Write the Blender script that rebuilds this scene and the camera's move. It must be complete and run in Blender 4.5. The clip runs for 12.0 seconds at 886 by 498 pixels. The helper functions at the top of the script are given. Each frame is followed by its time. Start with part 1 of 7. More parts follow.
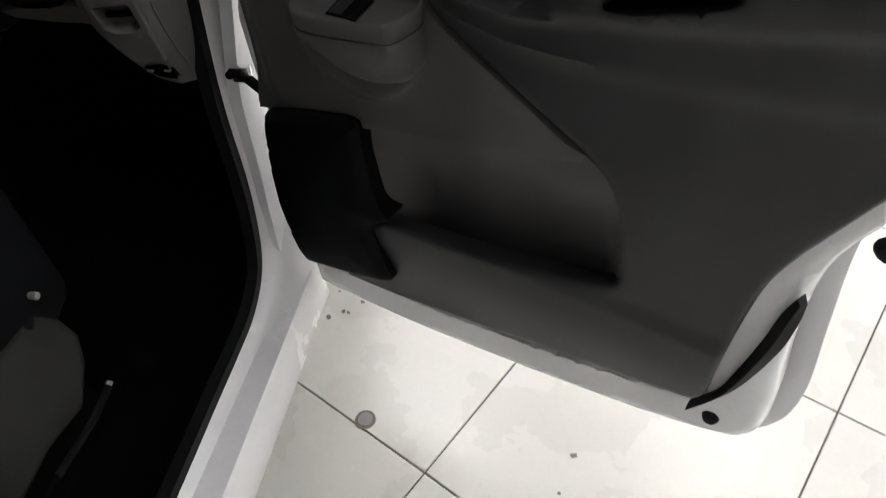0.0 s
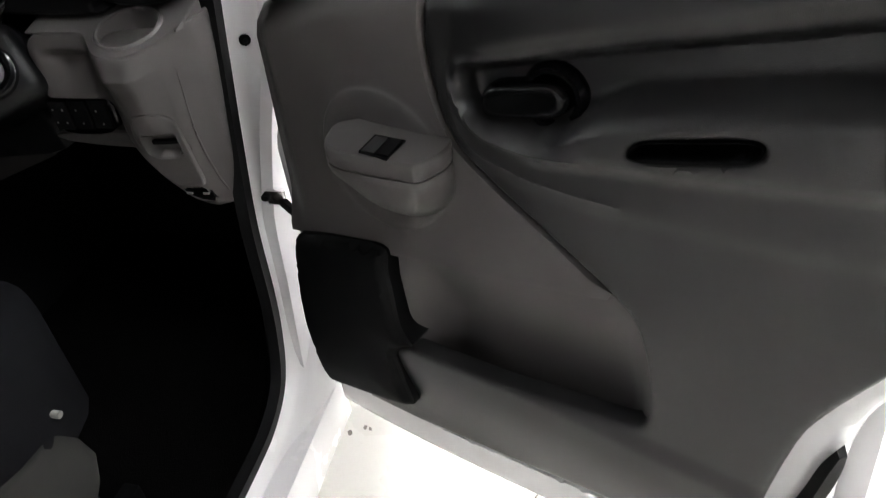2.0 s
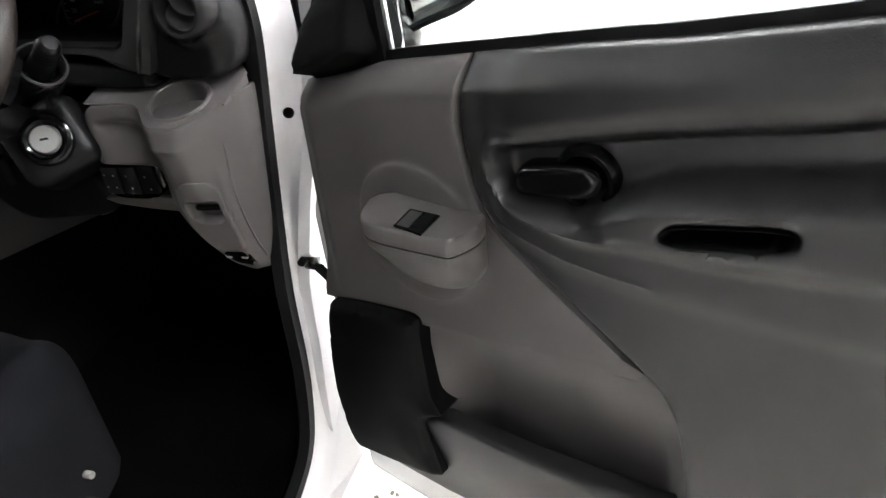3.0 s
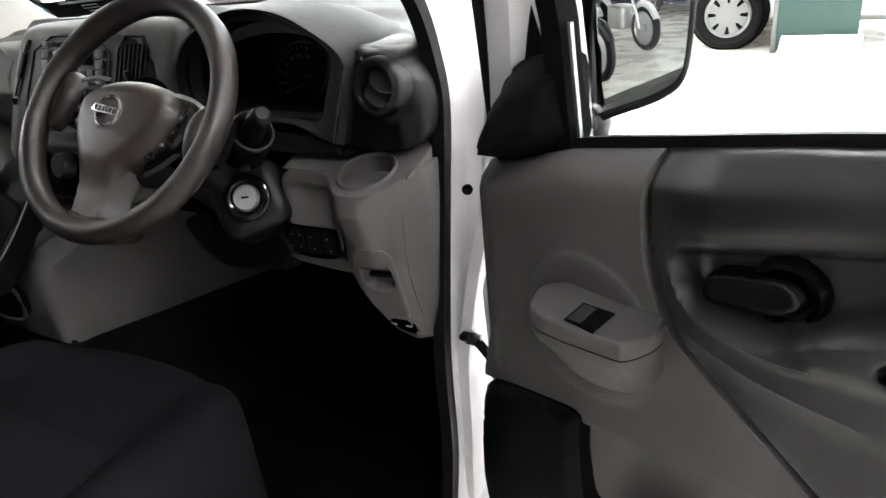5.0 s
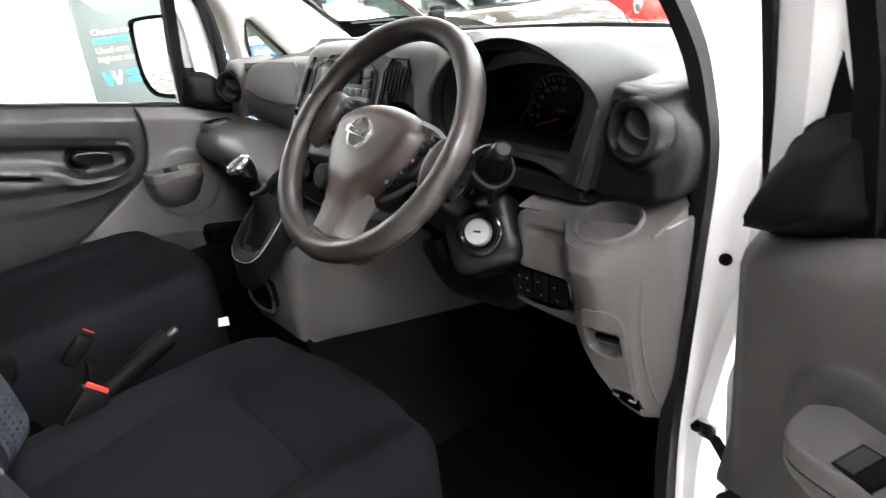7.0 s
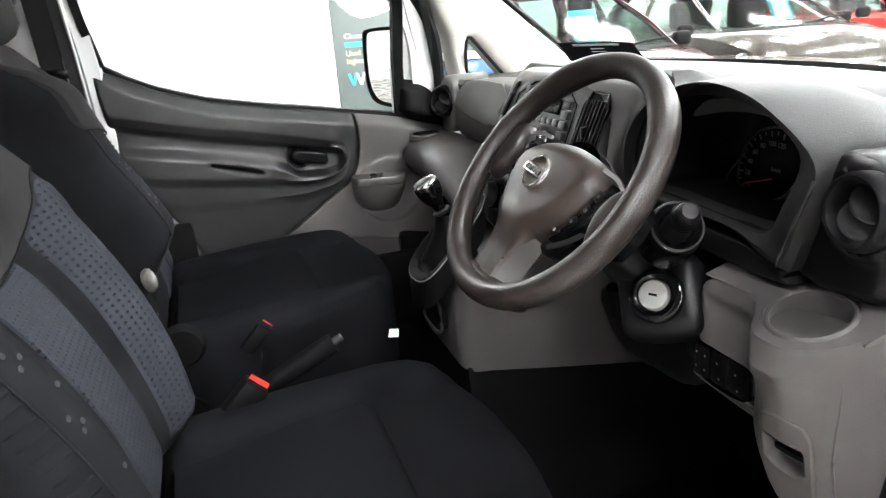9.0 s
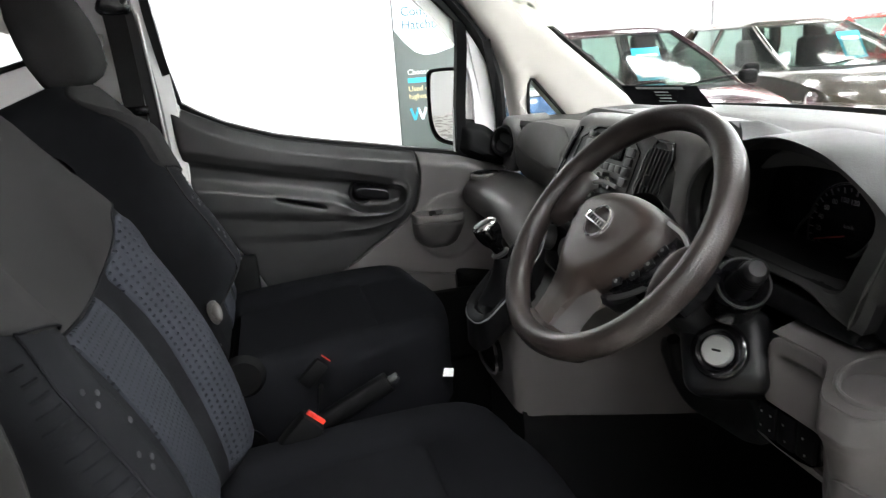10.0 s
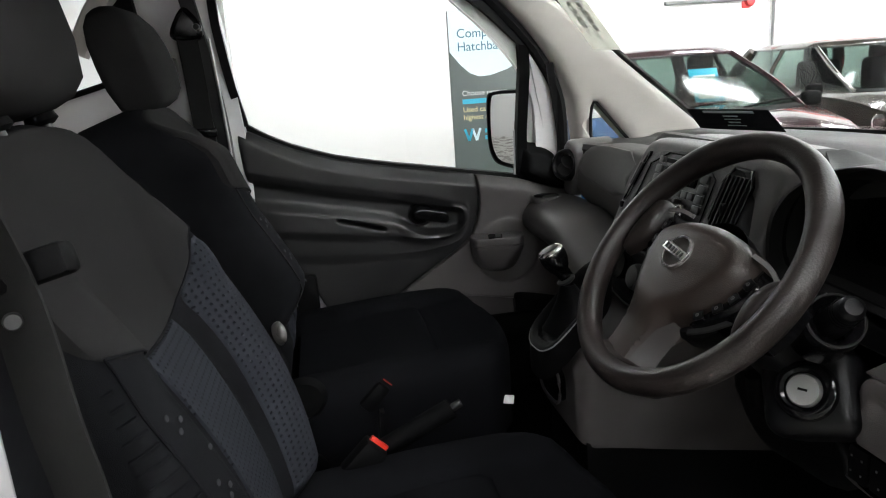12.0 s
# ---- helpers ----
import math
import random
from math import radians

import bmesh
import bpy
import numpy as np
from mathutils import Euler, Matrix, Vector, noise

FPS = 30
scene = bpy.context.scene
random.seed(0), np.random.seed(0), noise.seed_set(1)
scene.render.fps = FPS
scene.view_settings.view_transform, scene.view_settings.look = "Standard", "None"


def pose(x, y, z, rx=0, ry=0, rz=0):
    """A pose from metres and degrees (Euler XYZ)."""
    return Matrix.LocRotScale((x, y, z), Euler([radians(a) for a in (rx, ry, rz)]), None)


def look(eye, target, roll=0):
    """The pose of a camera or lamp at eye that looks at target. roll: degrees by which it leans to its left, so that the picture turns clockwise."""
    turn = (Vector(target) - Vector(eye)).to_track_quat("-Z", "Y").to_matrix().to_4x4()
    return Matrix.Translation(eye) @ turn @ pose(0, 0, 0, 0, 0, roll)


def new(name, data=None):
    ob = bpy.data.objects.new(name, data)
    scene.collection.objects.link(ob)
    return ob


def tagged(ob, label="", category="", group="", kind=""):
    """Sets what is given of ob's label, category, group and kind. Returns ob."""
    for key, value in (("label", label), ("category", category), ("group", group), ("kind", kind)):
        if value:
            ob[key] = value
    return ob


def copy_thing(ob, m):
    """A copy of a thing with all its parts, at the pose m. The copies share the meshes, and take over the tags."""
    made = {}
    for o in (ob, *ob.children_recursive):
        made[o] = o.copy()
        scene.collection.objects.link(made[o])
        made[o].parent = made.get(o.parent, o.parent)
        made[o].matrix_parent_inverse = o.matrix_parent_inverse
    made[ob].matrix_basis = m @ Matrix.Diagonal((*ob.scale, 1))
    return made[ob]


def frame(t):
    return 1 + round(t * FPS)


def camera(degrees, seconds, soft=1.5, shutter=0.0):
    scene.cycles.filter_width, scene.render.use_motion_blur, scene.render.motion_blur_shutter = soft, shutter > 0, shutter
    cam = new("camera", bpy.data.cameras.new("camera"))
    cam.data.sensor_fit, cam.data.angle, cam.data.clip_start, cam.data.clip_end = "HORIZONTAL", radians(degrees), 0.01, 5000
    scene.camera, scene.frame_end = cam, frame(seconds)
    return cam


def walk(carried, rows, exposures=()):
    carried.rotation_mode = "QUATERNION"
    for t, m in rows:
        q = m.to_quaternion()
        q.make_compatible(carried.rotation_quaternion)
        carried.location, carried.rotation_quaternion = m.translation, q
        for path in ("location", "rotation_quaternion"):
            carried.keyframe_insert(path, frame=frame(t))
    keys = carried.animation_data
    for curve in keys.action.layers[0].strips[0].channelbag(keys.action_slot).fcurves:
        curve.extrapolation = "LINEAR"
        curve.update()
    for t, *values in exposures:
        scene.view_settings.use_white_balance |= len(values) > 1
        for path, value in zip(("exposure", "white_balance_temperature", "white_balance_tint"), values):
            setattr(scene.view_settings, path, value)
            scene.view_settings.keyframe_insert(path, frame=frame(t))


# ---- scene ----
cam = camera(64.8, 12.0, soft=1.1, shutter=0.5)
PATH = [
    (0, (1.261, -0.628, 1.301), (0.932, 0.735, -0.125), -5.8),
    (0.5, (1.262, -0.617, 1.306), (0.922, 0.798, -0.066), -4.9),
    (1, (1.264, -0.612, 1.311), (0.896, 0.824, -0.032), -5.4),
    (1.5, (1.262, -0.608, 1.32), (0.868, 0.872, 0.033), -5.3),
    (2, (1.263, -0.606, 1.325), (0.834, 0.935, 0.124), -5.6),
    (2.5, (1.265, -0.604, 1.335), (0.804, 0.983, 0.208), -5.9),
    (4.5, (1.264, -0.587, 1.362), (0.381, 0.963, 0.458), -5.2),
    (5, (1.242, -0.576, 1.358), (0.275, 0.95, 0.5), -6.7),
    (5.5, (1.216, -0.553, 1.349), (0.138, 0.922, 0.536), -7.9),
    (6, (1.204, -0.523, 1.344), (-0.102, 0.736, 0.501), -5.5),
    (6.5, (1.207, -0.502, 1.35), (-0.212, 0.669, 0.565), -6.4),
    (8.5, (1.155, -0.406, 1.377), (-0.594, 0.295, 0.706), -4.3),
    (9, (1.168, -0.385, 1.374), (-0.636, 0.189, 0.727), -4.6),
    (9.5, (1.171, -0.381, 1.383), (-0.663, 0.123, 0.763), -4.0),
    (10, (1.168, -0.391, 1.396), (-0.703, 0.047, 0.844), -4.1),
    (10.5, (1.161, -0.397, 1.397), (-0.734, -0.023, 0.879), -4.3),
    (11, (1.155, -0.408, 1.401), (-0.754, -0.082, 0.901), -4.0),
    (11.5, (1.15, -0.416, 1.404), (-0.763, -0.103, 0.908), -4.2),
    (12, (1.147, -0.419, 1.406), (-0.766, -0.105, 0.915), -4.1),
]
walk(cam, [(t, look(eye, target, roll)) for t, eye, target, roll in PATH],
     [(0, 0.05), (1.0, 0.3), (1.5, 0.6), (2.0, 1.05), (2.5, 1.85), (4.5, 1.4), (5.5, 1.75), (6.5, 2.5), (8.5, 2.2), (9.5, 2.0), (10.5, 1.05), (12, 0.6)])

from mathutils import geometry

# ---- world and light ----
world = bpy.data.worlds.new("showroom_world")
scene.world = world
world.use_nodes = True
world.node_tree.nodes["Background"].inputs[0].default_value = (0.9, 0.95, 1.0, 1)
world.node_tree.nodes["Background"].inputs[1].default_value = 0.001
TUBE_POWER = 68.0


# ---- materials ----
def mat(name, color, rough=0.5, metal=0.0, var=0.12, scale=6.0, bump=0.15, grain=350.0, coat=0.0, spec=0.5, stain=0.0, rand=0.0):
    m = bpy.data.materials.new(name)
    m.use_nodes = True
    t = m.node_tree
    b = t.nodes["Principled BSDF"]
    b.inputs["Metallic"].default_value = metal
    b.inputs["Coat Weight"].default_value = coat
    b.inputs["Coat Roughness"].default_value = 0.04
    b.inputs["Specular IOR Level"].default_value = spec
    co = t.nodes.new("ShaderNodeTexCoord")
    n1 = t.nodes.new("ShaderNodeTexNoise")
    n1.inputs["Scale"].default_value = scale
    n1.inputs["Detail"].default_value = 5
    n2 = t.nodes.new("ShaderNodeTexNoise")
    n2.inputs["Scale"].default_value = grain
    n2.inputs["Detail"].default_value = 3
    t.links.new(co.outputs["Object"], n1.inputs["Vector"])
    t.links.new(co.outputs["Object"], n2.inputs["Vector"])
    ramp = t.nodes.new("ShaderNodeMapRange")
    ramp.inputs["From Min"].default_value = 0.3
    ramp.inputs["From Max"].default_value = 0.7
    ramp.inputs["To Min"].default_value = 1 - var
    ramp.inputs["To Max"].default_value = 1 + var
    t.links.new(n1.outputs["Fac"], ramp.inputs["Value"])
    fine = t.nodes.new("ShaderNodeMapRange")
    fine.inputs["To Min"].default_value = 1 - var * 0.6
    fine.inputs["To Max"].default_value = 1 + var * 0.6
    t.links.new(n2.outputs["Fac"], fine.inputs["Value"])
    mul = t.nodes.new("ShaderNodeMath")
    mul.operation = "MULTIPLY"
    t.links.new(ramp.outputs[0], mul.inputs[0])
    t.links.new(fine.outputs[0], mul.inputs[1])
    last = mul.outputs[0]
    if rand:
        info = t.nodes.new("ShaderNodeObjectInfo")
        rr = t.nodes.new("ShaderNodeMapRange")
        rr.inputs["To Min"].default_value = 1 - rand
        rr.inputs["To Max"].default_value = 1 + rand
        t.links.new(info.outputs["Random"], rr.inputs["Value"])
        m2 = t.nodes.new("ShaderNodeMath")
        m2.operation = "MULTIPLY"
        t.links.new(last, m2.inputs[0])
        t.links.new(rr.outputs[0], m2.inputs[1])
        last = m2.outputs[0]
    sc = t.nodes.new("ShaderNodeVectorMath")
    sc.operation = "SCALE"
    sc.inputs[0].default_value = color
    t.links.new(last, sc.inputs["Scale"])
    out = sc.outputs[0]
    if stain:
        n3 = t.nodes.new("ShaderNodeTexNoise")
        n3.inputs["Scale"].default_value = 2.3
        n3.inputs["Detail"].default_value = 8
        n3.inputs["Roughness"].default_value = 0.7
        t.links.new(co.outputs["Object"], n3.inputs["Vector"])
        r3 = t.nodes.new("ShaderNodeMapRange")
        r3.inputs["From Min"].default_value = 0.45
        r3.inputs["From Max"].default_value = 0.85
        r3.inputs["To Max"].default_value = stain
        t.links.new(n3.outputs["Fac"], r3.inputs["Value"])
        mx = t.nodes.new("ShaderNodeMix")
        mx.data_type = "RGBA"
        t.links.new(r3.outputs[0], mx.inputs["Factor"])
        t.links.new(out, mx.inputs["A"])
        mx.inputs["B"].default_value = (color[0] * 0.55, color[1] * 0.5, color[2] * 0.42, 1)
        out = mx.outputs["Result"]
        n4 = t.nodes.new("ShaderNodeTexNoise")
        n4.inputs["Scale"].default_value = 17.0
        n4.inputs["Detail"].default_value = 4
        t.links.new(co.outputs["Object"], n4.inputs["Vector"])
        r4 = t.nodes.new("ShaderNodeMapRange")
        r4.inputs["From Min"].default_value = 0.69
        r4.inputs["From Max"].default_value = 0.80
        r4.inputs["To Max"].default_value = min(0.75, stain * 2)
        t.links.new(n4.outputs["Fac"], r4.inputs["Value"])
        my = t.nodes.new("ShaderNodeMix")
        my.data_type = "RGBA"
        t.links.new(r4.outputs[0], my.inputs["Factor"])
        t.links.new(out, my.inputs["A"])
        my.inputs["B"].default_value = (color[0] * 0.25, color[1] * 0.22, color[2] * 0.18, 1)
        out = my.outputs["Result"]
    t.links.new(out, b.inputs["Base Color"])
    rr = t.nodes.new("ShaderNodeMapRange")
    rr.inputs["From Min"].default_value = 0.3
    rr.inputs["From Max"].default_value = 0.7
    rr.inputs["To Min"].default_value = max(0.02, rough - 0.06)
    rr.inputs["To Max"].default_value = min(1.0, rough + 0.06)
    t.links.new(n1.outputs["Fac"], rr.inputs["Value"])
    t.links.new(rr.outputs[0], b.inputs["Roughness"])
    if bump:
        bp = t.nodes.new("ShaderNodeBump")
        bp.inputs["Strength"].default_value = bump
        bp.inputs["Distance"].default_value = 0.001
        t.links.new(n2.outputs["Fac"], bp.inputs["Height"])
        t.links.new(bp.outputs[0], b.inputs["Normal"])
    return m


def glass_mat(name, tint, gloss=0.03, rough=0.02):
    """Thin glazing: mostly clear, with a plain gloss on top."""
    m = bpy.data.materials.new(name)
    m.use_nodes = True
    t = m.node_tree
    t.nodes.remove(t.nodes["Principled BSDF"])
    tr = t.nodes.new("ShaderNodeBsdfTransparent")
    tr.inputs[0].default_value = (*tint, 1)
    gl = t.nodes.new("ShaderNodeBsdfGlossy")
    gl.inputs["Roughness"].default_value = rough
    lw = t.nodes.new("ShaderNodeLayerWeight")
    pw = t.nodes.new("ShaderNodeMath")
    pw.operation = "POWER"
    pw.inputs[1].default_value = 4.0
    t.links.new(lw.outputs["Facing"], pw.inputs[0])
    fr = t.nodes.new("ShaderNodeMapRange")
    fr.inputs["To Min"].default_value = gloss
    fr.inputs["To Max"].default_value = 0.55
    t.links.new(pw.outputs[0], fr.inputs["Value"])
    mx = t.nodes.new("ShaderNodeMixShader")
    t.links.new(fr.outputs[0], mx.inputs[0])
    t.links.new(tr.outputs[0], mx.inputs[1])
    t.links.new(gl.outputs[0], mx.inputs[2])
    t.links.new(mx.outputs[0], t.nodes["Material Output"].inputs["Surface"])
    return m


def paper_mat(name, color):
    """Thin paper that lets some light through."""
    m = bpy.data.materials.new(name)
    m.use_nodes = True
    t = m.node_tree
    t.nodes.remove(t.nodes["Principled BSDF"])
    a, b = t.nodes.new("ShaderNodeBsdfDiffuse"), t.nodes.new("ShaderNodeBsdfTranslucent")
    a.inputs[0].default_value = b.inputs[0].default_value = (*color, 1)
    mx = t.nodes.new("ShaderNodeMixShader")
    mx.inputs[0].default_value = 0.6
    t.links.new(a.outputs[0], mx.inputs[1])
    t.links.new(b.outputs[0], mx.inputs[2])
    t.links.new(mx.outputs[0], t.nodes["Material Output"].inputs["Surface"])
    return m


def glow_mat(name, color, strength):
    m = bpy.data.materials.new(name)
    m.use_nodes = True
    b = m.node_tree.nodes["Principled BSDF"]
    b.inputs["Base Color"].default_value = (0.8, 0.8, 0.8, 1)
    b.inputs["Emission Color"].default_value = (*color, 1)
    b.inputs["Emission Strength"].default_value = strength
    return m


def dotted_mat(name, color, dot, pitch, rough=0.9):
    """Woven fabric with a regular grid of small dimples."""
    m = mat(name, color, rough, var=0.18, grain=900, bump=0.4, spec=0.05)
    t = m.node_tree
    b = t.nodes["Principled BSDF"]
    co = t.nodes.new("ShaderNodeTexCoord")
    v = t.nodes.new("ShaderNodeTexVoronoi")
    v.voronoi_dimensions = "2D"
    v.inputs["Randomness"].default_value = 0.0
    v.inputs["Scale"].default_value = 1 / pitch
    t.links.new(co.outputs["UV"], v.inputs["Vector"])
    r = t.nodes.new("ShaderNodeMapRange")
    r.inputs["From Min"].default_value = 0.10
    r.inputs["From Max"].default_value = 0.23
    t.links.new(v.outputs["Distance"], r.inputs["Value"])
    mx = t.nodes.new("ShaderNodeMix")
    mx.data_type = "RGBA"
    old = b.inputs["Base Color"].links[0].from_socket
    t.links.new(r.outputs[0], mx.inputs["Factor"])
    mx.inputs["A"].default_value = (*dot, 1)
    t.links.new(old, mx.inputs["B"])
    t.links.new(mx.outputs["Result"], b.inputs["Base Color"])
    bp = t.nodes.new("ShaderNodeBump")
    bp.inputs["Strength"].default_value = 0.9
    bp.inputs["Distance"].default_value = 0.002
    t.links.new(r.outputs[0], bp.inputs["Height"])
    t.links.new(b.inputs["Normal"].links[0].from_socket, bp.inputs["Normal"])
    t.links.new(bp.outputs[0], b.inputs["Normal"])
    return m


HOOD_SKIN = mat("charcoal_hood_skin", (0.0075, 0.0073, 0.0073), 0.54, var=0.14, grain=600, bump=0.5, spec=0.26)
WORN_EDGE = mat("scuffed_pale_edge", (0.035, 0.034, 0.033), 0.5, var=0.45, scale=90, grain=900, bump=0.5)
SIDE_PLATE = mat("dull_grey_plate", (0.007, 0.007, 0.0065), 0.55, var=0.15, bump=0.1, spec=0.2)
DARK_STEEL = mat("dark_runner_steel", (0.016, 0.016, 0.016), 0.5, metal=0.0, var=0.2, bump=0.1)
CAR_GLASS = glass_mat("dark_car_glass", (0.40, 0.50, 0.46), 0.025, 0.10)
WHITE_PAINT = mat("white_car_paint", (0.80, 0.79, 0.80), 0.22, var=0.03, bump=0.0, coat=0.6, stain=0.12)
GREY_PLASTIC = mat("grey_grained_plastic", (0.074, 0.069, 0.068), 0.44, var=0.10, grain=700, bump=0.5, spec=0.22)
DARK_PLASTIC = mat("charcoal_grained_plastic", (0.0125, 0.0122, 0.0126), 0.36, var=0.14, grain=900, bump=0.30, spec=0.42)
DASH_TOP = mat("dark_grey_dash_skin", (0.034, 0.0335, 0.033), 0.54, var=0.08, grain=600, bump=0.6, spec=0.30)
DASH_BLACK = mat("black_dash_skin", (0.0045, 0.0045, 0.005), 0.38, var=0.12, grain=700, bump=0.3, spec=0.16)
GLOSS_BLACK = mat("gloss_black_plastic", (0.003, 0.003, 0.0033), 0.18, var=0.05, bump=0.05, spec=0.3)
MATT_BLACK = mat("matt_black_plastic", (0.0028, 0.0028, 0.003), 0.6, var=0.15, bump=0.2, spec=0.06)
RUBBER = mat("black_rubber_seal", (0.005, 0.005, 0.0053), 0.5, var=0.1, bump=0.2, spec=0.12)
WHEEL_SKIN = mat("worn_wheel_rim_plastic", (0.0170, 0.0132, 0.0122), 0.38, var=0.34, scale=38, grain=420, bump=0.45, spec=0.34)
# brown tint of the cover also carries a red reflection, put into the colour
PAD_SKIN = mat("airbag_cover_plastic", (0.0240, 0.0175, 0.0150), 0.36, var=0.22, scale=10, grain=700, bump=0.45, spec=0.3)
SPOKE_GREY = mat("grey_spoke_skin", (0.034, 0.031, 0.030), 0.4, var=0.06, grain=700, bump=0.2, spec=0.3)
CHROME = mat("chrome", (0.85, 0.85, 0.85), 0.2, metal=1.0, var=0.03, bump=0.0)
ALLOY = mat("dull_alloy", (0.55, 0.55, 0.55), 0.35, metal=0.9, var=0.1, bump=0.1)
LOCK_SILVER = mat("satin_silver_paint", (0.21, 0.21, 0.207), 0.38, var=0.04, bump=0.05)
SILVER = mat("silver_plastic_trim", (0.17, 0.17, 0.168), 0.38, metal=0.0, var=0.06, bump=0.05)
BEIGE_TRIM = mat("warm_grey_pillar_trim", (0.40, 0.38, 0.35), 0.55, var=0.05, grain=900, bump=0.2)
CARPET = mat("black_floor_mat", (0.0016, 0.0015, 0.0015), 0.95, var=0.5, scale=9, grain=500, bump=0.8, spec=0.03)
SEAT_BLACK = mat("black_seat_cloth", (0.0072, 0.0074, 0.0084), 0.92, var=0.25, scale=12, grain=1300, bump=0.6, spec=0.03)
SEAT_GREY = mat("charcoal_seat_cloth", (0.0165, 0.0160, 0.0162), 0.92, var=0.16, scale=9, grain=1300, bump=0.5, spec=0.04)
SEAT_DOTS = dotted_mat("blue_grey_dimpled_cloth", (0.0200, 0.0215, 0.0265), (0.0085, 0.0092, 0.0115), 0.0096)
SEAT_BLUE = mat("blue_black_seat_cloth", (0.0048, 0.0049, 0.0058), 0.92, var=0.25, scale=12, grain=1300, bump=0.6, spec=0.03)
SEAT_PALE = mat("faded_dot_print", (0.0115, 0.0125, 0.0150), 0.9, var=0.2, bump=0.3)
BELT = mat("dark_grey_belt_webbing", (0.0115, 0.0113, 0.0112), 0.8, var=0.15, grain=1500, bump=0.5, spec=0.1)
RED_PLASTIC = mat("red_buckle_button", (0.62, 0.035, 0.02), 0.4, var=0.05, bump=0.05)
DIAL_PRINT = mat("faint_dial_print", (0.11, 0.11, 0.11), 0.5, var=0.05, bump=0.0)
BLADE = mat("grey_vent_blade", (0.014, 0.014, 0.0145), 0.4, var=0.08, grain=700, bump=0.2)
SATIN_GREY = mat("satin_grey_cap", (0.11, 0.105, 0.10), 0.28, var=0.15, bump=0.05)
TAG_WHITE = mat("white_label_cloth", (0.78, 0.78, 0.76), 0.8, var=0.08, bump=0.2)
STUD = mat("dull_stud_steel", (0.20, 0.19, 0.18), 0.5, var=0.2, bump=0.1)
WHITE_PRINT = mat("white_print", (0.75, 0.75, 0.75), 0.5, var=0.02, bump=0.0)
RED_PRINT = mat("red_needle_paint", (0.30, 0.02, 0.02), 0.5, var=0.02, bump=0.0)
MIRROR = mat("mirror_glass", (0.9, 0.9, 0.9), 0.02, metal=1.0, var=0.0, bump=0.0)
MIRROR.node_tree.links.remove(MIRROR.node_tree.nodes["Principled BSDF"].inputs["Roughness"].links[0])
MIRROR.node_tree.nodes["Principled BSDF"].inputs["Roughness"].default_value = 0.004
RADIO_KEY = mat("grey_radio_key", (0.065, 0.065, 0.065), 0.4, var=0.06, grain=700, bump=0.1)
FASCIA_GREY = mat("grey_fascia_skin", (0.125, 0.121, 0.118), 0.38, var=0.08, grain=700, bump=0.35, spec=0.4)
SCREEN = mat("radio_fascia", (0.03, 0.03, 0.03), 0.3, metal=0.0, var=0.08, bump=0.05)
CLEAR = glass_mat("clear_glazing", (0.93, 0.96, 0.94))
TINTED = glass_mat("tinted_glazing", (0.55, 0.62, 0.58))
TILE = mat("cream_floor_tile", (0.68, 0.66, 0.61), 0.28, var=0.05, scale=3.0, grain=120, bump=0.03, stain=0.09, rand=0.03)
GROUT = mat("dark_tile_joint", (0.16, 0.145, 0.12), 0.9, var=0.2, bump=0.3)
WALL_PAINT = mat("white_wall_paint", (0.82, 0.82, 0.82), 0.7, var=0.02, scale=1.2, bump=0.05)
CEIL_PAINT = mat("dark_ceiling_paint", (0.06, 0.06, 0.062), 0.8, var=0.03, scale=1.0, bump=0.05)
RED_PAINT = mat("red_band_paint", (0.6, 0.04, 0.04), 0.4, var=0.04, bump=0.02)
TUBE = glow_mat("lit_tube", (0.985, 0.99, 1.0), TUBE_POWER)


# ---- mesh helpers ----
def thing(name, base, label, category, group="", kind=""):
    ob = new(name)
    ob.empty_display_size = 0.1
    ob.location = base
    return tagged(ob, label, category, group, kind)


def finish(bm, name, material, smooth=True):
    bmesh.ops.recalc_face_normals(bm, faces=bm.faces)
    me = bpy.data.meshes.new(name)
    bm.to_mesh(me)
    bm.free()
    me.materials.append(material)
    if smooth:
        me.polygons.foreach_set("use_smooth", [True] * len(me.polygons))
        me.set_sharp_from_angle(angle=radians(38))
    return me


def part(name, bm, material, parent, label="", smooth=True):
    """One mesh object, built in world places, under a thing or a part."""
    ob = new(name, finish(bm, name, material, smooth))
    if parent:
        ob.parent = parent
        root = Matrix.Identity(4)
        p, chain = parent, []
        while p:
            chain.append(p)
            p = p.parent
        for q in reversed(chain):
            root = root @ q.matrix_parent_inverse @ q.matrix_basis
        ob.matrix_parent_inverse = root.inverted()
    return tagged(ob, label)


def solo(name, bm, material, label, category, group="", kind="", smooth=True):
    return tagged(part(name, bm, material, None, "", smooth), label, category, group, kind)


def rbox(c, s, r=0.004, M=None, seg=2):
    bm = bmesh.new()
    bmesh.ops.create_cube(bm, size=1)
    bmesh.ops.scale(bm, vec=s, verts=bm.verts)
    r = min(r, min(s) * 0.49)
    if r > 0:
        bmesh.ops.bevel(bm, geom=list(bm.edges), offset=r, segments=seg, affect="EDGES", profile=0.5)
    bmesh.ops.translate(bm, vec=c, verts=bm.verts)
    if M:
        bm.transform(M)
    return bm


def merge(*bms):
    out = bms[0]
    for b in bms[1:]:
        me = bpy.data.meshes.new("tmp")
        b.to_mesh(me)
        b.free()
        out.from_mesh(me)
        bpy.data.meshes.remove(me)
    return out


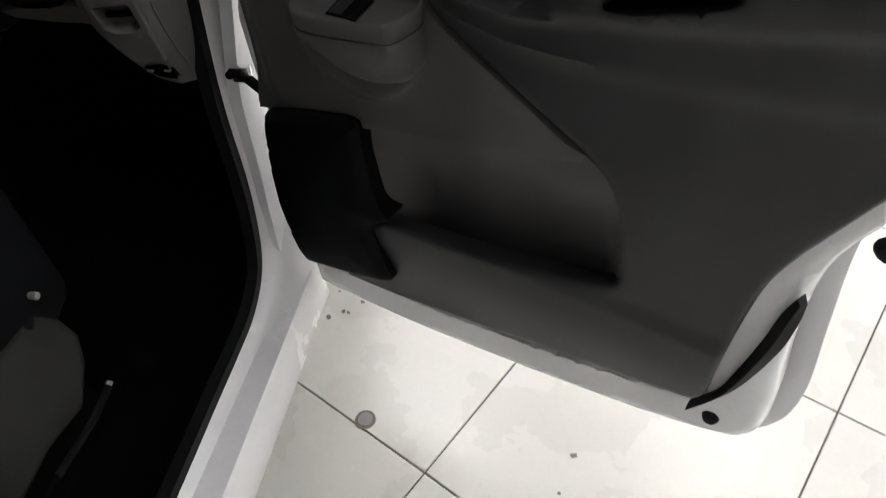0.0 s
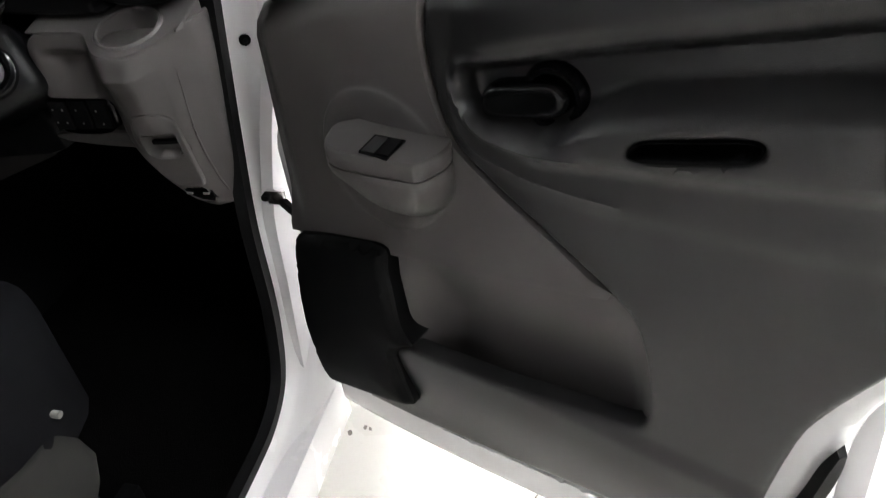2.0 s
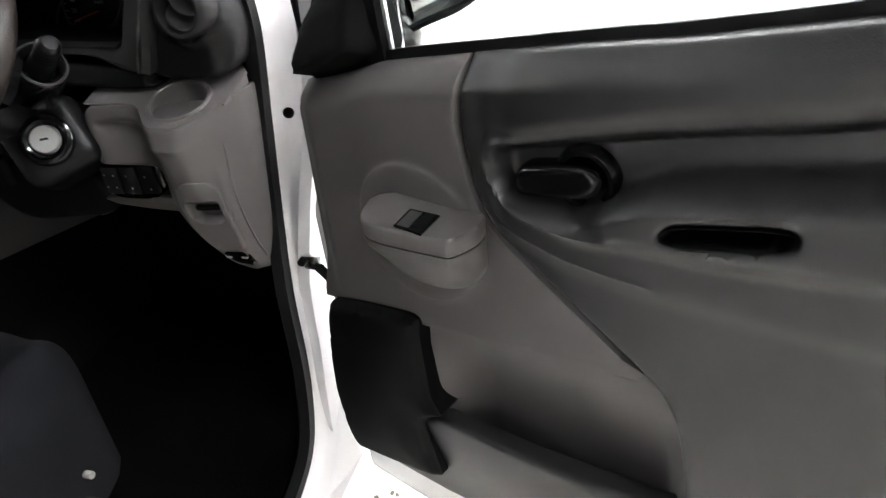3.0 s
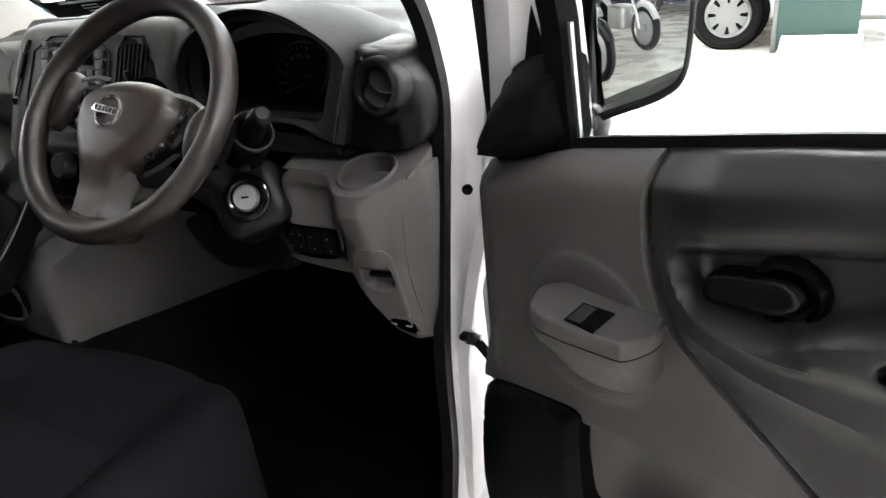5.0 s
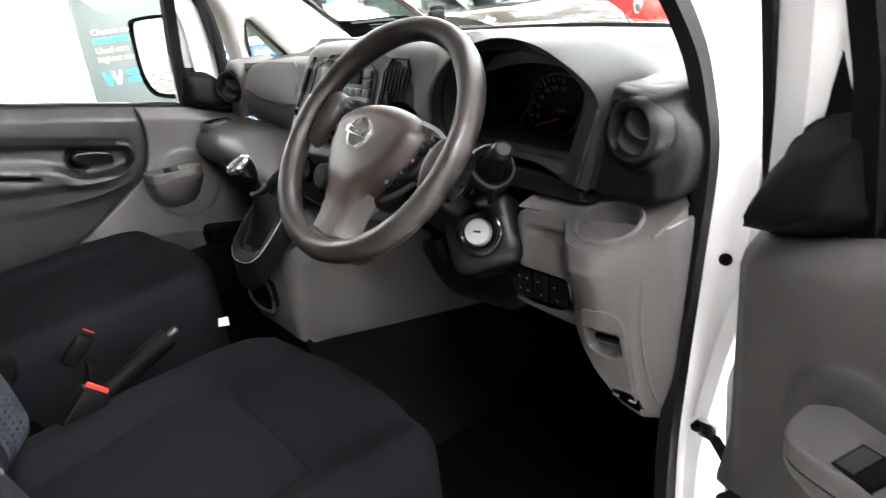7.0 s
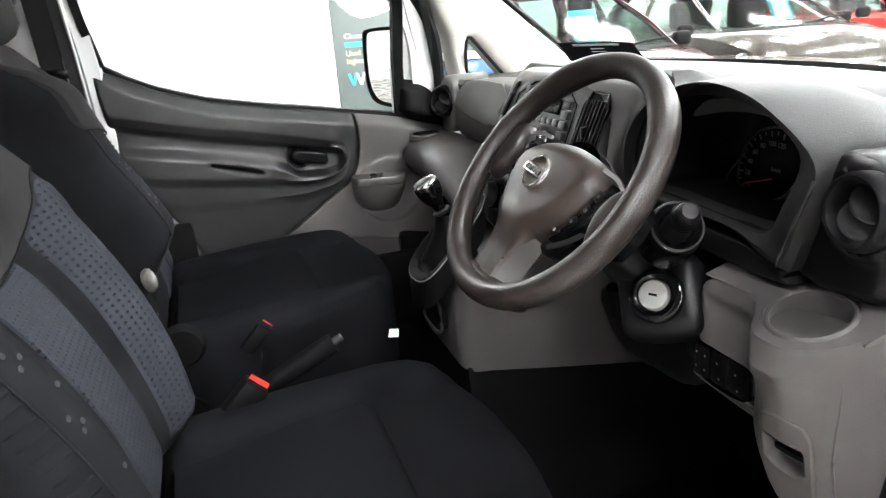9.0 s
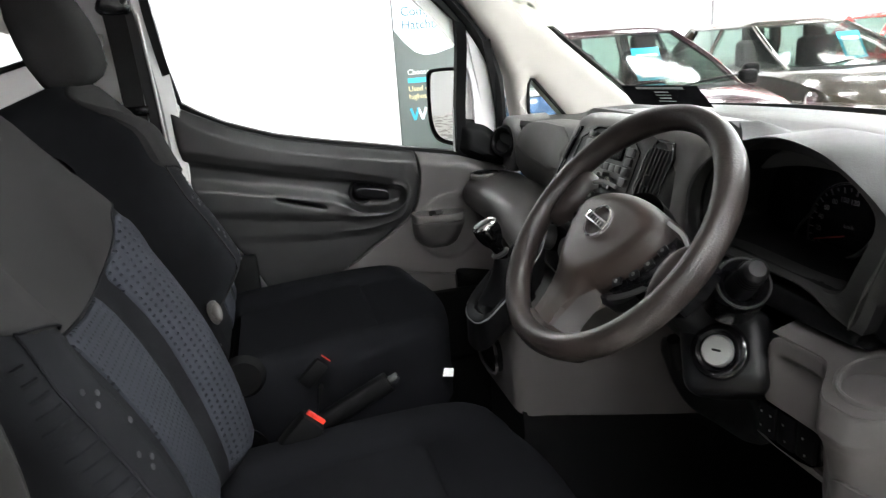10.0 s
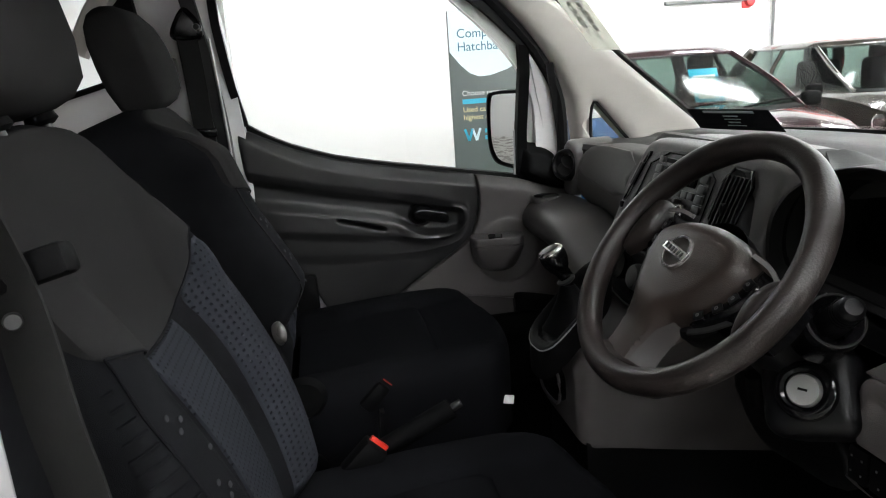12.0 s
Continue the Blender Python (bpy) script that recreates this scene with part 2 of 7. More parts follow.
def lathe(profile, n=24, M=None):
    """Profile of (radius, height) turned about z."""
    bm = bmesh.new()
    rings = []
    for r, z in profile:
        if r < 1e-6:
            rings.append([bm.verts.new((0, 0, z))])
        else:
            rings.append([bm.verts.new((r * math.cos(2 * math.pi * i / n), r * math.sin(2 * math.pi * i / n), z)) for i in range(n)])
    for a, b in zip(rings, rings[1:]):
        for i in range(n):
            j = (i + 1) % n
            if len(a) == 1 and len(b) == 1:
                continue
            if len(a) == 1:
                bm.faces.new((a[0], b[i], b[j]))
            elif len(b) == 1:
                bm.faces.new((a[i], a[j], b[0]))
            else:
                bm.faces.new((a[i], a[j], b[j], b[i]))
    if M:
        bm.transform(M)
    return bm


def aim(p, d):
    """A pose at p whose z axis points along d."""
    return Matrix.Translation(p) @ Vector(d).to_track_quat("Z", "Y").to_matrix().to_4x4()


def rod(a, b, r, r2=None, n=12):
    a, b = Vector(a), Vector(b)
    h = (b - a).length
    r2 = r if r2 is None else r2
    return lathe([(0, 0), (r * 0.85, 0), (r, min(r * 0.2, h * 0.1)), (r2, h - min(r2 * 0.2, h * 0.1)), (r2 * 0.85, h), (0, h)], n, aim(a, b - a))


def spline(pts, n=6, closed=False):
    """Catmull-Rom through the points."""
    P = [np.array(p, float) for p in pts]
    m = len(P)
    out = []
    for i in range(m if closed else m - 1):
        p0 = P[(i - 1) % m] if closed or i > 0 else 2 * P[0] - P[1]
        p1, p2 = P[i], P[(i + 1) % m]
        p3 = P[(i + 2) % m] if closed or i + 2 < m else 2 * P[-1] - P[-2]
        for k in range(n):
            t = k / n
            out.append(0.5 * (2 * p1 + (p2 - p0) * t + (2 * p0 - 5 * p1 + 4 * p2 - p3) * t * t + (3 * p1 - p0 - 3 * p2 + p3) * t ** 3))
    if not closed:
        out.append(P[-1])
    return [tuple(p) for p in out]


def rounded(pts, times=2):
    """Corner-cut closed outline."""
    P = [np.array(p, float) for p in pts]
    for _ in range(times):
        Q = []
        for i in range(len(P)):
            a, b = P[i], P[(i + 1) % len(P)]
            Q += [0.78 * a + 0.22 * b, 0.22 * a + 0.78 * b]
        P = Q
    return [tuple(p) for p in P]


def sweep(path, shape, closed=False, up=(0, 0, 1), scale=None):
    """A closed cross-section (list of (side, up)) drawn along a path."""
    P = [Vector(p) for p in path]
    m = len(P)
    bm = bmesh.new()
    rings = []
    up = Vector(up)
    for i in range(m):
        if closed:
            d = P[(i + 1) % m] - P[i - 1]
        else:
            d = P[min(i + 1, m - 1)] - P[max(i - 1, 0)]
        d.normalize()
        side = d.cross(up)
        if side.length < 1e-4:
            side = d.cross(Vector((1, 0, 0)))
        side.normalize()
        u = side.cross(d)
        k = scale(i / (m - 1)) if scale else 1.0
        rings.append([bm.verts.new(P[i] + side * (a * k) + u * (b * k)) for a, b in shape])
    n = len(shape)
    for i in range(m if closed else m - 1):
        a, b = rings[i], rings[(i + 1) % m]
        for j in range(n):
            bm.faces.new((a[j], a[(j + 1) % n], b[(j + 1) % n], b[j]))
    if not closed:
        bm.faces.new(rings[0])
        bm.faces.new(rings[-1])
    return bm


def circle(r, n=10, sx=1.0, sy=1.0):
    return [(r * sx * math.cos(2 * math.pi * i / n), r * sy * math.sin(2 * math.pi * i / n)) for i in range(n)]


def tube(path, r, n=10, closed=False, up=(0, 0, 1), scale=None):
    return sweep(path, circle(r, n), closed, up, scale)


def loft(rings, closed=True, caps=True):
    """Skin over rings of equally many places."""
    bm = bmesh.new()
    R = [[bm.verts.new(p) for p in ring] for ring in rings]
    n = len(R[0])
    for a, b in zip(R, R[1:]):
        for j in range(n if closed else n - 1):
            bm.faces.new((a[j], a[(j + 1) % n], b[(j + 1) % n], b[j]))
    if caps and closed:
        bm.faces.new(R[0])
        bm.faces.new(R[-1])
    return bm


def edge_distance(p, outline):
    best = 9.0
    for i in range(len(outline)):
        ax, ay = outline[i]
        bx, by = outline[(i + 1) % len(outline)]
        dx, dy = bx - ax, by - ay
        q = dx * dx + dy * dy
        t = 0 if q < 1e-12 else max(0, min(1, ((p[0] - ax) * dx + (p[1] - ay) * dy) / q))
        best = min(best, math.hypot(p[0] - ax - t * dx, p[1] - ay - t * dy))
    return best


def inside(p, outline):
    c = False
    for i in range(len(outline)):
        ax, ay = outline[i]
        bx, by = outline[i - 1]
        if (ay > p[1]) != (by > p[1]) and p[0] < (bx - ax) * (p[1] - ay) / (by - ay) + ax:
            c = not c
    return c


def rim_distances(P, loops):
    """The way from every place to the nearest rim."""
    best = np.full(len(P), 9.0)
    for lp in loops:
        A = np.array(lp, float)
        D = np.roll(A, -1, 0) - A
        q = np.maximum((D * D).sum(1), 1e-12)
        for k in range(0, len(P), 2000):
            R = P[k:k + 2000, None, :] - A[None]
            t = np.clip((R * D[None]).sum(2) / q, 0, 1)
            best[k:k + 2000] = np.minimum(best[k:k + 2000], np.sqrt(((R - t[..., None] * D[None]) ** 2).sum(2)).min(1))
    return best


def all_inside(P, loop):
    A = np.array(loop, float)
    B = np.roll(A, 1, 0)
    c = np.zeros(len(P), bool)
    for (ax, ay), (bx, by) in zip(A, B):
        if ay == by:
            continue
        c ^= ((ay > P[:, 1]) != (by > P[:, 1])) & (P[:, 0] < (bx - ax) * (P[:, 1] - ay) / (by - ay) + ax)
    return c


def dense(loop, step, closed=True):
    out = []
    n = len(loop)
    for i in range(n if closed else n - 1):
        a, b = np.array(loop[i], float), np.array(loop[(i + 1) % n], float)
        m = max(1, int(np.linalg.norm(b - a) / step))
        out += [tuple(a + (b - a) * j / m) for j in range(m)]
    return out if closed else out + [tuple(loop[-1])]


def pad(outline, place, height=lambda u, v, d: 0.0, back=0.01, step=0.02, holes=(), uv=False, lines=(), rims=()):
    """A moulded sheet over a flat outline: place(u, v, h) gives the world place, height the relief, d the way to the rim; lines are creases."""
    loops = [dense(lp, step * 1.5) for lp in [outline, *holes]]
    verts, edges = [], []
    for lp in loops:
        k = len(verts)
        verts += lp
        edges += [(k + i, k + (i + 1) % len(lp)) for i in range(len(lp))]
    O = np.array(loops[0])
    lo, hi = O.min(0), O.max(0)
    # rows of places that keep an even way to the rim
    rings = []
    for n, lp in enumerate(loops):
        A = np.array(lp)
        T = np.roll(A, -1, 0) - np.roll(A, 1, 0)
        N = np.stack([-T[:, 1], T[:, 0]], 1) / np.maximum(np.linalg.norm(T, axis=1), 1e-9)[:, None]
        area = (A[:, 0] * np.roll(A[:, 1], -1) - np.roll(A[:, 0], -1) * A[:, 1]).sum()
        N *= (1 if area > 0 else -1) * (1 if n == 0 else -1)
        for f in (0.28, 0.65, 1.1):
            rings.append((A + N * f * step, f * step))
        for d in rims:
            rings.append((A + N * d, d))
    cand, extra = [], []
    for R, d in rings:
        keep = all_inside(R, loops[0]) & (rim_distances(R, loops) > d * 0.93)
        for h in loops[1:]:
            keep &= ~all_inside(R, h)
        (extra if d in rims else cand).append(R[keep])
    crease = [dense(l, step, False) for l in lines]
    cr = np.array([p for l in crease for p in l]) if crease else np.zeros((0, 2))
    if len(cr):
        keep = all_inside(cr, loops[0]) & (rim_distances(cr, loops) > step * 1.3)
        cr = cr[keep]
    cr = np.concatenate([cr] + extra)
    grid = []
    u, row = lo[0] + step * 0.5, 0
    while u < hi[0]:
        v = lo[1] + step * (0.25 + 0.5 * (row % 2))
        while v < hi[1]:
            grid.append((u, v))
            v += step
        u += step
        row += 1
    G = np.array(grid) if grid else np.zeros((0, 2))
    if len(G):
        keep = all_inside(G, loops[0]) & (rim_distances(G, loops) > step * 1.55)
        for h in loops[1:]:
            keep &= ~all_inside(G, h)
        G = G[keep]
        if len(cr) and len(G):
            G = G[np.concatenate([np.linalg.norm(g[:, None] - cr[None], axis=2).min(1) for g in np.array_split(G, max(1, len(G) // 2000))]) > step * 0.55]
    free = np.concatenate(cand + [cr, G])
    verts = [Vector(p) for p in verts] + [Vector(p) for p in free.tolist()]
    co, _, faces, *_ = geometry.delaunay_2d_cdt(verts, edges, [], 1, 1e-6)
    flat = np.array([(p[0], p[1]) for p in co])
    away = rim_distances(flat, loops)
    bm = bmesh.new()
    top = [bm.verts.new(place(float(p[0]), float(p[1]), height(float(p[0]), float(p[1]), float(d)))) for p, d in zip(flat, away)]
    mids = np.array([flat[list(f)].mean(0) for f in faces])
    drop = np.zeros(len(faces), bool)
    for h in loops[1:]:
        drop |= all_inside(mids, h)
    for f, skip in zip(faces, drop):
        if skip:
            continue
        try:
            bm.faces.new([top[i] for i in f])
        except ValueError:
            pass
    lay = bm.loops.layers.uv.new("flat") if uv else None
    index = {v: (float(p[0]), float(p[1])) for v, p in zip(top, flat)}
    if uv:
        for f in bm.faces:
            for l in f.loops:
                l[lay].uv = index[l.vert]
    rim = [e for e in bm.edges if len(e.link_faces) == 1]
    if back:
        made = {}
        for e in rim:
            for v in e.verts:
                if v not in made:
                    p = index[v]
                    made[v] = bm.verts.new(place(p[0], p[1], height(p[0], p[1], 0.0) - back))
        for e in rim:
            a, b = e.verts
            bm.faces.new((a, b, made[b], made[a]))
    return bm


def soft_edge(d, r):
    """0 at r and further in, falling to -r at the rim, as a quarter round."""
    return 0.0 if d >= r else -(r - math.sqrt(max(0.0, r * r - (r - d) ** 2)))


def step01(x):
    x = max(0.0, min(1.0, x))
    return x * x * (3 - 2 * x)


def graph(x, pts):
    return float(np.interp(x, [p[0] for p in pts], [p[1] for p in pts]))


def lettering(name, text, size, M, material, parent, align="CENTER"):
    cu = bpy.data.curves.new(name, "FONT")
    cu.body, cu.size, cu.align_x, cu.align_y = text, size, align, "CENTER"
    cu.extrude = size * 0.01
    tmp = new("tmp_text", cu)
    bpy.context.view_layer.update()
    me = bpy.data.meshes.new_from_object(tmp.evaluated_get(bpy.context.evaluated_depsgraph_get()))
    bpy.data.objects.remove(tmp)
    bm = bmesh.new()
    bm.from_mesh(me)
    bpy.data.meshes.remove(me)
    bm.transform(M)
    return part(name, bm, material, parent, smooth=False)


def axes(o, x, y):
    """A pose with the given x and y directions."""
    x, y = Vector(x).normalized(), Vector(y).normalized()
    z = x.cross(y).normalized()
    y = z.cross(x)
    return Matrix(((x[0], y[0], z[0], o[0]), (x[1], y[1], z[1], o[1]), (x[2], y[2], z[2], o[2]), (0, 0, 0, 1)))


# ---- the showroom ----
ROOM = (-8.0, 9.0, -11.0, 17.0, 3.7)


def wall(name, x0, y0, x1, y1):
    bm = rbox(((x0 + x1) / 2, (y0 + y1) / 2, ROOM[4] / 2), (abs(x1 - x0), abs(y1 - y0), ROOM[4]), 0)
    return solo(name, bm, WALL_PAINT, "plain white painted showroom wall", "wall", kind="structure", smooth=False)


def showroom():
    x0, x1, y0, y1, h = ROOM
    wall("wall_west", x0 - 0.2, y0, x0, y1)
    wall("wall_east", x1, y0, x1 + 0.2, y1)
    wall("wall_north", x0 - 0.2, y1, x1 + 0.2, y1 + 0.2)
    wall("wall_south", x0 - 0.2, y0 - 0.2, x1 + 0.2, y0)
    solo("ceiling", rbox(((x0 + x1) / 2, (y0 + y1) / 2, h + 0.1), (x1 - x0 + 0.4, y1 - y0 + 0.4, 0.2), 0), CEIL_PAINT,
         "plain dark showroom ceiling with lamps", "ceiling", kind="structure", smooth=False)
    # light fittings in rows
    fit = thing("ceiling_light", (0, 0, h), "white ceiling fitting with two lit tubes", "ceiling light", "rows of tube lights")
    part("frame", rbox((0, 0, h - 0.03), (0.26, 1.6, 0.06), 0.01), WALL_PAINT, fit)
    for x in (-0.07, 0.07):
        part("tube", rod((x, -0.75, h - 0.085), (x, 0.75, h - 0.085), 0.024, n=8), TUBE, fit, "lit white tube")
    first = True
    for x in (-6.2, -4.0, -1.8, 0.4, 2.6, 4.8, 7.0):
        for y in (-9.6, -0.9, 1.9, 4.7, 7.5, 10.3, 13.1, 15.6):
            if (y < 4 and x in (-4.0, -1.8)) or (y < 0 and -5 < x < 2) or (y < -5 and x < 2) or (y < -5 and x > 3):
                continue
            if first:
                fit.location = (x, y, h)
                first = False
            else:
                copy_thing(fit, pose(x, y, h))
    # red and grey bands high on the far wall
    solo("wall_band", rbox((x0 + 0.02, 11.6, 2.26), (0.05, 10.6, 0.30), 0.01), RED_PAINT, "red band along the white wall", "wall band", kind="structure")
    solo("trim", rbox((x0 + 0.03, 10.6, 2.08), (0.07, 12.6, 0.05), 0.01), SILVER, "grey metal rail along the white wall", "rail", kind="structure")
    bell = thing("alarm_bell", (x0, 5.55, 2.06), "small red alarm bell on the white wall", "alarm bell")
    part("gong", lathe([(0, 0.06), (0.06, 0.05), (0.085, 0.02), (0.085, 0.0)], 20, aim((x0, 5.55, 2.06), (1, 0, 0))), RED_PAINT, bell)
    part("base", rbox((x0 + 0.01, 5.50, 2.02), (0.02, 0.12, 0.12), 0.004), RED_PAINT, bell)
    for y in (2.75, 5.9, 9.3):
        solo("pipe", rod((x0 + 0.04, y, 0.0), (x0 + 0.04, y, 2.05), 0.02), SILVER, "thin grey pipe up the white wall", "pipe", "wall pipes")


def tiled_floor():
    x0, x1, y0, y1, h = ROOM
    base = solo("floor", rbox(((x0 + x1) / 2, (y0 + y1) / 2, -0.06), (x1 - x0, y1 - y0, 0.11), 0), GROUT,
                "polished cream floor tiles with thin dark joints", "floor", kind="structure", smooth=False)
    a = radians(61.3)
    s, gap = 0.6, 0.004
    bm = bmesh.new()
    bmesh.ops.create_cube(bm, size=1)
    bmesh.ops.scale(bm, vec=(s - gap, s - gap, 0.012), verts=bm.verts)
    bmesh.ops.bevel(bm, geom=[e for e in bm.edges if all(v.co.z > 0 for v in e.verts)], offset=0.001, segments=1, affect="EDGES")
    one = finish(bm, "tile", TILE, False)
    u, v = Vector((math.cos(a), math.sin(a), 0)), Vector((-math.sin(a), math.cos(a), 0))
    o = Vector((1.026, -0.004, -0.006))
    rest_v, rest_f = [], []
    near = []
    for i in range(-34, 35):
        for j in range(-34, 35):
            c = o + u * (s * (i + 0.5)) + v * (s * (j + 0.5))
            if not (x0 - 0.3 < c.x < x1 + 0.3 and y0 - 0.3 < c.y < y1 + 0.3):
                continue
            if -0.6 < c.x < 6.5 and -1.5 < c.y < 11.0 and len(near) < 250:
                near.append(c)
            else:
                k = len(rest_v)
                q = (s - gap) / 2
                rest_v += [c + u * p * q + v * r * q + Vector((0, 0, 0.006)) for p, r in ((-1, -1), (1, -1), (1, 1), (-1, 1))]
                rest_f.append((k, k + 1, k + 2, k + 3))
    turn = Matrix.Rotation(a, 4, "Z")
    for c in near:
        ob = new("tile", one)
        ob.parent = base
        ob.matrix_basis = Matrix.Translation(c) @ turn
    me = bpy.data.meshes.new("far_tiles")
    me.from_pydata([tuple(p) for p in rest_v], [], rest_f)
    me.materials.append(TILE)
    far = new("far_tiles", me)
    far.parent = base
    tagged(far, kind="stuff")
    rnd = random.Random(5)
    scuff = thing("floor_scuff", (0.744, 0.424, 0), "dark dried scuffs on the cream floor tiles", "scuff mark")
    for cx, cy, n, spread in ((0.744, 0.424, 9, 0.045), (1.36, -0.08, 8, 0.09)):
        for _ in range(n):
            x, y, r = cx + rnd.gauss(0, spread), cy + rnd.gauss(0, spread), rnd.uniform(0.003, 0.010)
            blot = [(x + r * rnd.uniform(0.5, 1.2) * math.cos(t), y + r * rnd.uniform(0.4, 1.1) * math.sin(t)) for t in np.linspace(0, 2 * math.pi, 9, endpoint=False)]
            part("fleck", pad(blot, lambda u, v, h: (u, v, 0.0008 + h), back=0.0006, step=0.01), GROUT, scuff)
    stud = thing("floor_stud", (0.879, 0.098, 0), "small round steel stud set in the tile floor", "floor stud")
    part("cap", lathe([(0, 0.004), (0.016, 0.004), (0.0185, 0.002), (0.019, 0.0)], 20, Matrix.Translation((0.879, 0.098, 0.0))), STUD, stud)
    part("rim", lathe([(0.019, 0.001), (0.019, 0.003), (0.022, 0.003), (0.022, 0.0)], 20, Matrix.Translation((0.879, 0.098, 0.0))), GROUT, stud)


# ---- the van's body ----
SEAL_LINE = [(-1.02, 0.36), (-0.5, 0.358), (-0.26, 0.358), (-0.11, 0.361), (0.0, 0.362), (0.07, 0.368), (0.13, 0.392), (0.168, 0.43), (0.192, 0.50),
             (0.203, 0.58), (0.21, 0.72), (0.235, 0.86), (0.262, 0.99), (0.285, 1.11), (0.275, 1.19), (0.245, 1.27), (0.18, 1.37), (0.06, 1.50),
             (-0.08, 1.62), (-0.25, 1.71), (-0.5, 1.75), (-0.8, 1.76), (-0.98, 1.74), (-1.03, 1.66), (-1.04, 1.3), (-1.03, 0.45)]
SEAL_X = [(0.3, 0.745), (0.45, 0.735), (1.15, 0.738), (1.3, 0.735), (1.76, 0.66)]


def van_body():
    van = thing("van", (0, -0.4, 0), "white panel van with its driver's door wide open", "van")
    # aperture frame of the driver's side, swept along the door opening
    line = spline([(graph(z, SEAL_X), y, z) for y, z in SEAL_LINE], 5, True)
    part("door_seal", sweep(line, [(-0.024, -0.018), (-0.006, -0.022), (0.001, -0.013), (0.0, 0.0), (-0.022, 0.001)], True, up=(1, 0, 0)), RUBBER, van, "black rubber door seal")
    # white frame: rings from the seal flange outwards
    def ring(dx, grow, zlow=0.0):
        out = []
        cy, cz = -0.4, 0.98
        for x, y, z in line:
            d = Vector((y - cy, z - cz))
            n = d.normalized()
            k = grow
            zz = z + n.y * k
            yy = y + n.x * k
            out.append((x + dx, yy, zz))
        return out
    rings = [ring(-0.004, 0.0), ring(0.003, 0.010), ring(0.005, 0.030), ring(0.010, 0.042), ring(0.022, 0.052), ring(0.034, 0.066), ring(0.044, 0.085), ring(0.056, 0.13)]
    part("aperture_frame", loft(rings, True, False), WHITE_PAINT, van, "white painted door aperture with stepped flange")
    inner = [ring(-0.004, 0.0), ring(-0.03, 0.01), ring(-0.06, 0.05)]
    part("inner_frame", loft(inner, True, False), MATT_BLACK, van, "black inner trim of the door opening")
    # sill, outer skin
    prof = [(0.775, 0.325), (0.79, 0.322), (0.797, 0.305), (0.80, 0.28), (0.803, 0.235), (0.79, 0.205), (0.72, 0.20), (0.70, 0.25), (0.70, 0.33)]
    part("sill", loft([[(x, y, z) for x, z in prof] for y in (-1.1, -0.6, -0.2, 0.1, 0.2, 0.245)]), WHITE_PAINT, van, "white painted sill")
    # hinge pillar face behind the open door
    hp = [(0.26, 0.30), (0.30, 0.30), (0.32, 0.7), (0.36, 1.10), (0.33, 1.15), (0.295, 1.12), (0.275, 0.98), (0.245, 0.86), (0.222, 0.72), (0.215, 0.58), (0.207, 0.50), (0.20, 0.40), (0.225, 0.30)]
    part("hinge_pillar", pad(hp, lambda u, v, h: (0.752 + 0.028 * step01((v - 0.65) / 0.4) + (u - 0.2) * 0.30 + h, u, v), lambda u, v, d: 0.0, 0.02, 0.02), WHITE_PAINT, van)
    # front wing behind the hinge
    wing = [(0.33, 0.28), (0.75, 0.30), (0.80, 1.0), (0.74, 1.16), (0.34, 1.14)]
    part("front_wing", pad(wing, lambda u, v, h: (0.80 - 0.10 * step01((u - 0.3) / 0.6) + h, u, v), lambda u, v, d: soft_edge(d, 0.02), 0.03, 0.05), WHITE_PAINT, van)
    part("front_wing", pad(wing, lambda u, v, h: (-0.80 + 0.10 * step01((u - 0.3) / 0.6) - h, u, v), lambda u, v, d: soft_edge(d, 0.02), 0.03, 0.05), WHITE_PAINT, van)
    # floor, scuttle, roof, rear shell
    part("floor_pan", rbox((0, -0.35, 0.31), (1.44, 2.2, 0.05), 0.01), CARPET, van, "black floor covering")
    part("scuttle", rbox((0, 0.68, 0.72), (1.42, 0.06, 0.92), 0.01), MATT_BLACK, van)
    roof = [(-0.66, 1.74), (-0.5, 1.80), (0.0, 1.83), (0.5, 1.80), (0.66, 1.74), (0.66, 1.77), (0.5, 1.835), (0, 1.865), (-0.5, 1.835), (-0.66, 1.77)]
    part("roof", loft([[(x, y, z - 0.10 * step01((y + 0.5) / 0.6)) for x, z in roof] for y in (-2.4, -1.5, -0.8, -0.5, -0.3, -0.1)]), BEIGE_TRIM, van, "pale headlining")
    part("rear_panel", rbox((0, -2.42, 1.05), (1.44, 0.05, 1.5), 0.01), WHITE_PAINT, van)
    part("side_panel", rbox((0.745, -1.75, 1.05), (0.06, 1.34, 1.45), 0.02), WHITE_PAINT, van)
    # passenger side rear panel with a window
    sp = [(-2.4, 0.32), (-1.05, 0.32), (-1.05, 0.9), (-0.70, 1.0), (-0.62, 1.2), (-0.61, 1.74), (-2.4, 1.74)]
    hole = rounded([(-2.2, 1.372), (-0.855, 1.372), (-0.845, 1.715), (-2.2, 1.715)], 2)
    part("side_panel", pad(sp, lambda u, v, h: (-0.745 + 0.07 * step01((v - 1.2) / 0.6) + h, u, v), lambda u, v, d: soft_edge(d, 0.012), 0.05, 0.06, [hole]), WHITE_PAINT, van, "white painted inner side panel")
    part("rear_side_glass", pad(rounded([(-2.22, 1.35), (-0.84, 1.35), (-0.83, 1.73), (-2.22, 1.73)], 2), lambda u, v, h: (-0.775 + 0.07 * step01((v - 1.2) / 0.6), u, v), back=0, step=0.3), CLEAR, van)
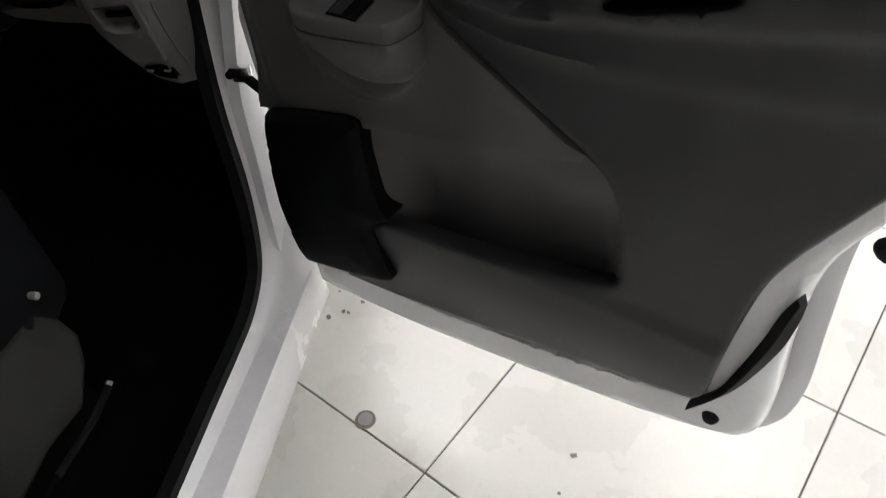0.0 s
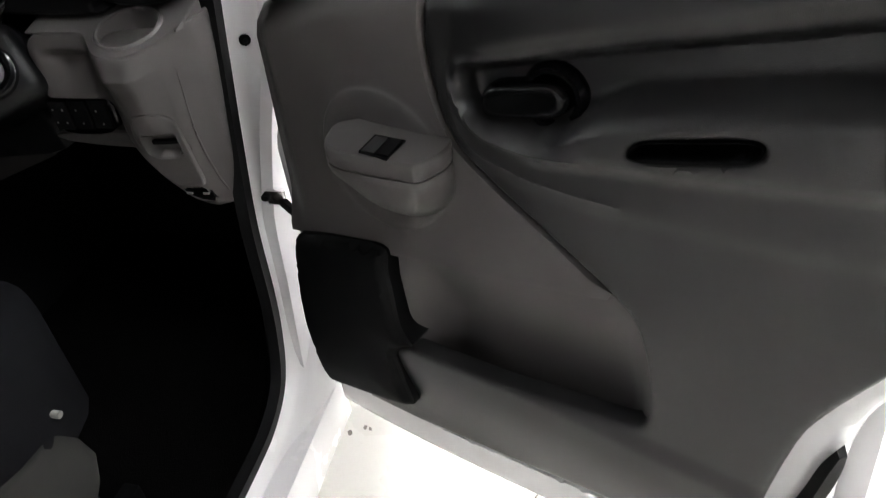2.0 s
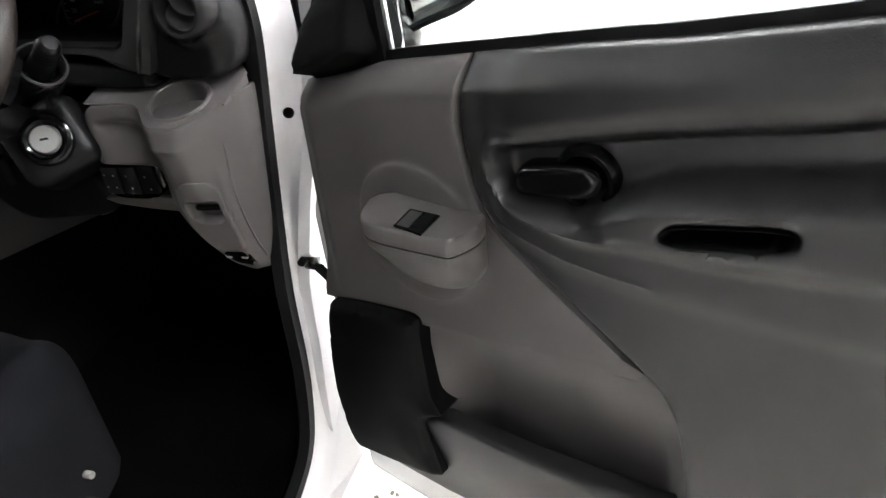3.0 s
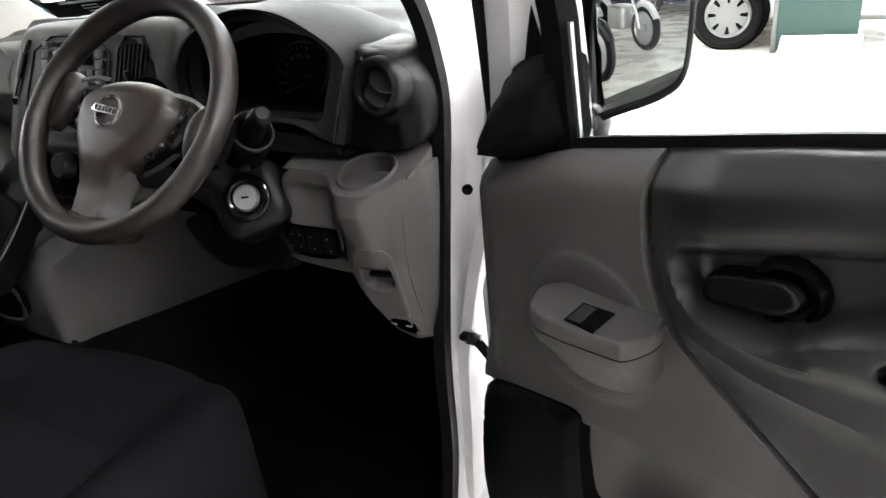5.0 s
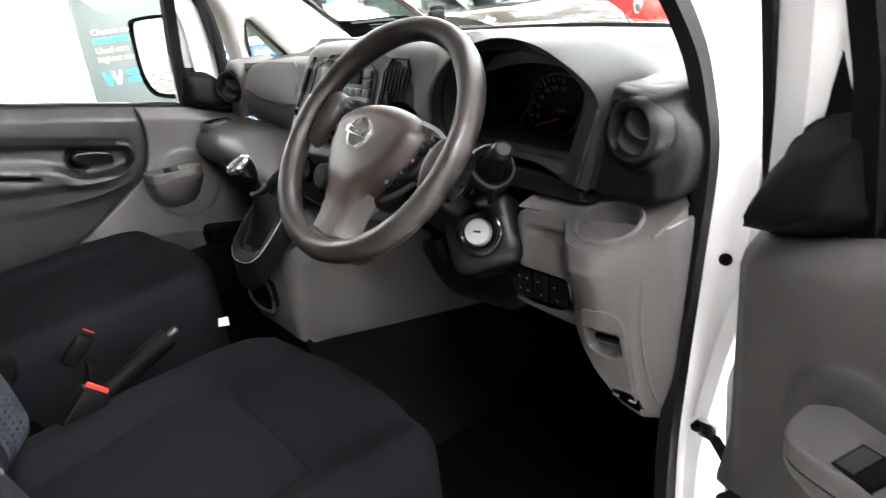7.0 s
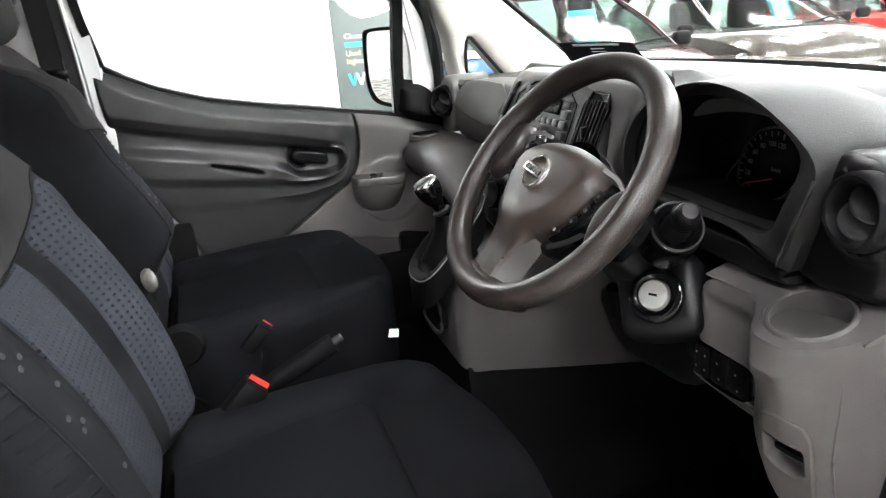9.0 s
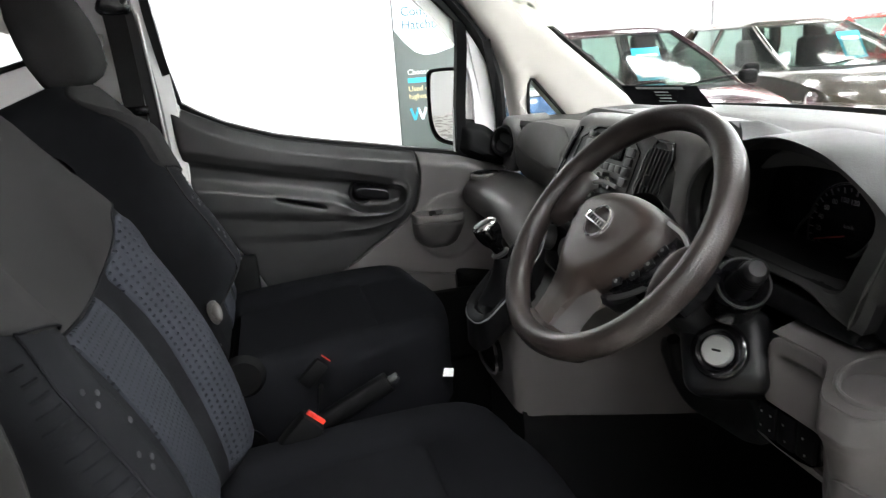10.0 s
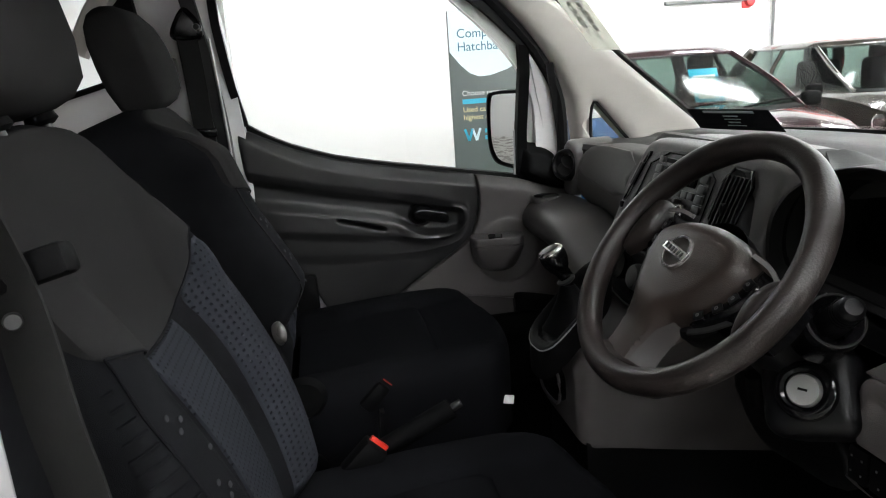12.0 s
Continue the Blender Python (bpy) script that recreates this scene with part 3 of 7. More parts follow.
    part("glass_seal", tube([(-0.742 + 0.07 * step01((v - 1.2) / 0.6), u, v) for u, v in hole], 0.008, 6, True), RUBBER, van)
    # windscreen with its black edge
    top, bot = [], []
    for k in range(13):
        f = k / 12 * 2 - 1
        bot.append((0.66 * f, 0.84 - 0.20 * abs(f) ** 2.2, 1.205 - 0.005 * f * f))
        top.append((0.60 * f, -0.06 - 0.07 * f * f, 1.745 - 0.03 * f * f))
    mid = [tuple((np.array(a) * (1 - s) + np.array(b) * s + np.array((0, 0.03, 0.03)) * math.sin(math.pi * s)).tolist()) for s in (0.33,) for a, b in zip(bot, top)]
    mid2 = [tuple((np.array(a) * (1 - s) + np.array(b) * s + np.array((0, 0.03, 0.03)) * math.sin(math.pi * s)).tolist()) for s in (0.67,) for a, b in zip(bot, top)]
    part("windscreen", loft([bot, mid, mid2, top], False, False), CLEAR, van, "clear windscreen glass")
    part("screen_seal", tube(bot, 0.009, 6), RUBBER, van)
    part("header_rail", tube(top, 0.03, 8), BEIGE_TRIM, van)
    # front pillars: broad moulded trim with a quarter window
    for s in (-1, 1):
        xin = lambda u, v: 0.70 - 0.09 * step01((v - 1.15) / 0.6) - 0.04 * step01((u - 0.25) / 0.4)
        outl = [(0.285, 1.10), (0.28, 1.20), (0.262, 1.31), (0.215, 1.395), (0.13, 1.50), (0.0, 1.62), (-0.12, 1.70), (-0.05, 1.745), (0.0, 1.735), (0.195, 1.568), (0.40, 1.40), (0.60, 1.235), (0.655, 1.195), (0.50, 1.15)]
        if s > 0:
            outl = [(u + 0.012, v) for u, v in outl]
        quarter = rounded([(0.312, 1.315), (0.318, 1.155), (0.455, 1.150), (0.36, 1.262)], 2)
        part("pillar_trim", pad(outl, lambda u, v, h: (s * (xin(u, v) - h), u, v), lambda u, v, d: soft_edge(d, 0.025) + 0.02, 0.05 if s < 0 else 0.022, 0.02, [quarter]), BEIGE_TRIM, van, "warm grey moulded front pillar trim")
        part("quarter_window", pad([(u, v) for u, v in quarter], lambda u, v, h: (s * (xin(u, v) + 0.012), u, v), back=0, step=0.1), TINTED, van, "small dark quarter window")
        part("quarter_seal", tube([(s * (xin(u, v) - 0.006), u, v) for u, v in quarter], 0.005, 6, True, up=(1, 0, 0)), RUBBER, van)
        edge = spline([(s * (xin(u, v) - 0.004), u + 0.004, v + 0.004) for u, v in ((0.655, 1.195), (0.40, 1.40), (0.195, 1.568), (0.0, 1.735))], 4)
        part("screen_edge", tube(edge, 0.007, 6), RUBBER, van)
    # passenger aperture: white frame and brown-black seal ahead of the closed door
    sl = spline([(-0.705, 0.232, 1.08), (-0.70, 0.238, 1.20), (-0.69, 0.225, 1.32), (-0.675, 0.175, 1.42), (-0.655, 0.09, 1.52), (-0.63, -0.04, 1.635), (-0.61, -0.2, 1.72), (-0.61, -0.56, 1.75)], 6)
    part("door_seal", tube(sl, 0.016, 8, up=(1, 0, 0)), RUBBER, van, "dark rubber door seal")
    sl2 = spline([(-0.735, 0.195, 1.08), (-0.73, 0.198, 1.20), (-0.72, 0.188, 1.32), (-0.705, 0.145, 1.41), (-0.685, 0.06, 1.51), (-0.66, -0.07, 1.625)], 6)
    part("aperture_frame", sweep(sl2, [(-0.03, -0.012), (0.03, -0.012), (0.034, 0.0), (0.03, 0.012), (-0.03, 0.012)], up=(1, 0, 0)), WHITE_PAINT, van)
    # passenger rear pillar pieces: white inner panel, dark post, pale post
    part("rear_pillar", sweep(spline([(-0.70, -0.655, 0.6), (-0.70, -0.65, 1.2), (-0.675, -0.665, 1.45), (-0.62, -0.70, 1.72)], 5), [(-0.016, -0.02), (0.016, -0.02), (0.02, 0), (0.016, 0.02), (-0.016, 0.02), (-0.02, 0)], up=(1, 0, 0)), DARK_PLASTIC, van, "dark pillar trim")
    part("rear_pillar", sweep(spline([(-0.715, -0.620, 1.05), (-0.715, -0.615, 1.2), (-0.69, -0.625, 1.45), (-0.63, -0.655, 1.72)], 5), [(-0.02, -0.02), (0.016, -0.02), (0.02, 0), (0.016, 0.02), (-0.02, 0.02)], up=(1, 0, 0)), WHITE_PAINT, van, "white painted pillar flange")
    part("rear_pillar", sweep(spline([(-0.70, -0.80, 0.6), (-0.70, -0.80, 1.2), (-0.67, -0.81, 1.45), (-0.62, -0.83, 1.72)], 5), [(-0.02, -0.012), (0.016, -0.012), (0.02, 0), (0.016, 0.012), (-0.02, 0.012)], up=(1, 0, 0)), MATT_BLACK, van, "black post")
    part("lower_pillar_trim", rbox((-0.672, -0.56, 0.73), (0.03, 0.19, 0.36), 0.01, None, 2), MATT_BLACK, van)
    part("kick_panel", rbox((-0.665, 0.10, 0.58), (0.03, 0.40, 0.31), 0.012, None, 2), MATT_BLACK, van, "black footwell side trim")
    part("latch_plate", rbox((-0.645, -0.765, 1.468), (0.02, 0.07, 0.026), 0.004), SILVER, van)
    part("rear_pillar", rbox((0.767, -0.66, 1.05), (0.08, 0.08, 1.30), 0.012, None, 3), WHITE_PAINT, van, "white rear door pillar")
    part("grab_bracket", sweep(spline([(-0.60, -0.93, 1.50), (-0.60, -0.87, 1.60), (-0.59, -0.80, 1.655), (-0.58, -0.70, 1.66)], 5), circle(0.018, 8, 1, 1.4)), BEIGE_TRIM, van)
    # door check strap and pillar details
    part("check_bracket", rbox((0.772, 0.228, 0.757), (0.032, 0.014, 0.026), 0.003), CHROME, van, "steel door check bracket")
    part("check_bolt", rod((0.757, 0.232, 0.760), (0.757, 0.214, 0.760), 0.0065), MATT_BLACK, van)
    part("check_strap", sweep([(0.775, 0.228, 0.752), (0.80, 0.214, 0.742), (0.84, 0.185, 0.726), (0.875, 0.16, 0.716)], [(-0.004, -0.008), (0.004, -0.008), (0.004, 0.008), (-0.004, 0.008)]), MATT_BLACK, van, "black door check strap")
    part("pillar_plug", lathe([(0, 0.003), (0.004, 0.003), (0.005, 0.001), (0.008, 0.002), (0.008, 0)], 16, aim((0.783, 0.231, 1.006), (0.5, -1, 0))), MATT_BLACK, van, "black rubber plug")
    # road wheels, under the floor
    for x in (-0.70, 0.70):
        for y in (0.95, -1.75):
            w = part("road_wheel", lathe([(0.0, -0.06), (0.19, -0.07), (0.19, 0.07), (0.0, 0.06)], 24, aim((x, y, 0.30), (1, 0, 0))), ALLOY, van)
            part("tyre", lathe([(0.19, -0.085), (0.27, -0.09), (0.295, -0.07), (0.30, 0), (0.295, 0.07), (0.27, 0.09), (0.19, 0.085)], 28, aim((x, y, 0.30), (1, 0, 0))), RUBBER, w)
    part("sill_trim", rbox((-0.655, -0.35, 0.43), (0.05, 1.3, 0.20), 0.015), MATT_BLACK, van, "black passenger sill trim")
    part("underbody", rbox((0, -0.4, 0.25), (1.36, 3.4, 0.08), 0.02), MATT_BLACK, van)
    part("nose", rbox((0, 1.10, 0.66), (1.40, 0.70, 0.86), 0.12, seg=4), WHITE_PAINT, van)
    return van


# ---- doors ----
SILL = [(0.0, 1.06), (0.066, 1.075), (0.14, 1.098), (0.2, 1.119), (0.33, 1.143), (0.45, 1.166), (0.55, 1.183), (0.69, 1.213), (0.80, 1.25), (0.88, 1.29), (0.945, 1.335)]
GREY_EDGE = [(0.328, 1.142), (0.324, 1.10), (0.323, 1.075), (0.328, 1.035), (0.342, 0.992), (0.374, 0.953), (0.475, 0.887), (0.54, 0.844), (0.568, 0.815), (0.585, 0.765), (0.594, 0.70), (0.598, 0.66)]
BOWL_LOW = [(0.352, 1.034), (0.362, 1.014), (0.378, 1.002), (0.405, 0.996), (0.4535, 0.998), (0.480, 1.008), (0.500, 1.022), (0.54, 1.040), (0.60, 1.0565), (0.653, 1.069), (0.733, 1.087), (0.95, 1.137)]
BOWL_TOP = [(0.352, 1.050), (0.360, 1.058), (0.372, 1.065), (0.412, 1.077), (0.448, 1.088), (0.523, 1.109), (0.591, 1.126), (0.65, 1.140), (0.95, 1.225)]
RIDGE_LOW = [(0.45, 0.984), (0.50, 0.994), (0.545, 1.001), (0.585, 1.005), (0.664, 1.018), (0.78, 1.040), (0.95, 1.074)]
LIP_PATH = [(0.386, 1.071), (0.3715, 1.066), (0.3635, 1.058), (0.3615, 1.045), (0.364, 1.027), (0.372, 1.010), (0.386, 0.998), (0.408, 0.991), (0.4535, 0.992), (0.50, 1.000)]
LINE_PATH = [(0.356, 1.075), (0.3505, 1.056), (0.350, 1.036), (0.354, 1.012), (0.365, 0.990), (0.382, 0.974), (0.413, 0.964), (0.446, 0.958), (0.480, 0.956), (0.54, 0.957)]
FOLD = [(0.33, 0.99), (0.372, 0.955), (0.448, 0.940), (0.522, 0.936), (0.7, 0.95), (0.95, 0.99)]


GAP = [(0.078, 1.13), (0.083, 1.19), (0.098, 1.30), (0.122, 1.42)]


LIP, LINE = spline(LIP_PATH, 4), spline(LINE_PATH, 4)


def path_distance(p, path):
    best = 9.0
    for (ax, ay), (bx, by) in zip(path, path[1:]):
        dx, dy = bx - ax, by - ay
        t = max(0, min(1, ((p[0] - ax) * dx + (p[1] - ay) * dy) / max(1e-12, dx * dx + dy * dy)))
        best = min(best, math.hypot(p[0] - ax - t * dx, p[1] - ay - t * dy))
    return best


def beside(path, d):
    """The path moved sideways by d."""
    out = []
    for i, (x, y) in enumerate(path):
        a, b = path[max(0, i - 1)], path[min(len(path) - 1, i + 1)]
        l = max(1e-9, math.hypot(b[0] - a[0], b[1] - a[1]))
        out.append((x - d * (b[1] - a[1]) / l, y + d * (b[0] - a[0]) / l))
    return out


def clear_of(lines, loop, gap):
    """The runs of the lines that keep away from a closed loop."""
    out = []
    for line in lines:
        run = []
        for p in line:
            if inside(p, loop) or path_distance(p, loop + loop[:1]) < gap:
                out.append(run)
                run = []
            else:
                run.append(p)
        out.append(run)
    return [run for run in out if len(run) > 1]


def bowl_depth(u, w):
    """How deep the handle bowl is at a place of the door."""
    lo, hi = graph(u, BOWL_LOW), graph(u, BOWL_TOP)
    return 0.027 * step01((w - lo) / (0.016 + 0.018 * step01((u - 0.48) / 0.05))) * step01((hi - w) / 0.020) * step01((u - 0.352) / 0.024)


def dark_relief(u, w, d, u_sill=None, drop=0.0, ease=1.0):
    sill = graph(u if u_sill is None else u_sill, SILL)
    base = w
    w = w + drop
    lo, hi, fold, low = graph(u, BOWL_LOW), graph(u, BOWL_TOP), graph(u, FOLD), graph(u, RIDGE_LOW)
    h = 0.004 - bowl_depth(u, w)
    # arm ridge under the bowl, falling away softly below
    along = step01((u - 0.40) / 0.10)
    h += 0.013 * along * step01((w - low + 0.014) / 0.028) * (1 - step01((w - lo) / 0.034))
    h += 0.005 * step01((w - fold + 0.006) / 0.030) * (1 - step01((w - lo) / 0.02)) * step01((u - 0.33) / 0.05)
    h += 0.009 * step01((w - hi + 0.002) / 0.022) * step01((u - 0.35) / 0.05)
    if u < 0.56 and 0.94 < w < 1.09:
        h += 0.0045 * math.exp(-(path_distance((u, w), LIP) / 0.0045) ** 2) * step01((0.54 - u) / 0.06) + 0.0012 * math.exp(-(path_distance((u, w), LINE) / 0.0022) ** 2)
    w = base
    h = 0.004 + (h - 0.004) * (ease + (1 - ease) * step01((0.53 - u) / 0.06))
    h -= 0.02 * step01((w - sill + 0.035) / 0.035)
    h += 0.006 * step01((0.66 - w) / 0.03) - 0.016 * step01((0.60 - w) / 0.16)
    return h + soft_edge(d, 0.008)


def grey_relief(u, w, d):
    h = 0.004 + 0.006 * math.sin(min(1, max(0, (u - 0.05) / 0.28)) * math.pi)
    h -= 0.022 * step01((0.09 - u) / 0.06) * step01((w - 0.72) / 0.1)
    top = graph(u, SILL)
    h -= 0.02 * step01((w - top + 0.03) / 0.03)
    r = math.hypot(u - 0.250, w - 0.925)
    h += 0.0042 * step01((0.093 - r) / 0.005)
    return h + soft_edge(d, 0.006)


def door(name, P, label, mirrored, open_door):
    """P(u, w, v): u from the hinge along the door, w up, v towards the cabin."""
    d = thing(name, P(0.45, 0.0, -0.05), label, "car door")
    # painted shell
    outer = [(0.0, 0.30), (0.06, 0.285), (0.30, 0.295), (0.60, 0.335), (0.76, 0.375), (0.81, 0.42), (0.825, 0.50), (0.815, 0.62), (0.805, 0.76), (0.82, 0.84), (0.88, 0.95), (0.94, 1.08), (0.965, 1.2), (0.97, 1.33)]
    shell = spline(outer, 4) + [(u, w - 0.02) for u, w in reversed(SILL)]
    part("outer_panel", pad(shell, lambda u, w, h: P(u, w, -0.085 - 0.02 * math.sin(max(0, min(1, (w - 0.3) / 0.8)) * math.pi) + h), lambda u, w, dd: 0.0, 0.012, 0.035), WHITE_PAINT, d, "white painted outer panel")
    lip = [(0.02, 0.345), (0.06, 0.335), (0.30, 0.35), (0.60, 0.395), (0.74, 0.43), (0.785, 0.46), (0.795, 0.52), (0.785, 0.64), (0.785, 0.77), (0.82, 0.86), (0.87, 0.96), (0.925, 1.08), (0.95, 1.2), (0.955, 1.32)]
    inner = spline(lip, 4) + [(u, w - 0.015) for u, w in reversed(SILL)]
    part("inner_panel", pad(inner, lambda u, w, h: P(u, w, -0.022 - 0.030 * step01((w - 0.86) / 0.08) * (1.0 if mirrored else step01((0.86 - u) / 0.06)) + h), lambda u, w, dd: soft_edge(dd, 0.02) - 0.045 * step01((dd - 0.072) / 0.02), 0.045, 0.011, rims=(0.02, 0.04, 0.06, 0.072, 0.077, 0.082, 0.087, 0.092)), WHITE_PAINT, d, "white painted inner panel")
    # weather strip that shows at the latch end
    strip = [(0.705, 0.492), (0.735, 0.545), (0.752, 0.60), (0.766, 0.665), (0.772, 0.715), (0.776, 0.745)]
    rise = [0.001, 0.006, 0.010, 0.012, 0.011, 0.006]
    a = spline([(u, w, r) for (u, w), r in zip(strip, rise)], 5)
    ring_a = [P(u - r * 0.8, w + r * 0.2, -0.010) for u, w, r in a]
    ring_b = [P(u, w, -0.002) for u, w, r in a]
    ring_c = [P(u + r * 0.9, w - r * 0.2, -0.010) for u, w, r in a]
    ring_d = [P(u, w, -0.022) for u, w, r in a]
    part("weather_strip", loft([list(q) for q in zip(ring_a, ring_b, ring_c, ring_d)]), RUBBER, d, "black rubber weather strip")
    part("bump_plug", lathe([(0, 0.01), (0.008, 0.009), (0.011, 0.004), (0.012, 0)], 14, aim(P(0.735, 0.474, -0.024), Vector(P(0, 0, 1)) - Vector(P(0, 0, 0)))), RUBBER, d)
    part("bump_plug", lathe([(0, 0.01), (0.010, 0.009), (0.014, 0.004), (0.016, 0)], 14, aim(P(0.825, 0.83, -0.024), Vector(P(0, 0, 1)) - Vector(P(0, 0, 0)))), RUBBER, d)
    # trim
    rear = [(0.597, 0.50), (0.66, 0.512), (0.70, 0.522), (0.716, 0.535), (0.722, 0.565), (0.726, 0.63), (0.738, 0.74), (0.754, 0.795), (0.785, 0.862), (0.81, 0.91), (0.86, 0.99), (0.905, 1.08), (0.93, 1.2), (0.938, 1.32)]
    low = [(0.40, 0.634), (0.283, 0.622), (0.245, 0.618), (0.215, 0.60), (0.20, 0.592), (0.16, 0.50), (0.12, 0.425), (0.232, 0.434), (0.40, 0.462), (0.535, 0.49)]
    pocket_edge = GREY_EDGE[:-2] + [(0.593, 0.715), (0.594, 0.690), (0.588, 0.672), (0.572, 0.662), (0.550, 0.657)]
    dark = spline(rear, 3) + [(u, w) for u, w in reversed(SILL) if 0.34 < u < 0.93] + spline(pocket_edge, 3) + low
    slot = rounded([(0.549, 1.024), (0.559, 1.0377), (0.605, 1.049), (0.645, 1.058), (0.655, 1.0557), (0.656, 1.045), (0.6486, 1.036), (0.608, 1.025), (0.563, 1.0147), (0.550, 1.016)], 2)
    drop = 0.008 if mirrored else 0.0
    out_u = lambda u: 0.33 + (u - 0.33) / 0.86 if mirrored and u > 0.33 else u
    in_u = lambda u: 0.33 + (u - 0.33) * 0.86 if mirrored and u > 0.33 else u
    relief = lambda u, w, dd: dark_relief(in_u(u), w, dd, u, drop, 0.5 if mirrored else 1.0)
    slot = [(out_u(u), w - drop - 0.18 * (w - 1.036 - 0.36 * (u - 0.60))) for u, w in slot]
    if mirrored:
        slot = [(u, w - 0.65 * (w - 1.028 - 0.33 * (u - 0.60))) for u, w in slot]
    low_edge = [(u, graph(u, BOWL_LOW)) for u in np.arange(0.375, 0.90, 0.005)]
    top_edge = [(u, graph(u, BOWL_TOP)) for u in np.arange(0.385, 0.90, 0.005)]
    ridge = [(u, graph(u, RIDGE_LOW)) for u in np.arange(0.46, 0.90, 0.005)]
    creases = [beside(LIP, k) for k in (-0.007, -0.0035, 0.0, 0.0035, 0.007)] + [beside(LINE, k) for k in (-0.002, 0.0, 0.002)]
    creases += [[(u, w + k) for u, w in low_edge if u > 0.51] for k in (0.0, 0.0055, 0.011, 0.0165, 0.022, 0.0275, 0.034)] + [[(u, w - k) for u, w in top_edge if u > 0.40] for k in (-0.016, -0.011, -0.0055, 0.0, 0.005, 0.010, 0.015, 0.020)] + [[(u, w - k) for u, w in ridge if u > 0.54] for k in (0.014, 0.007, 0.0, -0.007, -0.014)] + [[(float(u), graph(float(u), FOLD) + k) for u in np.arange(0.40, 0.90, 0.006)] for k in (-0.006, 0.0, 0.006, 0.012, 0.018, 0.024)]
    creases = clear_of([[(out_u(u), w - drop) for u, w in line] for line in creases], slot, 0.0055)
    trim = pad(dark, lambda u, w, h: P(u, w, h), relief, 0.02, 0.0050, [slot], lines=creases)
    part("door_trim", trim, DARK_PLASTIC, d, "charcoal grained door trim with a handle hollow and map pocket")
    grey = [(0.030, 0.741), (0.14, 0.768), (0.247, 0.781), (0.362, 0.801), (0.476, 0.820), (0.533, 0.832)] + [(u - 0.003, w - 0.001) for u, w in reversed(spline(GREY_EDGE[:8], 3))] + [(0.2, 1.117), (0.14, 1.096), (0.036, 1.066), (0.036, 1.0), (0.032, 0.89)]
    part("insert_panel", pad(grey, lambda u, w, h: P(u, w, h), grey_relief, 0.02, 0.010, lines=[[(0.250 + r * math.cos(t), 0.925 + r * math.sin(t)) for t in np.linspace(0, 2 * math.pi, 70)] for r in (0.0875, 0.0905, 0.0935)]), GREY_PLASTIC, d, "grey grained door insert")
    pocket = [(0.225, 0.57), (0.30, 0.56), (0.598, 0.60), (0.602, 0.70), (0.595, 0.77), (0.579, 0.822), (0.548, 0.845), (0.476, 0.822), (0.362, 0.803), (0.24, 0.784)]
    part("map_pocket", pad(pocket, lambda u, w, h: P(u, w, h), lambda u, w, dd: -0.004 - 0.056 * step01((0.825 - w) / 0.19) * step01((0.60 - u) / 0.05) * step01((u - 0.225) / 0.085), 0.01, 0.009), GREY_PLASTIC, d, "grey hollow map pocket")
    kick = [(0.066, 0.758), (0.10, 0.772), (0.141, 0.784), (0.19, 0.795), (0.232, 0.803), (0.2465, 0.797), (0.2415, 0.772), (0.2435, 0.740), (0.2455, 0.705), (0.248, 0.667), (0.256, 0.650), (0.268, 0.638), (0.248, 0.626), (0.2290, 0.606), (0.2350, 0.580), (0.2430, 0.550), (0.2546, 0.5085), (0.240, 0.498), (0.16, 0.478), (0.072, 0.458), (0.056, 0.480), (0.047, 0.512), (0.040, 0.582), (0.045, 0.65), (0.055, 0.715)]
    kick = [(u - 0.006, w - 0.004) for u, w in kick]
    part("kick_panel", pad(rounded(dense(kick, 0.03), 1), lambda u, w, h: P(u, w, h), lambda u, w, dd: 0.014 + 0.012 * step01(dd / 0.012) + 0.006 * step01(dd / 0.06), 0.075, 0.008), MATT_BLACK, d, "black speaker panel at the foot of the door")
    # switch pod
    # plan of the pod: (u, v) round the lid, from its back edge
    plan = spline([(0.212, 0.030), (0.243, 0.004), (0.301, -0.002), (0.344, 0.000), (0.357, 0.022), (0.3555, 0.047), (0.349, 0.064), (0.338, 0.069), (0.311, 0.0745), (0.279, 0.0805), (0.250, 0.0825), (0.230, 0.074), (0.216, 0.052)], 4, True)
    ring = lambda w, k, du=0.0, dv=0.0, tilt=0.0: [P(0.289 + (u - 0.289) * k + du, w + tilt * (0.04 - v), (v * (0.1 + 0.9 * k) if v > 0 else v) + dv) for u, v in plan]
    body = []
    for w, k, r in ((0.9545, 0.985, 1.0), (0.950, 1.0, 1.0), (0.940, 0.995, 0.955), (0.928, 0.975, 0.88), (0.915, 0.94, 0.80), (0.902, 0.875, 0.69), (0.890, 0.780, 0.56), (0.879, 0.640, 0.41), (0.871, 0.45, 0.26), (0.868, 0.20, 0.12)):
        m = step01((0.95 - w) / 0.05)
        line = []
        for u, v in plan:
            a = math.atan2(v - 0.012, (u - 0.289) / 0.95)
            u2, v2 = 0.289 + 0.072 * math.cos(a), 0.012 + 0.070 * max(0.0, math.sin(a)) if v > 0.012 else v
            u2, v2 = u + (u2 - u) * m, v + (v2 - v) * m
            line.append(P(0.289 + (u2 - 0.289) * k + 0.13 * (w - 0.95), w, v2 * r if v2 > 0 else v2))
        body.append(line)
    pod = part("switch_pod", loft(body), GREY_PLASTIC, d, "grey grab pod with the window switch")
    part("pod_top", loft([ring(0.9555, 0.985), ring(0.957, 1.0), ring(0.972, 1.0), ring(0.9755, 0.988), ring(0.977, 0.965)]), GREY_PLASTIC, pod, "grey pod top with a seam below")
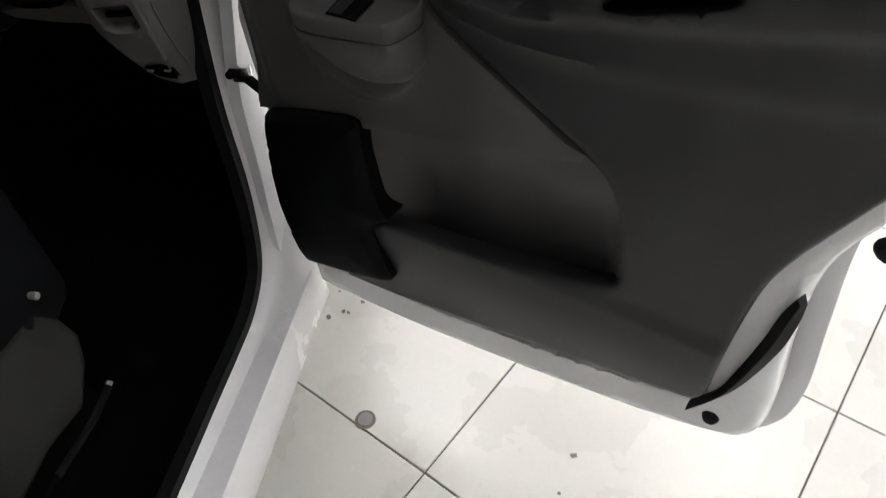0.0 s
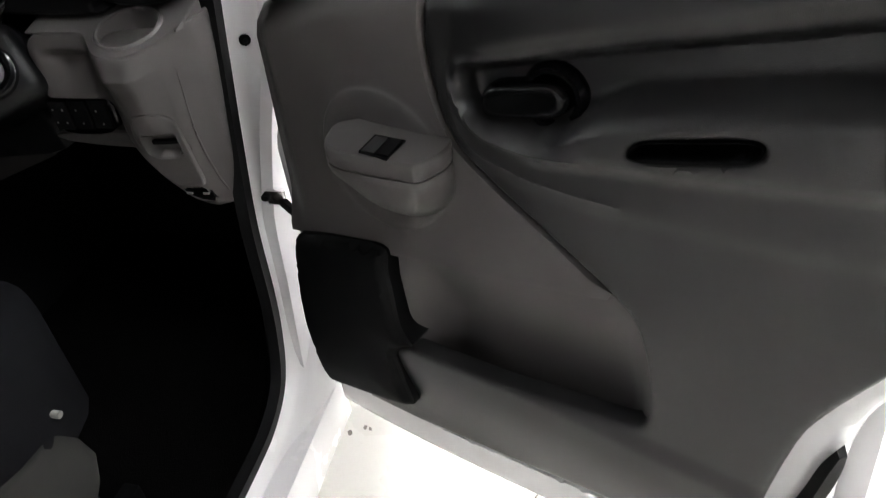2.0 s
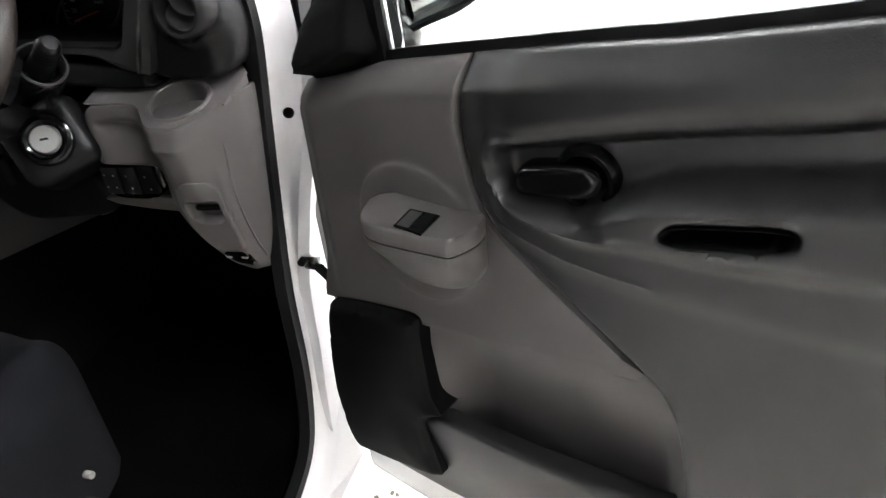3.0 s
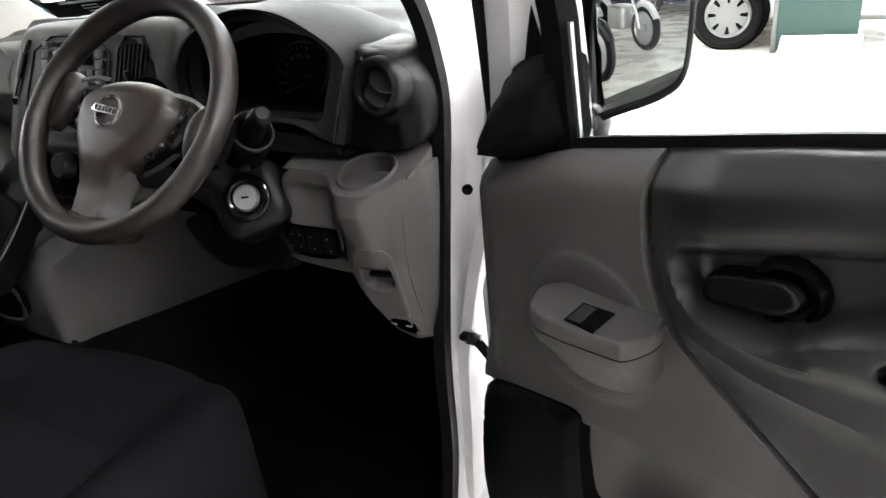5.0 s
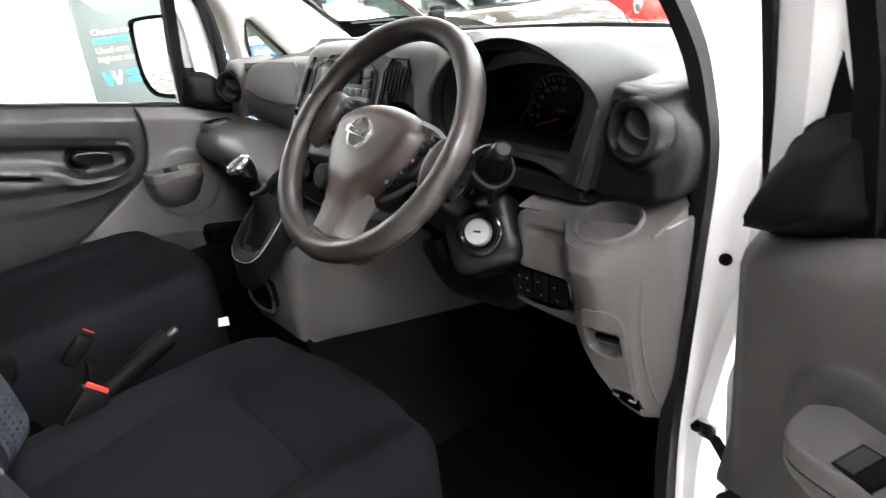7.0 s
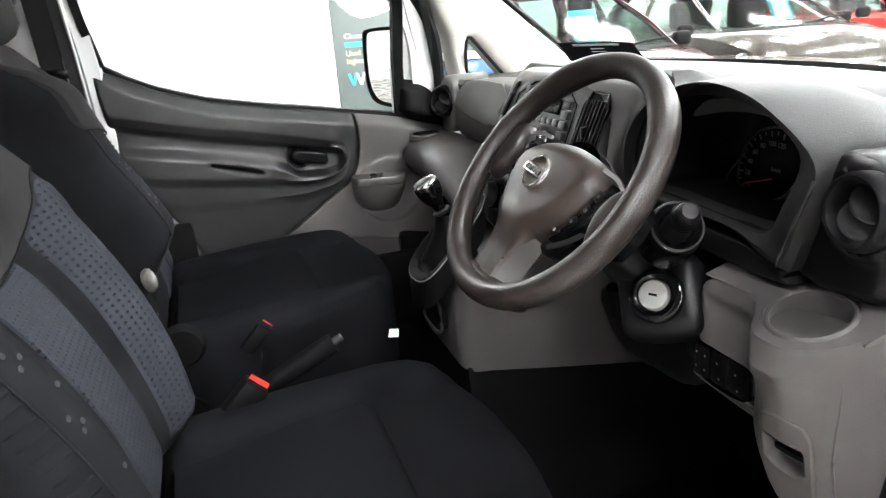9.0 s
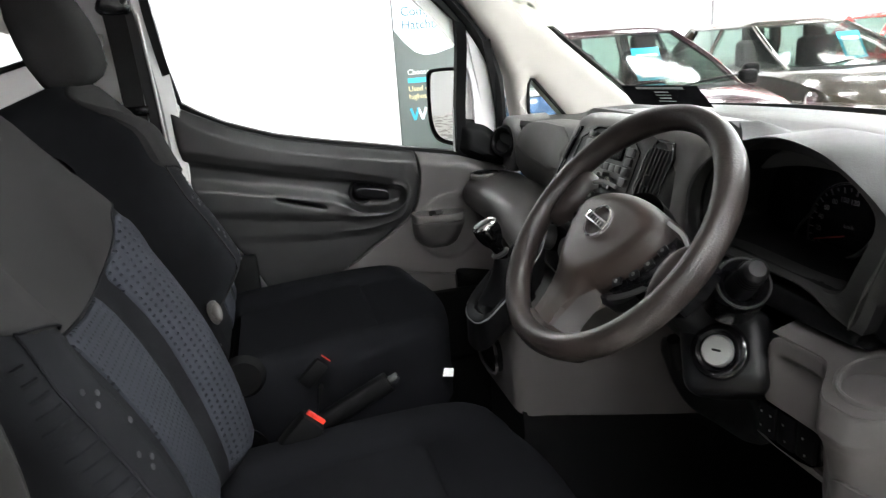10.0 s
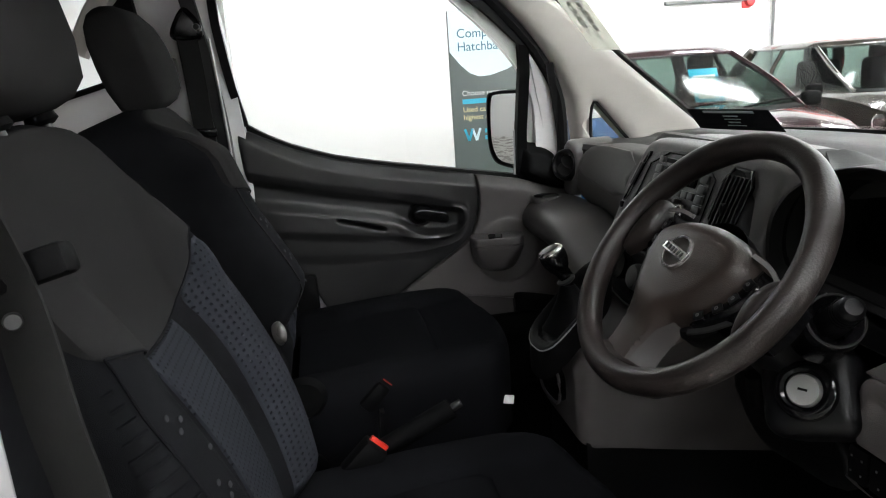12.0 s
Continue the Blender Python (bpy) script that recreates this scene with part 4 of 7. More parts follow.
    sw = [(0.281, 0.0740), (0.2720, 0.0370), (0.3100, 0.0310), (0.3180, 0.0720)]
    part("switch_bezel", loft([[P(u, 0.9765, v) for u, v in sw], [P(u, 0.9788, v) for u, v in sw]]), GLOSS_BLACK, pod, "gloss black switch plate")
    s2 = [(0.3005, 0.0690), (0.2950, 0.0370), (0.3085, 0.0350), (0.3150, 0.0670)]
    part("window_switch", loft([[P(u, 0.978, v) for u, v in s2], [P(u, 0.9800 + 0.0012 * (v < 0.05), v) for u, v in s2]]), MATT_BLACK, pod, "black window switch")
    part("switch_cap", loft([[P(u, 0.978, v) for u, v in q] for q in ([(0.283, 0.0715), (0.2755, 0.0395), (0.2905, 0.0370), (0.298, 0.0695)],)] + [[P(u, 0.9796, v) for u, v in q] for q in ([(0.283, 0.0715), (0.2755, 0.0395), (0.2905, 0.0370), (0.298, 0.0695)],)]), DARK_STEEL, pod, "dark grey switch blank")
    # latch handle in the bowl
    cx, cw = (0.484, 1.046) if mirrored else (0.4585, 1.0375)
    v0 = -0.023
    nrm = Vector(P(0, 0, 1)) - Vector(P(0, 0, 0))
    cup = part("handle_bezel", lathe([(0.0, 0.0), (0.019, 0.0), (0.022, 0.006), (0.026, 0.0115), (0.031, 0.012), (0.0345, 0.008), (0.036, 0.001), (0.037, -0.01)], 40, aim(P(cx, cw, v0), nrm)), GLOSS_BLACK, d, "black round handle cup")
    lev = rounded(rounded([(0.380, 1.003), (0.430, 1.013), (0.464, 1.0205), (0.478, 1.031), (0.4805, 1.043), (0.474, 1.053), (0.461, 1.0575), (0.430, 1.052), (0.382, 1.041)], 1), 2)
    lev = [(u + cx - 0.4585, w + cw - 1.0375) for u, w in lev]
    part("handle_lever", pad(lev, lambda u, w, h: P(u, w, v0 + 0.008 + h), lambda u, w, dd: 0.013 * math.sqrt(max(0.0, 1 - (1 - min(1.0, dd / 0.008)) ** 2)), 0.012, 0.004, rims=(0.001, 0.0025, 0.0045, 0.007)), GLOSS_BLACK, cup, "black pull lever")
    part("pull_slot", pad(slot, lambda u, w, h: P(u, w, h), lambda u, w, dd: relief(u, w, 1.0) - (0.012 if mirrored else 0.034) * step01((dd - 0.0005) / 0.003), 0.03, 0.0028), MATT_BLACK, d, "hollow pull slot in the arm ridge")
    # window
    win = [(u, graph(u, SILL) - 0.02) for u in (0.20, 0.33, 0.45, 0.55, 0.69, 0.80, 0.88, 0.925)] + [(0.935, 1.45), (0.945, 1.60), (0.93, 1.70), (0.80, 1.735), (0.62, 1.725), (0.48, 1.68), (0.318, 1.585), (0.20, 1.485)]
    lean = lambda u, w, v: P(u, w, v + 0.12 * step01((w - 1.1) / 0.75))
    part("window_glass", pad(win, lambda u, w, h: lean(u, w, -0.045), back=0, step=0.2), CLEAR, d, "clear side window")
    rail = [(u, graph(u, SILL) + 0.002) for u in np.linspace(0.19, 0.925, 14)]
    part("sill_seal", sweep([P(u, w, -0.032) for u, w in rail], [(-0.008, -0.008), (0.008, -0.008), (0.008, 0.008), (-0.008, 0.006)]), RUBBER, d, "black window seal")
    bar = [(0.19, 1.11), (0.19, 1.25), (0.185, 1.40), (0.19, 1.475)]
    part("window_bar", sweep([lean(u, w, -0.035) for u, w in bar], [(-0.014, -0.014), (0.014, -0.014), (0.014, 0.014), (-0.014, 0.014)], up=nrm), MATT_BLACK, d, "black window divider")
    part("window_bar", sweep([lean(u + 0.020, w, -0.03) for u, w in bar[:2]], [(-0.0022, -0.002), (0.0022, -0.002), (0.0022, 0.002), (-0.0022, 0.002)], up=nrm), ALLOY, d, "bright guide channel")
    fr = [(0.19, 1.475), (0.318, 1.585), (0.48, 1.68), (0.62, 1.725), (0.80, 1.74), (0.925, 1.705), (0.945, 1.60), (0.935, 1.45), (0.915, 1.32)]
    part("window_frame", sweep([lean(u, w, -0.035) for u, w in spline(fr, 4)], [(-0.010, -0.010), (0.010, -0.010), (0.010, 0.010), (-0.010, 0.010)], up=nrm), RUBBER, d, "black window channel")
    fr2 = [(0.065, 1.08), (0.085, 1.20), (0.12, 1.36), (0.165, 1.49), (0.30, 1.612), (0.47, 1.712), (0.62, 1.758), (0.82, 1.772), (0.96, 1.73), (0.98, 1.60), (0.97, 1.45), (0.96, 1.30)]
    part("door_frame", sweep([lean(u, w, -0.05) for u, w in spline(fr2, 4)], [(-0.030, -0.016), (0.026, -0.016), (0.028, 0.0), (0.02, 0.016), (-0.030, 0.016)], up=nrm), WHITE_PAINT, d, "white painted window frame")
    front = [(0.07, 1.08), (0.19, 1.10), (0.19, 1.47), (0.15, 1.46), (0.10, 1.30)]
    part("frame_infill", pad(front, lambda u, w, h: lean(u, w, -0.06 + h), back=0.01, step=0.06), WHITE_PAINT, d)
    # tapered black strip added in place of the dark see-through gap by the pillar
    gap = spline(GAP, 4)
    part("frame_gap", sweep([lean(u, w, -0.012) for u, w in gap], [(-0.009, -0.004), (0.009, -0.004), (0.009, 0.004), (-0.009, 0.004)], up=nrm, scale=lambda k: 0.25 + 0.9 * k), RUBBER, d, "black strip standing in for the dark gap at the window frame")
    # mirror sail, arm, housing and glass
    sail = spline([(0.060, 1.078), (0.065, 1.118), (0.085, 1.170), (0.118, 1.201), (0.157, 1.211), (0.200, 1.212), (0.204, 1.16), (0.203, 1.124), (0.15, 1.094), (0.10, 1.078)], 3, True)
    part("mirror_sail", pad(sail, lambda u, w, h: P(u, w, h), lambda u, w, dd: -0.03 + 0.05 * step01(dd / 0.03) * (1.2 - step01((w - 1.06) / 0.17) * 0.7), 0.02, 0.01), MATT_BLACK, d, "black mirror base cover")
    return d


def wing_mirror(name, base, arm, centre, normal, updir, w, h, label, outline=None):
    m = thing(name, base, label, "wing mirror")
    n = Vector(normal).normalized()
    z = (Vector(updir) - n * n.dot(Vector(updir))).normalized()
    x = z.cross(n)
    c = Vector(centre)
    out = rounded([(-w * 0.5, -h * 0.40), (w * 0.10, -h * 0.5), (w * 0.46, -h * 0.34), (w * 0.52, h * 0.30), (w * 0.40, h * 0.5), (-w * 0.40, h * 0.5), (-w * 0.5, h * 0.42)], 3)
    out = rounded(outline, 2) if outline else out
    mu = sum(p[0] for p in out) / len(out)
    mv = sum(p[1] for p in out) / len(out)
    edge = min(p[0] for p in out)
    low, high = min(p[1] for p in out), max(p[1] for p in out)
    at = lambda u, v, hh: c + x * u + z * v + n * hh
    part("glass", pad(out, at, lambda u, v, d: -0.5 * (u * u + v * v) * 0.45, 0.003, 0.02), MIRROR, m, "convex mirror glass")
    ring = lambda k, hh: [at(mu + (u - mu) * k, mv + (v - mv) * k, hh) for u, v in out]
    part("housing", loft([ring(1.0, -0.012), ring(1.03, 0.006), ring(1.10, 0.002), ring(1.12, -0.03), ring(0.95, -0.085), ring(0.5, -0.11)], True, False), MATT_BLACK, m, "black mirror housing")
    if not outline:
        part("arm", sweep(spline(arm, 5), circle(0.022, 10, 1.0, 1.3)), GLOSS_BLACK, m, "black mirror arm")
        return m
    mid = at(edge - 0.040, (low + high) / 2 + 0.004, -0.042)
    part("inner_cheek", rbox((0, 0, 0), (0.078, high - low, 0.085), 0.012, Matrix(((x[0], z[0], n[0], mid[0]), (x[1], z[1], n[1], mid[1]), (x[2], z[2], n[2], mid[2]), (0, 0, 0, 1))), 3), MATT_BLACK, m, "black inner side of the housing")
    part("arm", sweep(spline(arm, 5), circle(0.022, 10, 1.0, 1.3)), GLOSS_BLACK, m, "black mirror arm")
    return m


A_DOOR = radians(24.2)
DU, DN, DO = Vector((math.cos(A_DOOR), -math.sin(A_DOOR), 0)), Vector((-math.sin(A_DOOR), -math.cos(A_DOOR), 0)), Vector((0.79, 0.175, 0))


def P_driver(u, w, v):
    return tuple(DO + DU * u + DN * v + Vector((0, 0, w)))


def P_passenger(u, w, v):
    return (-0.695 + v, 0.315 - u, w - 0.012)


# ---- dashboard ----
def screen_base(x):
    return 0.84 - 0.20 * min(1.0, abs(x / 0.66)) ** 2.2


def dash_height(x, y):
    z = 1.200 - 0.006 * step01((abs(x) - 0.5) / 0.2)
    hood = math.sin(math.pi * max(0, min(1, (x - 0.27) / 0.375))) ** 0.9
    z += 0.058 * hood * step01((0.50 - y) / 0.30)
    mid = step01((x + 0.24) / 0.10) * step01((0.36 - x) / 0.08)
    z += 0.060 * mid * step01((0.46 - y) / 0.2)
    return z


ARCH = [(0.300, 1.10), (0.292, 1.165), (0.315, 1.207), (0.375, 1.247), (0.457, 1.270), (0.535, 1.264), (0.592, 1.240), (0.640, 1.208), (0.648, 1.180), (0.632, 1.135), (0.612, 1.075), (0.585, 1.082), (0.53, 1.104), (0.43, 1.104), (0.36, 1.10)]


OPENING = [(0.330, 1.118), (0.318, 1.165), (0.340, 1.212), (0.378, 1.240), (0.413, 1.257), (0.457, 1.266), (0.500, 1.264), (0.540, 1.252), (0.578, 1.234), (0.606, 1.214), (0.613, 1.198), (0.607, 1.178), (0.593, 1.148), (0.580, 1.120), (0.565, 1.112), (0.517, 1.112), (0.40, 1.116)]


def round_vent(parent, c, n, r):
    n = Vector(n).normalized()
    v = part("round_vent", lathe([(r * 0.76, -0.03), (r * 0.77, -0.004), (r * 0.80, 0.003), (r * 0.88, 0.008), (r * 0.97, 0.009), (r * 1.06, 0.006), (r * 1.12, -0.001), (r * 1.15, -0.012), (r * 1.16, -0.025)], 40, aim(c, n)), DASH_BLACK, parent, "black round air vent")
    part("vent_bowl", lathe([(0, -0.03), (r * 0.80, -0.028)], 28, aim(Vector(c), n)), MATT_BLACK, v)
    side = Vector((0, 0, 1)).cross(n).normalized()
    up = n.cross(side)
    tilt = radians(-30)
    along, across = side * math.cos(tilt) + up * math.sin(tilt), up * math.cos(tilt) - side * math.sin(tilt)
    for k in (0.30, -0.34):
        half, deep = r * 0.74 * math.sqrt(1 - k * k * 0.8), r * 0.40
        rim = [(half * math.cos(t), deep * math.sin(t) if math.sin(t) < 0 else 0.35 * deep * math.sin(t)) for t in np.linspace(0, 2 * math.pi, 28, endpoint=False)]
        at = lambda a, b, h, k=k: Vector(c) + along * a + across * (k * r + b) + n * (h - 0.014)
        part("blade", pad(rim, at, lambda a, b, d: -0.016 * b / deep + 0.002 * step01(d / 0.002), 0.003, 0.004), BLADE, v, "curved vent blade")
    return v


def dashboard():
    d = thing("dashboard", (0.0, 0.40, 0.62), "dark grey van dashboard with grey lower mouldings", "dashboard")
    # top pad
    bm = bmesh.new()
    rows = []
    for x in np.linspace(-0.70, 0.725, 70):
        y0 = 0.255 - 0.02 * step01((x + 0.24) / 0.08) * step01((0.36 - x) / 0.06)
        y1 = screen_base(x) - 0.015
        row = [bm.verts.new((x, y0 + 0.004, dash_height(x, y0) - 0.03)), bm.verts.new((x, y0, dash_height(x, y0) - 0.012))]
        for s in np.linspace(0.02, 1, 22):
            y = y0 + (y1 - y0) * s
            z = dash_height(x, y) + 0.012 * step01((s - 0.55) / 0.1) - 0.012 * step01((s - 0.92) / 0.08)
            row.append(bm.verts.new((x, y, z)))
        rows.append(row)
    for a, b in zip(rows, rows[1:]):
        for i in range(len(a) - 1):
            bm.faces.new((a[i], a[i + 1], b[i + 1], b[i]))
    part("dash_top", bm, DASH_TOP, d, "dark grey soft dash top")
    part("backing", rbox((0.012, 0.36, 1.02), (1.40, 0.10, 0.30), 0.01), MATT_BLACK, d)
    part("under_tray", rbox((0.0, 0.46, 0.90), (1.40, 0.30, 0.10), 0.02), MATT_BLACK, d)
    # seam across the top pad, behind the hood
    seam = spline([(0.36, 0.445), (0.444, 0.412), (0.55, 0.382), (0.646, 0.357), (0.70, 0.345)], 6)
    part("dash_seam", tube([(x, y, dash_height(x, y) + 0.0005) for x, y in seam], 0.003, 6), MATT_BLACK, d)
    hood_plan = [(0.30, 0.205), (0.615, 0.205), (0.640, 0.262), (0.735, 0.270), (0.735, 0.338), (0.70, 0.345), (0.646, 0.357), (0.55, 0.382), (0.444, 0.412), (0.36, 0.445), (0.30, 0.44)]
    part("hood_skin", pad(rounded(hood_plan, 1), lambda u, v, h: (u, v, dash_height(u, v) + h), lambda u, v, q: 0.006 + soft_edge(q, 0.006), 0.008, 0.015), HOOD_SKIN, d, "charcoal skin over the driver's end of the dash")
    # instrument hood
    arch = spline(ARCH, 4, True)
    cx, cz = 0.47, 1.17
    rim_in = polar(spline(OPENING, 4, True), cx, cz)
    rim_out = polar(arch, cx, cz)
    mix = lambda f, y, k=1.0, dz=0.0: [(cx + (a[0] + (b[0] - a[0]) * f - cx) * k, y, cz + (a[1] + (b[1] - a[1]) * f - cz) * k + dz) for a, b in zip(rim_in, rim_out)]
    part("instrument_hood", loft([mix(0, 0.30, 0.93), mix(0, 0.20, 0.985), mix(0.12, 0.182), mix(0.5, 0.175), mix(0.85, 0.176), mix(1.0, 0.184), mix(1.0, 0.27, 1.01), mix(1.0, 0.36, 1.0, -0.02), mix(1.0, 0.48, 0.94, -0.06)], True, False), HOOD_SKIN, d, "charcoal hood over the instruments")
    part("worn_edge", sweep(spline([(0.643, 0.174, 1.185), (0.633, 0.173, 1.158), (0.618, 0.173, 1.122), (0.608, 0.173, 1.095), (0.603, 0.174, 1.080)], 5), [(-0.003, -0.002), (0.003, -0.002), (0.003, 0.0008), (0.001, 0.0016), (-0.003, 0.0008)], up=(0, -1, 0), scale=lambda t: 0.42 + 0.2 * math.sin(17 * t + 1)), WORN_EDGE, d, "scuffed pale edge of the hood")
    part("cluster_well", loft([mix(0.05, 0.186), mix(0, 0.22, 0.97), mix(0, 0.285, 0.90)], True, False), MATT_BLACK, d, "black instrument well")
    face = part("cluster_face", pad([(x, z) for x, y, z in mix(0, 0, 0.92)], lambda u, v, h: (u, 0.285 - h, v), back=0.004, step=0.05), GLOSS_BLACK, d, "black instrument face with one dial")
    dial = (0.482, 0.281, 1.140)
    part("dial_ring", lathe([(0.063, 0), (0.064, 0.002), (0.065, 0.002), (0.066, 0)], 40, aim(dial, (0, -1, 0.05))), DARK_PLASTIC, face)
    M0 = axes((0, 0, 0), (1, 0, 0), (0, 0.05, 1))
    for i in range(13):
        a = radians(200 - i * 10.25)
        r0, r1 = (0.053, 0.060) if i % 2 == 0 else (0.056, 0.060)
        p = [Vector((dial[0] + r * math.cos(a), 0.2785, dial[2] + r * math.sin(a))) for r in (r0, r1)]
        part("tick", sweep(p, [(-0.0006, -0.0005), (0.0006, -0.0005), (0.0006, 0.0005), (-0.0006, 0.0005)]), DIAL_PRINT, face)
    for i, s in enumerate(("0", "20", "40", "60", "80", "100", "120")):
        a = radians(200 - i * 20.5)
        lettering("numeral", s, 0.0092, Matrix.Translation((dial[0] + 0.0445 * math.cos(a), 0.278, dial[2] + 0.0445 * math.sin(a))) @ M0, DIAL_PRINT, face)
    lettering("unit", "km/h", 0.008, Matrix.Translation((dial[0] + 0.004, 0.278, dial[2] + 0.012)) @ M0, DIAL_PRINT, face)
    na = radians(197)
    part("needle", sweep([(dial[0], 0.276, dial[2]), (dial[0] + 0.05 * math.cos(na), 0.276, dial[2] + 0.05 * math.sin(na))], [(-0.001, -0.001), (0.001, -0.001), (0.001, 0.001), (-0.001, 0.001)]), RED_PRINT, face, "red needle")
    part("lens_edge", tube(spline([(0.395, 0.279, 1.10), (0.40, 0.279, 1.13), (0.43, 0.279, 1.165)], 5), 0.0015, 6), DARK_PLASTIC, face)
    part("lens_edge", tube(spline([(0.545, 0.27, 1.185), (0.535, 0.27, 1.155), (0.515, 0.27, 1.128), (0.49, 0.27, 1.112)], 5), 0.003, 6), DARK_PLASTIC, face)
    # cluster lower lip and worn right edge
    part("cluster_lip", pad(spline([(0.30, 1.055), (0.45, 1.055), (0.600, 1.055), (0.603, 1.064), (0.598, 1.076), (0.53, 1.089), (0.42, 1.095), (0.31, 1.095)], 4, True), lambda u, v, h: (u, 0.185 - h, v), lambda u, v, q: soft_edge(q, 0.008), 0.12, 0.006), DASH_BLACK, d)
    # black end pieces with the round vents
    for s in (1, -1):
        end = [(0.585, 1.060), (0.722, 1.060), (0.735, 1.12), (0.730, 1.162), (0.714, 1.194), (0.665, 1.209), (0.622, 1.206), (0.60, 1.16)]
        if s < 0:
            end = [(0.60, 1.06), (0.70, 1.05), (0.71, 1.12), (0.70, 1.18), (0.665, 1.208), (0.625, 1.205), (0.59, 1.18)]
        ex, ez, er = (0.682, 1.160, 0.031) if s > 0 else (0.640, 1.142, 0.030)
        part("dash_end", pad(rounded(end, 2), lambda u, v, h: (s * u, (0.200 if s > 0 else 0.235) - h, v), lambda u, v, q: soft_edge(q, 0.014) - 0.03 * step01((u - 0.70) / 0.05) + (0.009 * step01((0.055 - math.hypot(u - 0.682, v - 1.160)) / 0.012) if s > 0 else 0.0), 0.10, 0.006, [[(ex + er * math.cos(t), ez + er * math.sin(t)) for t in np.linspace(0, 2 * math.pi, 40, endpoint=False)]]), DASH_BLACK if s > 0 else FASCIA_GREY, d, "dash end with a round vent" if s > 0 else "grey dash end")
        round_vent(d, (0.682, 0.190, 1.160) if s > 0 else (-0.640, 0.222, 1.142), (-0.10, -1, 0.10) if s > 0 else (0.5, -0.85, 0.15), 0.036 if s > 0 else 0.038)
    # cowl over the driver's vent, flowing out of the hood
    crest = [(0.600, 1.203), (0.612, 1.206), (0.635, 1.2085), (0.665, 1.2085), (0.69, 1.2030), (0.710, 1.1935), (0.720, 1.182)]
    cowl = []
    for y, f, dz in ((0.205, 0.0, -0.012), (0.2065, 0.0, -0.006), (0.211, 0.0, -0.002), (0.218, 0.0, 0.0), (0.230, 0.15, 0.001), (0.248, 0.5, 0.002), (0.27, 0.9, 0.002), (0.290, 1.0, 0.002)):
        line = []
        for x in np.linspace(0.600, 0.720, 28):
            z0 = graph(x, crest) + dz
            line.append((x, y + 0.030 * step01((x - 0.700) / 0.05), z0 + (dash_height(x, y) + 0.007 - z0) * f))
        cowl.append(line)
    part("vent_cowl", loft(cowl, False, False), HOOD_SKIN, d, "charcoal skin curving over the vent")
    # centre stack
    sy = lambda z: 0.172 + (z - 1.12) * 0.35
    at = lambda u, v, h: (u, sy(v) - h, v)
    stack = part("stack_panel", pad(rounded([(-0.21, 0.95), (-0.19, 1.12), (-0.155, 1.235), (-0.12, 1.258), (0.27, 1.258), (0.305, 1.238), (0.275, 1.12), (0.25, 0.95)], 2), at, lambda u, v, q: soft_edge(q, 0.02) + 0.002, 0.09, 0.015), FASCIA_GREY, d, "grey centre stack")
    part("stack_face", pad(rounded([(-0.178, 0.96), (-0.162, 1.12), (-0.135, 1.240), (0.262, 1.240), (0.235, 0.96)], 2), at, lambda u, v, q: 0.006 + soft_edge(q, 0.004), 0.01, 0.03), DARK_PLASTIC, stack, "charcoal stack face")
    # radio set back in a dark well, with lines of grey keys
    well = part("radio_well", pad(rounded([(-0.118, 1.124), (-0.082, 1.236), (0.136, 1.236), (0.126, 1.108), (-0.118, 1.108)], 1), at, lambda u, v, q: 0.0085 - 0.016 * step01((q - 0.001) / 0.004), 0.01, 0.006), GLOSS_BLACK, d, "black recess round the radio")
    face_z = lambda u, v, h: (u, sy(v) - 0.003 - h, v)
    radio = part("radio", pad(rounded([(-0.072, 1.116), (-0.068, 1.231), (0.128, 1.231), (0.120, 1.116)], 1), face_z, lambda u, v, q: 0.004 + soft_edge(q, 0.004), 0.02, 0.02), SCREEN, well, "dark grey car radio face")
    key = lambda x, z, w, hh, m, name="button": part(name, rbox((0, 0, 0), (w, hh, 0.007), 0.0015, axes((x, sy(z) - 0.0075, z), (1, 0, 0), (0, 0.35, 1))), m, radio)
    key(-0.050, 1.222, 0.017, 0.011, RADIO_KEY)
    key(0.030, 1.222, 0.120, 0.008, MATT_BLACK, "disc_slot")
    for i in range(4):
        key(-0.051, 1.2055 - i * 0.0165, 0.022, 0.0145, RADIO_KEY)
        key(0.106, 1.2055 - i * 0.0165, 0.022, 0.0145, RADIO_KEY)
    key(0.028, 1.200, 0.112, 0.027, GLOSS_BLACK, "display")
    for i in range(6):
        key(-0.022 + i * 0.0205, 1.174, 0.0185, 0.013, RADIO_KEY)
    for i in range(3):
        key(-0.018 + i * 0.021, 1.133, 0.0185, 0.017, RADIO_KEY)
    part("key_line", rbox((0, 0, 0), (0.056, 0.0022, 0.002), 0.0005, axes((0.004, sy(1.1465) - 0.011, 1.1465), (1, 0, 0), (0, 0.35, 1))), SILVER, radio, "thin silver line")
    for x, z, r in ((0.076, 1.146, 0.0135), (-0.050, 1.136, 0.0105), (0.030, 1.157, 0.0058), (0.050, 1.160, 0.0058)):
        nd = (0, -1, 0.33)
        part("knob", lathe([(0, 0.013), (r * 0.70, 0.013), (r * 0.78, 0.010), (r * 0.9, 0.010), (r * 0.9, 0)], 24, aim((x, sy(z) - 0.007, z), nd)), RADIO_KEY, radio)
        if r > 0.01:
            part("knob_ring", lathe([(r * 0.72, 0.012), (r * 0.80, 0.0155), (r, 0.014), (r * 1.04, 0.004), (r * 1.04, 0)], 28, aim((x, sy(z) - 0.007, z), nd)), CHROME, radio, "chrome ring of the knob")
